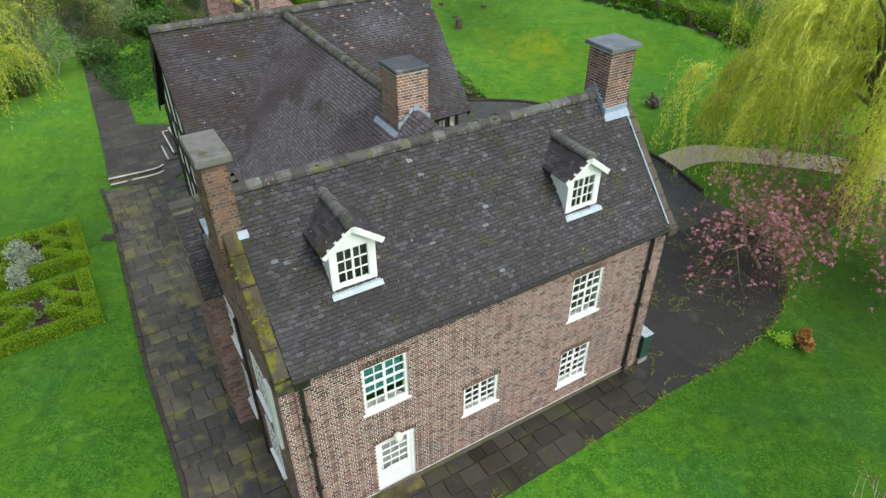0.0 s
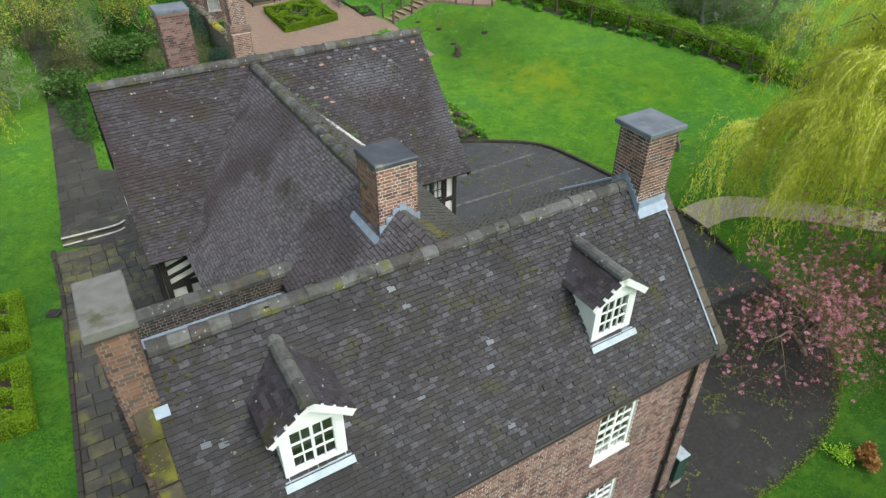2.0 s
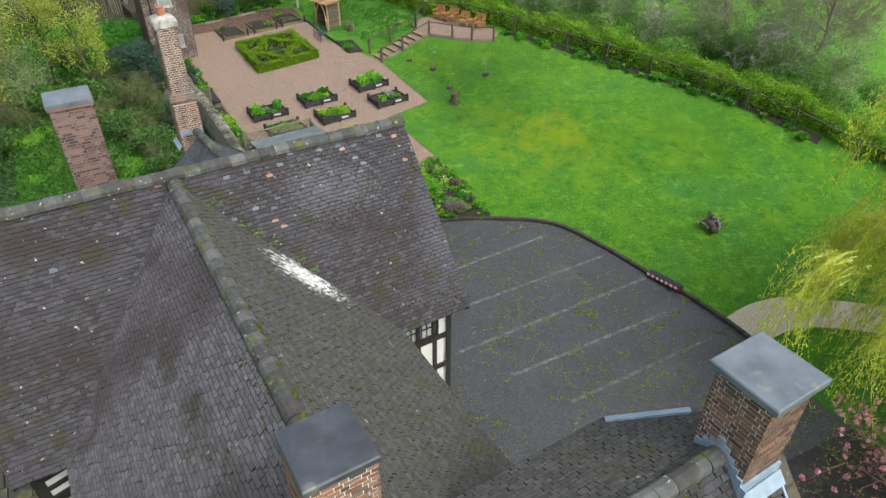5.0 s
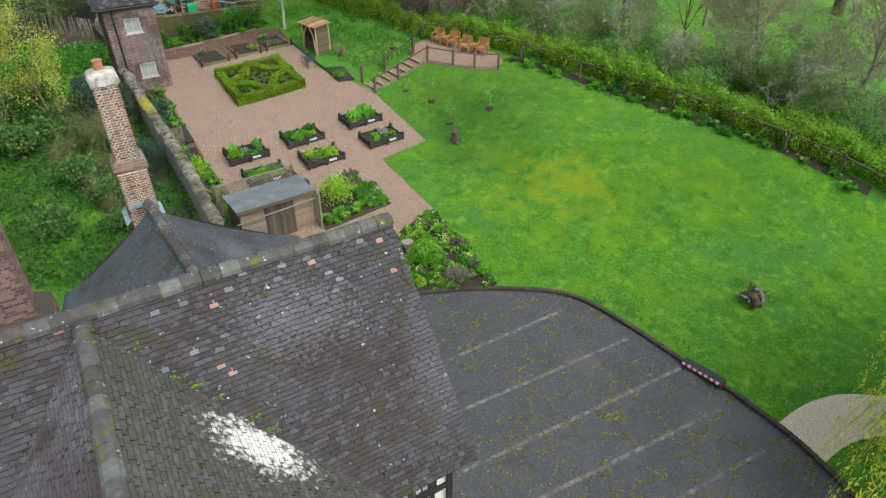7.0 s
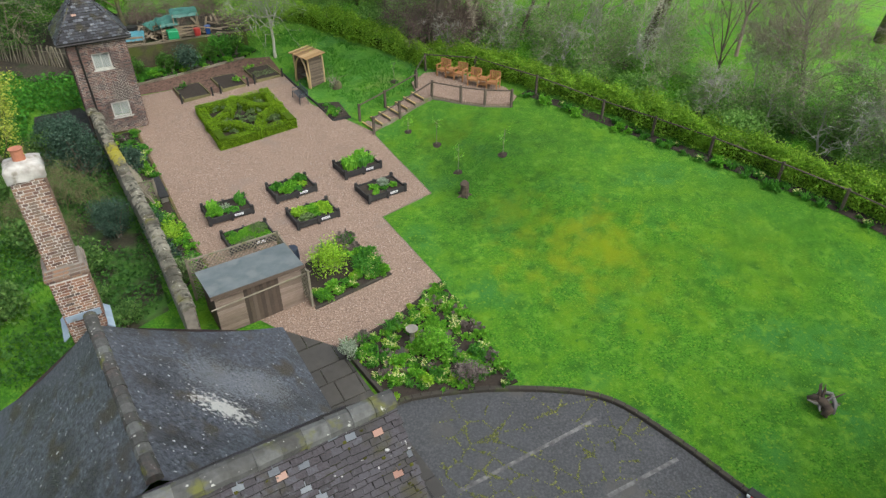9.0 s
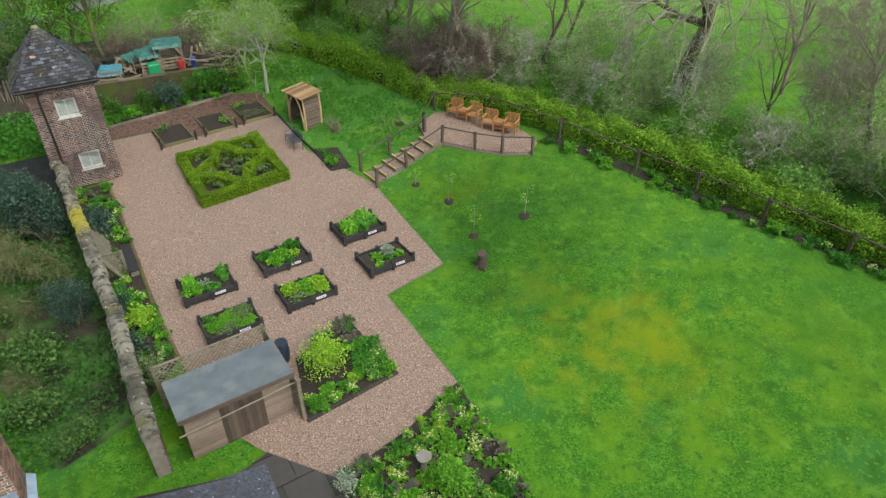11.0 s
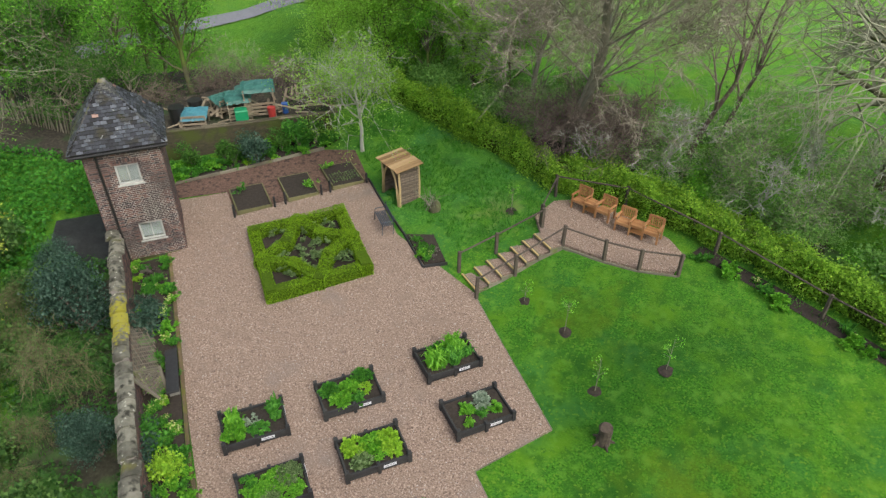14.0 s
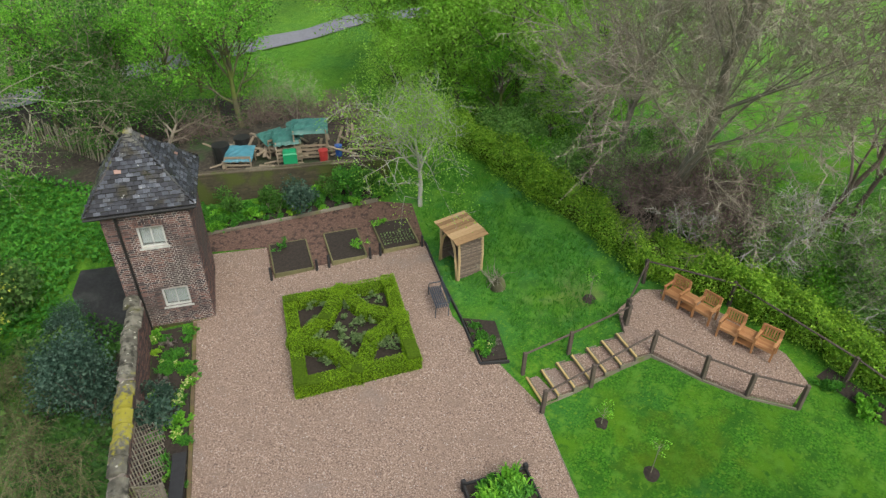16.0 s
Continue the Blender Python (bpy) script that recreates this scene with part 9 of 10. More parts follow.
def spray(sh, tips, rs, n, ln, wide, droop=0.0):
    """Fine twigs, thin slivers that fan out along the last branches."""
    a = np.array([p[:] for p, q in tips])
    b = np.array([q[:] for p, q in tips])
    a, b = np.repeat(a, n, 0), np.repeat(b, n, 0)
    along = b - a
    along /= np.linalg.norm(along, axis=1)[:, None] + 1e-9
    p = a + (b - a) * rs.uniform(-0.6, 1.0, len(a))[:, None]
    d = along * 0.8 + rs.normal(0, 0.55, p.shape) + np.array((0, 0, -droop))
    d /= np.linalg.norm(d, axis=1)[:, None]
    side = np.cross(d, rs.normal(size=p.shape))
    side *= wide / (np.linalg.norm(side, axis=1)[:, None] + 1e-9)
    tip = p + d * (ln * rs.uniform(0.4, 1.3, len(p)))[:, None]
    k = len(sh.v)
    sh.v.extend(map(tuple, np.stack([p - side, p + side, tip], 1).reshape(-1, 3).tolist()))
    sh.f.extend((k + 3 * i, k + 3 * i + 1, k + 3 * i + 2) for i in range(len(p)))


def tree(name, m, label, height, bark, plan, seed, leaf=None, leaf_n=6, leaf_size=0.07, spread=0.25, top=3, r0=None, twig=None, category="tree", lean=(0, 0, 1), droop=0.0, fine=None):
    """A tree: trunk and limbs, twigs, and a crown of small leaves."""
    rng, rs = random.Random(seed), np.random.RandomState(seed)
    th = thing(name, m, label, category)
    out, tips = [], []
    grow(rng, Vector((0, 0, -0.3)), Vector(lean), height * plan["bole"], r0 or height * 0.022, 0, top, out, tips, plan, droop)
    twigs = Mesh()
    tk = None
    for pts, rad, lv in out:
        if lv == 0:
            tk = part("trunk", Mesh().tube(pts, rad, 9, cap=False), bark, th, smooth=True)
        elif lv == 1:
            part("limb", Mesh().tube(pts, rad, 6, cap=False), bark, tk, smooth=True)
        else:
            twigs.tube(pts, rad, (9, 6, 4, 3, 3)[lv], cap=False)
    part("twig_crown", twigs, twig or bark, th, kind="stuff")
    if fine:
        sprays = Mesh()
        spray(sprays, tips, rs, *fine)
        part("twig_spray", sprays, twig or bark, th, kind="stuff")
    if leaf:
        sh = Mesh()
        pts = []
        for a, b in tips:
            for _ in range(leaf_n):
                t = rs.uniform(-0.3, 1.1)
                pts.append(np.array(a.lerp(b, t)) + rs.normal(0, spread, 3))
        add_leaves(sh, pts, leaf_size, rs)
        part("crown", sh, leaf, th, kind="stuff")
    return th


OAK_PLAN = {"wob": 0.16, "lift": 0.04, "kids": (9, 6, 6, 4), "from": 0.25, "angle": (0.5, 1.15), "shrink": 0.66, "thin": 0.5, "bole": 0.62}
THICKET = {"wob": 0.22, "lift": 0.0, "kids": (10, 7, 5, 2), "from": 0.05, "angle": (0.35, 1.2), "shrink": 0.62, "thin": 0.45, "bole": 0.6}
SLENDER = {"wob": 0.12, "lift": 0.06, "kids": (12, 6, 5, 3), "from": 0.12, "angle": (0.4, 0.95), "shrink": 0.5, "thin": 0.42, "bole": 0.8}


def on_land(x, y, turn=0.0, k=1.0, sink=0.0):
    return pose(x, y, land(x, y) - sink, 0, 0, turn) @ Matrix.Diagonal((k, k, k, 1))


# boundary hedge
def boundary_hedge(pts, label, wide, high, seed, mats):
    rs = np.random.RandomState(seed)
    th = thing("boundary_hedge", pose(0, 0, 0), label, "hedge")
    for (a, b) in zip(pts, pts[1:]):
        sh, core = Mesh(), Mesh()
        hedge_run(sh, core, rs, a, b, wide, high, land(*a), land(*b), 700, 0.054, 0.13, 0.22)
        part("hedge_leaves", sh, mats, th, kind="stuff")
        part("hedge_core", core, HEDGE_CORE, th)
        young = Mesh()
        hedge_run(young, Mesh(), rs, a, b, wide * 1.05, high * 1.04, land(*a), land(*b), 260, 0.042, 0.17, 0.26)
        part("young_leaves", young, LEAF_LIME, th, "yellow green young leaves", kind="stuff")
        ln, tips = math.dist(a, b), []
        for _ in range(int(ln * 9)):
            t, o = rs.uniform(0, 1), rs.uniform(-0.5, 0.5) * wide
            x, y = a[0] + (b[0] - a[0]) * t + o * (b[1] - a[1]) / ln, a[1] + (b[1] - a[1]) * t - o * (b[0] - a[0]) / ln
            p = Vector((x, y, land(x, y) + high * rs.uniform(0.5, 1.0)))
            tips.append((p, p + Vector((rs.normal(0, 0.2), rs.normal(0, 0.2), rs.uniform(0.1, 0.3)))))
        twigs = Mesh()
        spray(twigs, tips, rs, 3, 0.45, 0.008)
        part("twig_spray", twigs, BROWN_TWIG, th, kind="stuff")


# Core colour holds the shade inside the hedge, darker than its leaves.
HEDGE_CORE = surface("shaded hedge core", [(0.03, 0.05, 0.008), (0.055, 0.09, 0.012), (0.085, 0.13, 0.018)], rough=0.9, spread=0.1, grain=9, bump=1.0, bump_scale=25, sheen=0.1)
HEDGE_LEAF = leaf_mat("hawthorn hedge leaf", [(0.068, 0.150, 0.015), (0.135, 0.265, 0.024), (0.23, 0.39, 0.042)], through_light=0.5)
boundary_hedge([(-12.0, 66.3), (-9.7, 64.7), (-5.0, 61.2), (-0.6, 57.9), (2.6, 56.9), (5.7, 54.9), (8.8, 52.1), (12.9, 48.2), (15.2, 45.8), (18.8, 42.1), (24, 37.2)], "clipped leafy boundary hedge beside the lawn", 1.15, 0.92, 61, HEDGE_LEAF)
boundary_hedge([(-25.5, 37), (-26.5, 31), (-27, 24)], "dark hedge beyond the side lawn", 1.4, 1.2, 62, LEAF_MID)

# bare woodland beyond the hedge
FLOOR = surface("brown and green woodland floor", [(0.016, 0.015, 0.009), (0.032, 0.030, 0.017), (0.055, 0.050, 0.030)], rough=0.95, grain=9, spread=0.0, patch=(0.055, 0.145, 0.020), patch_scale=0.6, patch_at=0.45, bump=1.0, bump_scale=18)
hedge_back = [(-11.0, 66.6), (-4.6, 61.9), (-0.4, 58.7), (2.8, 57.6), (6.1, 55.6), (9.3, 52.7), (13.4, 48.8), (19.3, 42.7)]
# Dark sheets under thicket and trees put their shade into the ground colour.
solid("woodland_floor", strip(hedge_back + [(20.8, 43.6), (14.6, 50.2), (10.2, 54.2), (6.6, 57.0), (3.6, 61.2), (0.0, 62.2), (-3.4, 62.4), (-5.4, 63.1), (-10.4, 66.8)], 0.02, 1.25), FLOOR, "dark ground sheet imitating shade under the thicket", "woodland floor", kind="structure")
# Earth colour without green here, to darken the shaded ground further.
solid("woodland_floor", strip([(-34, 58.2), (-27.5, 57.2), (-22.3, 56.6), (-21.6, 57.2), (-19.0, 63.8), (-15.0, 65.4), (-17.0, 67.0), (-22.0, 67.5), (-28.0, 65.0), (-35.0, 63.5)], 0.025, 1.25), LITTER, "dark ground sheet imitating shade under the trees", "woodland floor", kind="structure")
TREE_TWIG = surface("grey brown fine twig", [(0.16, 0.135, 0.096), (0.25, 0.215, 0.16), (0.36, 0.325, 0.25)], rough=0.9, grain=3, spread=0.5, bump=0.2)
UG = leaf_mat("bramble and ivy leaf", [(0.065, 0.145, 0.030), (0.13, 0.26, 0.055), (0.21, 0.37, 0.09)])
OAK_TWIG = surface("lichened oak twig", [(0.17, 0.17, 0.11), (0.27, 0.268, 0.18), (0.39, 0.385, 0.28)], rough=0.9, grain=3, spread=0.5, bump=0.2)
SPREADING = {"wob": 0.2, "lift": 0.0, "kids": (11, 8, 7), "from": 0.42, "angle": (0.55, 1.25), "shrink": 0.8, "thin": 0.46, "bole": 0.5}
BUSHY = {"wob": 0.12, "lift": 0.05, "kids": (24, 9, 7), "from": 0.1, "angle": (0.3, 1.0), "shrink": 0.58, "thin": 0.19, "bole": 0.78}
LIGHT = {"wob": 0.12, "lift": 0.05, "kids": (7, 5, 4, 3), "from": 0.15, "angle": (0.3, 0.8), "shrink": 0.6, "thin": 0.5, "bole": 0.8}
oak = tree("bare_tree", on_land(12.6, 59.2), "large spreading bare oak with thick trunk beyond the hedge", 12.0, MOSS_BARK, SPREADING, 705, top=3, r0=0.5, twig=OAK_TWIG, lean=(0.05, 0.05, 1), droop=0.3, fine=(13, 0.6, 0.009, 0.3))
dense = tree("bare_tree", on_land(-0.3, 60.6), "tall bare tree with mossy trunk and a dense mass of twigs", 12.0, GREY_TWIG, BUSHY, 702, top=3, r0=0.30, twig=TREE_TWIG, fine=(26, 0.6, 0.009))
slim = tree("bare_tree", on_land(4.9, 60.6), "slender dark bare tree beyond the hedge", 8.5, BROWN_TWIG, LIGHT, 707, top=3, r0=0.13, twig=TREE_TWIG, fine=(8, 0.6, 0.012))
brush = tree("thicket", on_land(0.9, 59.3), "dark brown brushwood of bare twigs under the tree", 4.6, BROWN_TWIG, THICKET, 703, top=3, r0=0.08, twig=BROWN_TWIG, category="thicket", fine=(6, 0.6, 0.012))
tangle = tree("thicket", on_land(7.2, 58.3), "grey tangle of twigs with young green leaves", 4.4, PALE_TWIG, THICKET, 704, UG, 11, 0.055, 0.28, top=3, r0=0.06, twig=OAK_TWIG, category="thicket", fine=(3, 0.6, 0.011))
rng = random.Random(91)
copy_thing(dense, on_land(-2.4, 63.0, 130, 0.6))
copy_thing(dense, on_land(17.8, 50.2, 200, 0.52))
copy_thing(dense, on_land(21.2, 46.6, 320, 0.48))
copy_thing(oak, on_land(27.0, 60.0, 60, 0.85))
for x, y, k in ((6.3, 61.6, 0.9), (17.2, 57.5, 0.9), (14.6, 53.6, 0.6)):
    copy_thing(slim, on_land(x, y, rng.uniform(0, 360), k))
for x, y, k in ((-1.6, 60.6, 0.7), (2.2, 59.2, 0.65), (0.2, 60.8, 0.8), (1.6, 60.4, 0.9), (-0.6, 59.9, 0.8), (-2.6, 62.4, 0.6)):
    copy_thing(brush, on_land(x, y, rng.uniform(0, 360), k))
for x, y, k in ((3.6, 58.6, 0.7), (5.6, 57.2, 0.75), (8.2, 55.4, 0.7), (9.6, 56.6, 0.8), (11.8, 52.6, 0.75), (13.6, 50.8, 0.7), (15.6, 48.8, 0.8), (17.4, 47.4, 0.8), (19.4, 45.2, 0.85), (21.6, 43.0, 0.9), (-2.4, 61.6, 0.6), (16.6, 51.6, 0.9), (19.6, 48.6, 0.9), (12.6, 56.6, 0.8)):
    copy_thing(tangle, on_land(x, y, rng.uniform(0, 360), k))
pale = tree("bare_tree", on_land(3.4, 59.0), "small dead pale-barked tree in the thicket", 4.6, PALE_TWIG, {"wob": 0.24, "lift": 0.0, "kids": (6, 4, 4, 3), "from": 0.25, "angle": (0.5, 1.2), "shrink": 0.62, "thin": 0.5, "bole": 0.6}, 706, top=3, r0=0.07, twig=PALE_TWIG, fine=(5, 0.5, 0.014, 0.2))
for x, y, k in ((7.0, 56.6, 0.8), (10.4, 53.8, 0.8), (1.2, 58.4, 0.7), (14.0, 50.2, 0.8), (18.4, 46.4, 0.9), (20.8, 44.6, 0.9), (8.8, 57.0, 0.9), (10.8, 57.2, 0.9), (12.2, 55.2, 0.9), (15.6, 51.8, 0.9)):
    copy_thing(pale, on_land(x, y, rng.uniform(0, 360), k))
# green undergrowth along the hedge
under = [shrub("undergrowth", 6.0, 56.6, 1.3, 1.1, UG, "low green bramble and ivy beside the hedge", 2000, 0.048, 751, lumps=13, category="undergrowth", twig=BROWN_TWIG),
         shrub("undergrowth", 12.0, 50.8, 1.2, 1.0, LEAF_FRESH, "fresh green nettles and shrubs beside the hedge", 1600, 0.046, 752, lumps=13, category="undergrowth", twig=BROWN_TWIG)]
for k in range(92):
    t = k / 91
    x = -12 + 36 * t + rng.uniform(-1, 1)
    y = float(np.interp(x, (-13, -5, 2.6, 8.8, 15.2, 24), (68, 62.8, 58.6, 53.8, 47.5, 38.8))) + 0.3 + 6.5 * rng.random() ** 1.8
    copy_thing(under[0 if rng.random() < 0.7 else 1], on_land(x, y, rng.uniform(0, 360), rng.uniform(0.7, 1.35)))

for k in range(42):
    x = rng.uniform(-6.0, 15.0)
    y = float(np.interp(x, (-13, -5, 2.6, 8.8, 15.2, 24), (68, 62.8, 58.6, 53.8, 47.5, 38.8))) + rng.uniform(-0.2, 3.6)
    copy_thing(under[k % 2], on_land(x, y, rng.uniform(0, 360), rng.uniform(0.8, 1.4)))

# planted verge below the hedge
verge_line = [(4.4, 54.0), (8.0, 50.8), (12.0, 47.0), (15.0, 44.2), (19.0, 40.0)]
solid("verge_bed", strip([(x + 0.0, y + 0.0) for x, y in verge_line] + [(x + 0.42, y + 0.46) for x, y in reversed(verge_line)], 0.03), SOIL, "narrow soil bed along the foot of the hedge", "flower bed", kind="structure")
for k in range(52):
    x = rng.uniform(4.5, 18.8)
    y = float(np.interp(x, [p[0] for p in verge_line], [p[1] for p in verge_line])) + rng.uniform(-0.25, 0.6)
    s = rng.uniform(0.4, 0.95)
    copy_thing(protos[rng.choice((1, 1, 3, 0, 6))], on_land(x, y, rng.uniform(0, 360), s))

# the pale-barked tree beside the arbour
tree("young_tree", on_land(-10.2, 59.95), "slender pale-barked tree with sparse fresh leaves", 5.2, PALE_TWIG, {"wob": 0.15, "lift": 0.02, "kids": (10, 6, 5, 3), "from": 0.42, "angle": (0.6, 1.25), "shrink": 0.62, "thin": 0.45, "bole": 0.68}, 705, LEAF_SPRING, 44, 0.036, 0.26, 3, 0.11, PALE_TWIG, lean=(-0.05, 0.1, 1), fine=(3, 0.4, 0.009))

# bright leafy trees behind the tower and the allotment
leafy = [tree("leafy_tree", on_land(-20.3, 62.9), "small tree in fresh green leaf behind the tower", 7.0, MOSS_BARK, SLENDER, 711, LEAF_FRESH, 24, 0.064, 0.22, 3, 0.16),
         tree("leafy_tree", on_land(-12.4, 68.2), "lime green tree in young leaf", 7.5, MOSS_BARK, SLENDER, 712, LEAF_SPRING, 34, 0.085, 0.40, 3, 0.16),
         tree("dark_tree", on_land(-26.5, 62.0), "dark leafy tree behind the tower", 6.5, TREE_TWIG, OAK_PLAN, 713, LEAF_SHADE, 21, 0.08, 0.28, 3, 0.18)]
for x, y, i, k in ((-25.5, 67.0, 0, 0.8), (-22.6, 64.2, 0, 0.6), (-27.6, 63.6, 0, 0.65), (-31.5, 62.5, 2, 0.8), (-34.0, 57.5, 0, 1.1), (-29.0, 68.5, 2, 1.0), (-9.2, 69.2, 1, 0.95), (-15.0, 69.8, 1, 0.7), (-6.4, 68.6, 1, 0.85), (-3.6, 71.5, 1, 0.8), (-13.2, 66.4, 1, 0.52), (-10.4, 66.8, 1, 0.75), (-7.6, 67.2, 1, 0.8), (-12.2, 70.8, 1, 0.95), (-11.0, 73.5, 0, 0.9), (-8.0, 65.8, 0, 0.6), (-5.6, 65.2, 1, 0.6), (-3.8, 64.8, 0, 0.6),
                   (-15.0, 91.0, 2, 1.3), (-26.0, 83.0, 2, 1.3), (-35.0, 76.0, 2, 1.3), (-5.0, 93.0, 2, 1.3), (-20.0, 87.5, 2, 1.2), (-38.0, 66.0, 2, 1.2), (-41.0, 57.0, 2, 1.2), (-31.0, 80.0, 2, 1.2), (-24.0, 62.3, 0, 0.85), (-29.5, 60.5, 0, 0.9), (-23.2, 60.6, 2, 0.6), (-26.0, 60.8, 2, 0.6), (-29.0, 61.2, 2, 0.7), (-32.5, 59.5, 2, 0.7), (-35.5, 52.5, 2, 0.9), (-37.5, 50.0, 0, 1.1)):
    copy_thing(leafy[i], on_land(x, y, rng.uniform(0, 360), k))
for x, y, k in ((-17.2, 64.0, 0.55), (-14.8, 64.2, 0.6), (-19.4, 63.6, 0.55), (-21.6, 61.6, 0.55), (-13.2, 62.6, 0.5), (-16.0, 65.2, 0.6)):
    copy_thing(brush, on_land(x, y, rng.uniform(0, 360), k))
for x, y, k in ((-12.4, 63.6, 0.7), (-11.2, 64.9, 0.6), (-20.6, 65.2, 0.7), (-18.2, 64.8, 0.6)):
    copy_thing(tangle, on_land(x, y, rng.uniform(0, 360), k))
tree("bare_tree", on_land(-30.6, 54.0), "bare pale-barked tree over the wild garden", 9.5, OAK_TWIG, OAK_PLAN, 714, LEAF_FRESH, 18, 0.05, 0.3, 3, 0.2, OAK_TWIG, droop=0.4, fine=(6, 0.7, 0.008, 0.4))
GROUNDCOVER = leaf_mat("nettle ground cover", [(0.024, 0.10, 0.012), (0.042, 0.16, 0.017), (0.08, 0.24, 0.026)])
rs = np.random.RandomState(5)
gc = Mesh()
pts = []
for _ in range(15000):
    x, y = rs.uniform(-33, -18.6), rs.uniform(49, 57.4)
    if noise.noise(Vector((x * 0.4, y * 0.4, 0))) > -0.35 and not in_poly(x, y, [(-21.8, 52.8), (-21.2, 51.0), (-18.0, 49.2), (-17.0, 50.4), (-15, 53.5), (-18.0, 55.6), (-19.0, 57.5), (-19.6, 53.6)]):
        pts.append((x, y, land(x, y) + rs.uniform(0.05, 0.4)))
add_leaves(gc, pts, 0.085, rs, 0.9, 0.8)
solid("nettle_bed", gc, GROUNDCOVER, "bright green nettles and ground cover behind the tower", "ground cover", kind="stuff")

# wild garden west of the wall
tree("yellow_tree", on_land(-19.1, 45.4), "twiggy tree with pale yellow green catkins", 7.4, MOSS_BARK, {"wob": 0.14, "lift": 0.04, "kids": (14, 6, 5), "from": 0.3, "angle": (0.5, 1.0), "shrink": 0.38, "thin": 0.45, "bole": 0.68}, 721, LEAF_YELLOW, 20, 0.048, 0.2, 3, 0.11, HAZEL_TWIG)
t2 = tree("yellow_tree", on_land(-22.2, 47.6), "twiggy tree with pale yellow green catkins", 6.6, MOSS_BARK, SLENDER, 722, LEAF_YELLOW, 14, 0.055, 0.22, 3, 0.12, HAZEL_TWIG)
copy_thing(t2, on_land(-27.5, 47.0, 220, 1.0))
for x, y, k in ((-23.6, 42.6, 0.9), (-25.6, 39.4, 0.85), (-29.6, 43.4, 0.9)):
    copy_thing(t2, on_land(x, y, x * 40, k))
hol = shrub("holly_bush", -16.6, 47.3, 1.5, 3.3, LEAF_HOLLY, "tall blue green holly beside the garden wall", 12000, 0.05, 731, lumps=24, twig=BROWN_TWIG)
copy_thing(hol, on_land(-13.35, 42.9, 70, 0.62))
copy_thing(hol, on_land(-19.2, 49.4, 160, 0.6))
LEAF_SCRUB = leaf_mat("dull scrub leaf", [(0.030, 0.075, 0.018), (0.060, 0.125, 0.028), (0.105, 0.185, 0.045)])
wl_ = shrub("wild_shrub", -13.9, 40.5, 1.2, 1.4, LEAF_SCRUB, "rough green scrub in the wild garden", 1700, 0.075, 741, lumps=11, twig=BROWN_TWIG)
for x, y, k in ((-16.3, 42.0, 1.1), (-18.6, 45.2, 1.2), (-12.9, 38.7, 0.8), (-15.6, 38.2, 1.0), (-20.5, 44.3, 1.3), (-19.0, 48.5, 1.1), (-22.5, 50.4, 1.2), (-11.2, 37.8, 0.7), (-24.5, 46.0, 1.3), (-27.0, 50.5, 1.3), (-22.0, 40.0, 1.2), (-26.5, 40.2, 1.4), (-24.6, 35.6, 1.1)):
    copy_thing(wl_, on_land(x, y, rng.uniform(0, 360), k))
for x, y, k in ((-22.9, 45.0, 0.9), (-24.0, 38.5, 0.9)):
    copy_thing(tangle, on_land(x, y, rng.uniform(0, 360), k))


hazel = tree("hazel_bush", on_land(-16.4, 44.7, 0, 0.6), "olive twiggy hazel with drooping rods in the wild garden", 4.2, HAZEL_TWIG, THICKET, 708, LEAF_SCRUB, 7, 0.05, 0.28, top=3, r0=0.05, twig=HAZEL_TWIG, category="bush", droop=0.5, fine=(5, 0.8, 0.012, 0.5))
for x, y, k in ((-17.9, 46.0, 0.7), (-15.7, 42.6, 0.6), (-17.4, 43.4, 0.7), (-14.9, 41.0, 0.55), (-19.4, 47.4, 0.7), (-13.9, 39.6, 0.5), (-26.0, 48.0, 1.2), (-30.0, 46.5, 1.3), (-23.0, 42.5, 1.0), (-27.5, 43.0, 1.1)):
    copy_thing(hazel, on_land(x, y, rng.uniform(0, 360), k))
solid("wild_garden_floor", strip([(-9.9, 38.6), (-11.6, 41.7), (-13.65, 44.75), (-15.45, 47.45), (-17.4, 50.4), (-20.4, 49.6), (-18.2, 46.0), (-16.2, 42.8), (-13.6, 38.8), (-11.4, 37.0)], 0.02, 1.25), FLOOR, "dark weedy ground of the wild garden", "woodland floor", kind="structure")

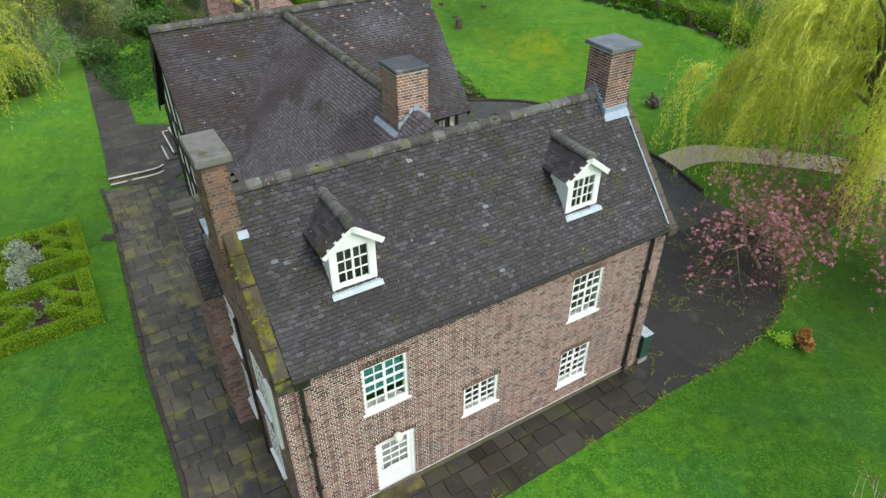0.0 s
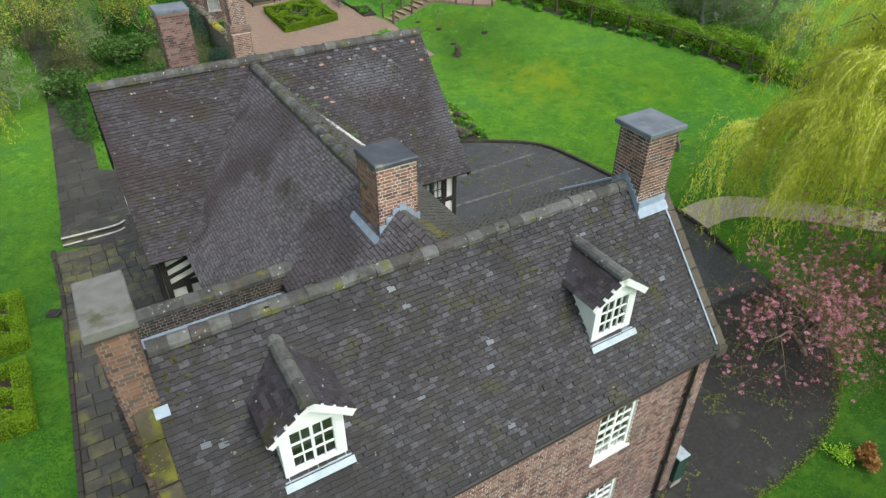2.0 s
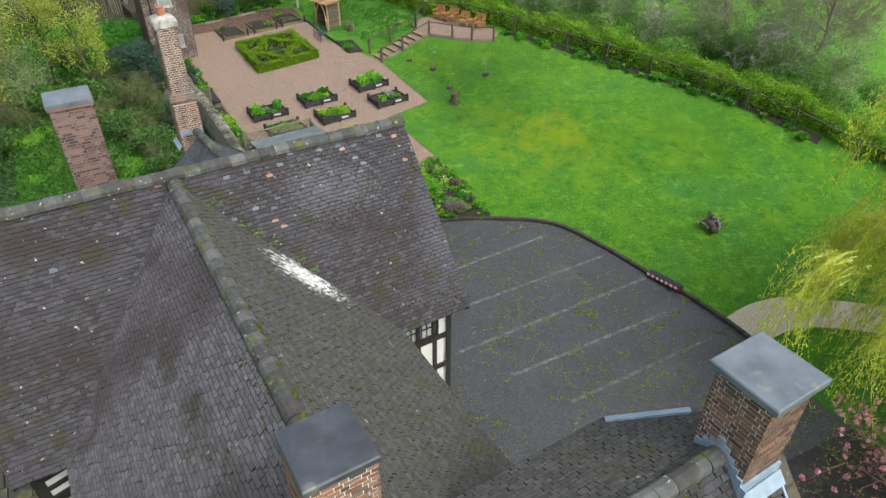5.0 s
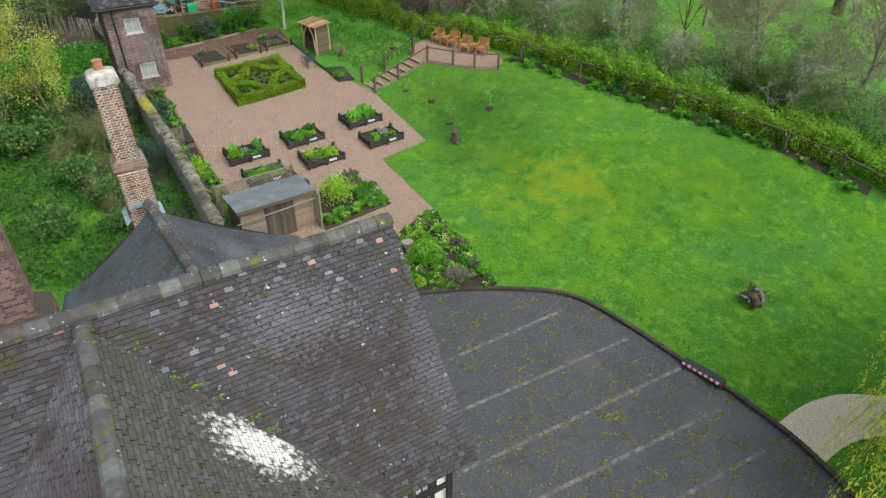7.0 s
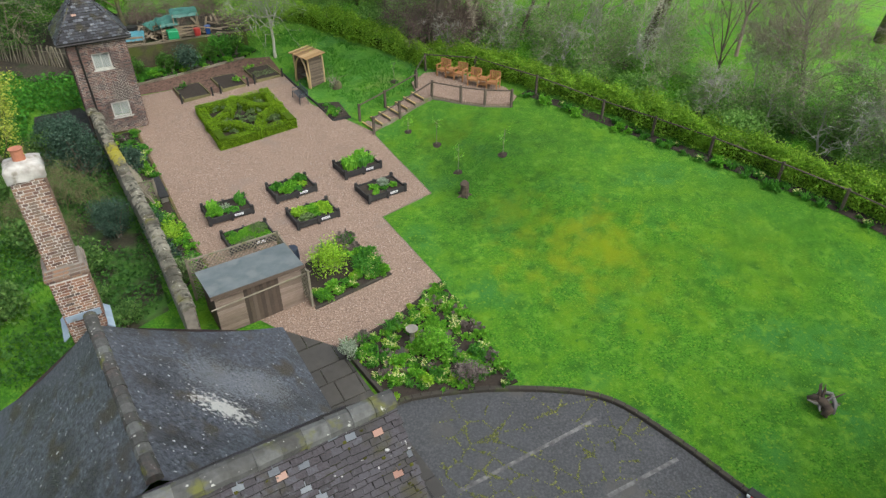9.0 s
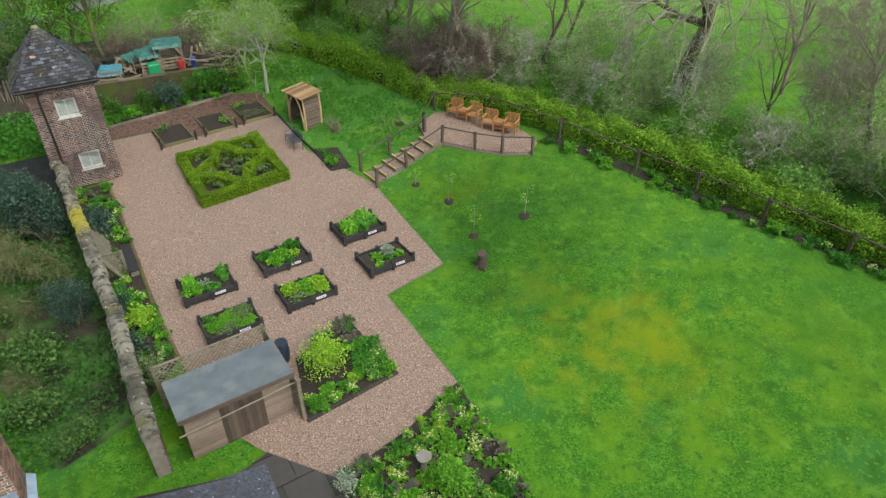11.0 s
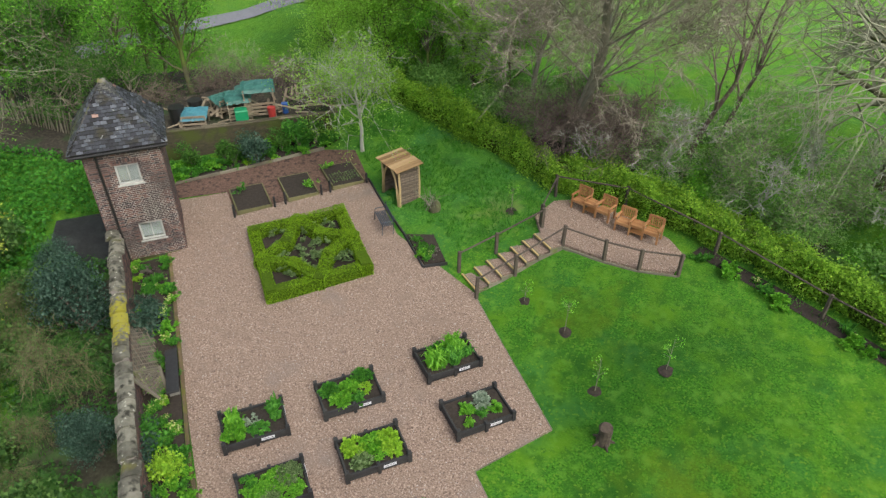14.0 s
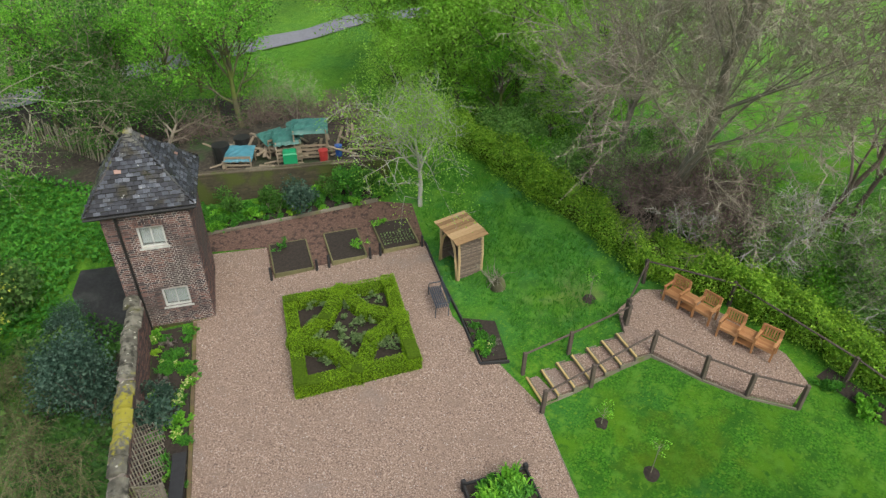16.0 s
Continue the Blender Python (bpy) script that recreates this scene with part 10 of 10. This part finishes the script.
# weeping willows
def willow(x, y, label, height, spread, strands, seed, z_low=1.0, low_limbs=()):
    rng, rs = random.Random(seed), np.random.RandomState(seed)
    th = thing("weeping_willow", pose(x, y, land(x, y)), label, "tree")
    trunk = Mesh().tube([(0, 0, -0.3), (0.1, 0, height * 0.2), (0.0, 0.15, height * 0.42)], (0.5, 0.4, 0.3), 10, cap=False)
    tk = part("trunk", trunk, MOSS_BARK, th, smooth=True)
    cords, sh = Mesh(), Mesh()
    heads = []
    for i in range(26):
        a = i * 2.4 + rng.uniform(-0.3, 0.3)
        rr = spread * math.sqrt((i + 0.5) / 26) * rng.uniform(0.75, 1.0)
        top = height * (1.0 - 0.46 * (rr / spread) ** 2) * rng.uniform(0.9, 1.04)
        e = Vector((math.cos(a) * rr, math.sin(a) * rr, top))
        limb = Mesh().tube([(0, 0.1, height * 0.36), (e.x * 0.35, e.y * 0.35, height * 0.4 + (top - height * 0.4) * 0.65), (e.x * 0.75, e.y * 0.75, top * 1.0), e - Vector((0, 0, 0.9))], (0.14, 0.08, 0.03, 0.01), 6, cap=False)
        part("limb", limb, HAZEL_TWIG, tk, smooth=True)
        heads.append(e)
    for e in low_limbs:
        e = Vector(e)
        part("limb", Mesh().tube([(0, 0.1, height * 0.36), (e.x * 0.5, e.y * 0.5, e.z + 1.0), e], (0.06, 0.03, 0.01), 6, cap=False), MOSS_BARK, tk, smooth=True)
        heads += [e, e]
    pts, tufts = [], []
    for k in range(len(heads) * 7):
        h = heads[k % len(heads)]
        f = rng.random() ** 0.6
        tufts.append(Vector((h.x * (0.45 + 0.62 * f) + rng.gauss(0, 0.5), h.y * (0.45 + 0.62 * f) + rng.gauss(0, 0.5), h.z * rng.uniform(0.5, 1.08) * (1.06 - 0.1 * f))))
    for k in range(strands):
        p = tufts[int(len(tufts) * rng.random() ** 1.3)] + Vector((rng.gauss(0, 0.26), rng.gauss(0, 0.26), rng.gauss(0, 0.16)))
        out = Vector((p.x, p.y, 0)).normalized() if p.length > 0.1 else Vector((1, 0, 0))
        ln = min(p.z - z_low * rng.uniform(0.3, 1.8), rng.uniform(1.2, 4.4))
        drift = Vector((rng.gauss(0, 0.16), rng.gauss(0, 0.16), 0))
        if ln < 0.5:
            continue
        path = []
        for s in range(6):
            t = s / 5
            path.append(p + out * (0.9 * math.sin(min(1, t * 1.6) * 1.4) * min(1, ln / 3)) + drift * (ln * t * t) + Vector((0, 0, 0.4 * math.sin(t * 2.6) * (1 - t) - ln * t ** 1.5)))
        cords.tube(path, (0.014, 0.012, 0.01, 0.008, 0.006, 0.004), 3, cap=False)
        m = int(ln * 17)
        for _ in range(m):
            t = rs.uniform(0.02, 1) * 4.999
            i = int(t)
            q = path[i].lerp(path[i + 1], t - i)
            pts.append((q.x + rs.normal(0, 0.06), q.y + rs.normal(0, 0.06), q.z + rs.normal(0, 0.05)))
    add_hanging(sh, pts, 0.085, rs)
    part("shoot_curtain", cords, surface("yellow willow shoot", [(0.32, 0.35, 0.07), (0.46, 0.48, 0.12)], rough=0.8, spread=0.4), th, kind="stuff")
    part("crown", sh, LEAF_WILLOW, th, kind="stuff")


def add_hanging(sh, pts, size, rs):
    """Slim leaves that hang down."""
    pts = np.asarray(pts, float)
    n = len(pts)
    t = rs.normal(0, 0.45, (n, 3))
    t[:, 2] -= 1.0
    t /= np.linalg.norm(t, axis=1)[:, None]
    b = np.cross(t, rs.normal(size=(n, 3)))
    b /= np.linalg.norm(b, axis=1)[:, None]
    s = (size * rs.uniform(0.6, 1.4, n))[:, None]
    tri = np.stack([pts - t * s, pts + b * s * 0.34, pts + t * s], 1).reshape(-1, 3)
    k = len(sh.v)
    sh.v.extend(map(tuple, tri.tolist()))
    sh.f.extend((k + 3 * i, k + 3 * i + 1, k + 3 * i + 2) for i in range(n))


willow(18.4, 25.0, "large weeping willow in yellow green spring leaf", 12.6, 7.6, 3900, 801, z_low=2.0)
willow(-26.5, 33.0, "weeping willow in yellow green leaf over the side lawn", 6.5, 4.6, 600, 802)

tree("cherry_sapling", on_land(10.9, 9.1), "twiggy young cherry with bronze pink leaf tips", 2.2, PALE_TWIG, LIGHT, 815, LEAF_RED, 5, 0.035, 0.07, 2, 0.035, PALE_TWIG)


# flowering cherry
def cherry(x, y):
    th = tree("cherry_tree", on_land(x, y), "flowering cherry with pink blossom and bronze leaves", 5.5, BROWN_TWIG, {"wob": 0.14, "lift": -0.01, "kids": (9, 6, 5, 3), "from": 0.35, "angle": (0.7, 1.3), "shrink": 0.8, "thin": 0.5, "bole": 0.5}, 811, LEAF_RED, 20, 0.04, 0.22, 3, 0.13, BROWN_TWIG)
    rs = np.random.RandomState(812)
    crown = [c for c in th.children if c.name.startswith("crown")][0]
    co = np.array([v.co[:] for v in crown.data.vertices])[::3]
    sel = co[rs.choice(len(co), 420, replace=False)]
    fl = Mesh()
    for c in sel:
        add_leaves(fl, blob(rs, 20, c, (0.10, 0.10, 0.08), 0.3), 0.036, rs, 0.4, 0.9)
    part("blossom", fl, PINK, th, "clusters of pink blossom", kind="stuff")


cherry(15.6, 20.6)
cherry_twin = [o for o in bpy.data.objects if o.name.startswith("cherry_tree")][0]
copy_thing(cherry_twin, on_land(12.9, 20.4, 140, 0.8))
copy_thing(cherry_twin, on_land(17.6, 18.6, 250, 0.85))

# rough grass tufts on the bank and under the hedge
TUFT = leaf_mat("long grass blade", [(0.025, 0.10, 0.012), (0.045, 0.16, 0.016), (0.08, 0.22, 0.025)])
rs = np.random.RandomState(77)
tf = Mesh()


def tuft_zone(poly, n, h):
    xs, ys = [p[0] for p in poly], [p[1] for p in poly]
    k = 0
    while k < n:
        x, y = rs.uniform(min(xs), max(xs)), rs.uniform(min(ys), max(ys))
        k += 1
        if not in_poly(x, y, poly) or noise.noise(Vector((x * 0.7, y * 0.7, 3))) < -0.25:
            continue
        z = land(x, y)
        for _ in range(3):
            a, l = rs.uniform(0, 6.3), rs.uniform(0.02, 0.1)
            hh = h * rs.uniform(0.5, 1.3)
            px, py = x + rs.normal(0, 0.04), y + rs.normal(0, 0.04)
            tf.face((px - 0.012, py, z), (px + 0.012, py, z), (px + math.cos(a) * l, py + math.sin(a) * l, z + hh))


tuft_zone([(-9.0, 58.0), (-7.8, 56.0), (-5.2, 54.6), (-4.2, 52.6), (-1.5, 54.9), (-1.2, 57.2), (-5.4, 60.3), (-9.6, 63.2), (-12.0, 62.5)], 9000, 0.14)
tuft_zone([(4.2, 53.8), (8.2, 50.0), (12.2, 46.3), (18.2, 40.3), (19.5, 41.0), (13.0, 47.6), (8.8, 51.5), (5.0, 54.9)], 5000, 0.16)
tuft_zone([(-23, 40), (-17.2, 33), (-13.5, 34), (-12.2, 37.8), (-17.0, 47.5), (-28, 50), (-30, 44)], 9000, 0.2)
cover = Mesh()
pts = []
for _ in range(42000):
    x, y = rs.uniform(-27, -9.5), rs.uniform(35, 51)
    if in_poly(x, y, [(-24, 41), (-18.4, 34.2), (-13.2, 35.2), (-9.9, 39.0), (-13.6, 45.2), (-17.6, 50.6), (-27, 51)]) and noise.noise(Vector((x * 0.5, y * 0.5, 7))) > -0.3:
        pts.append((x, y, land(x, y) + rs.uniform(0.03, 0.35)))
add_leaves(cover, pts, 0.07, rs, 0.9, 0.7)
solid("ground_cover", cover, leaf_mat("shaded weed leaf", [(0.014, 0.050, 0.010), (0.028, 0.085, 0.014), (0.055, 0.135, 0.022)]), "dense low weeds and ivy in the wild garden", "ground cover", kind="stuff")
solid("long_grass", tf, TUFT, "longer tufts of grass on the bank and verges", "grass", kind="stuff")
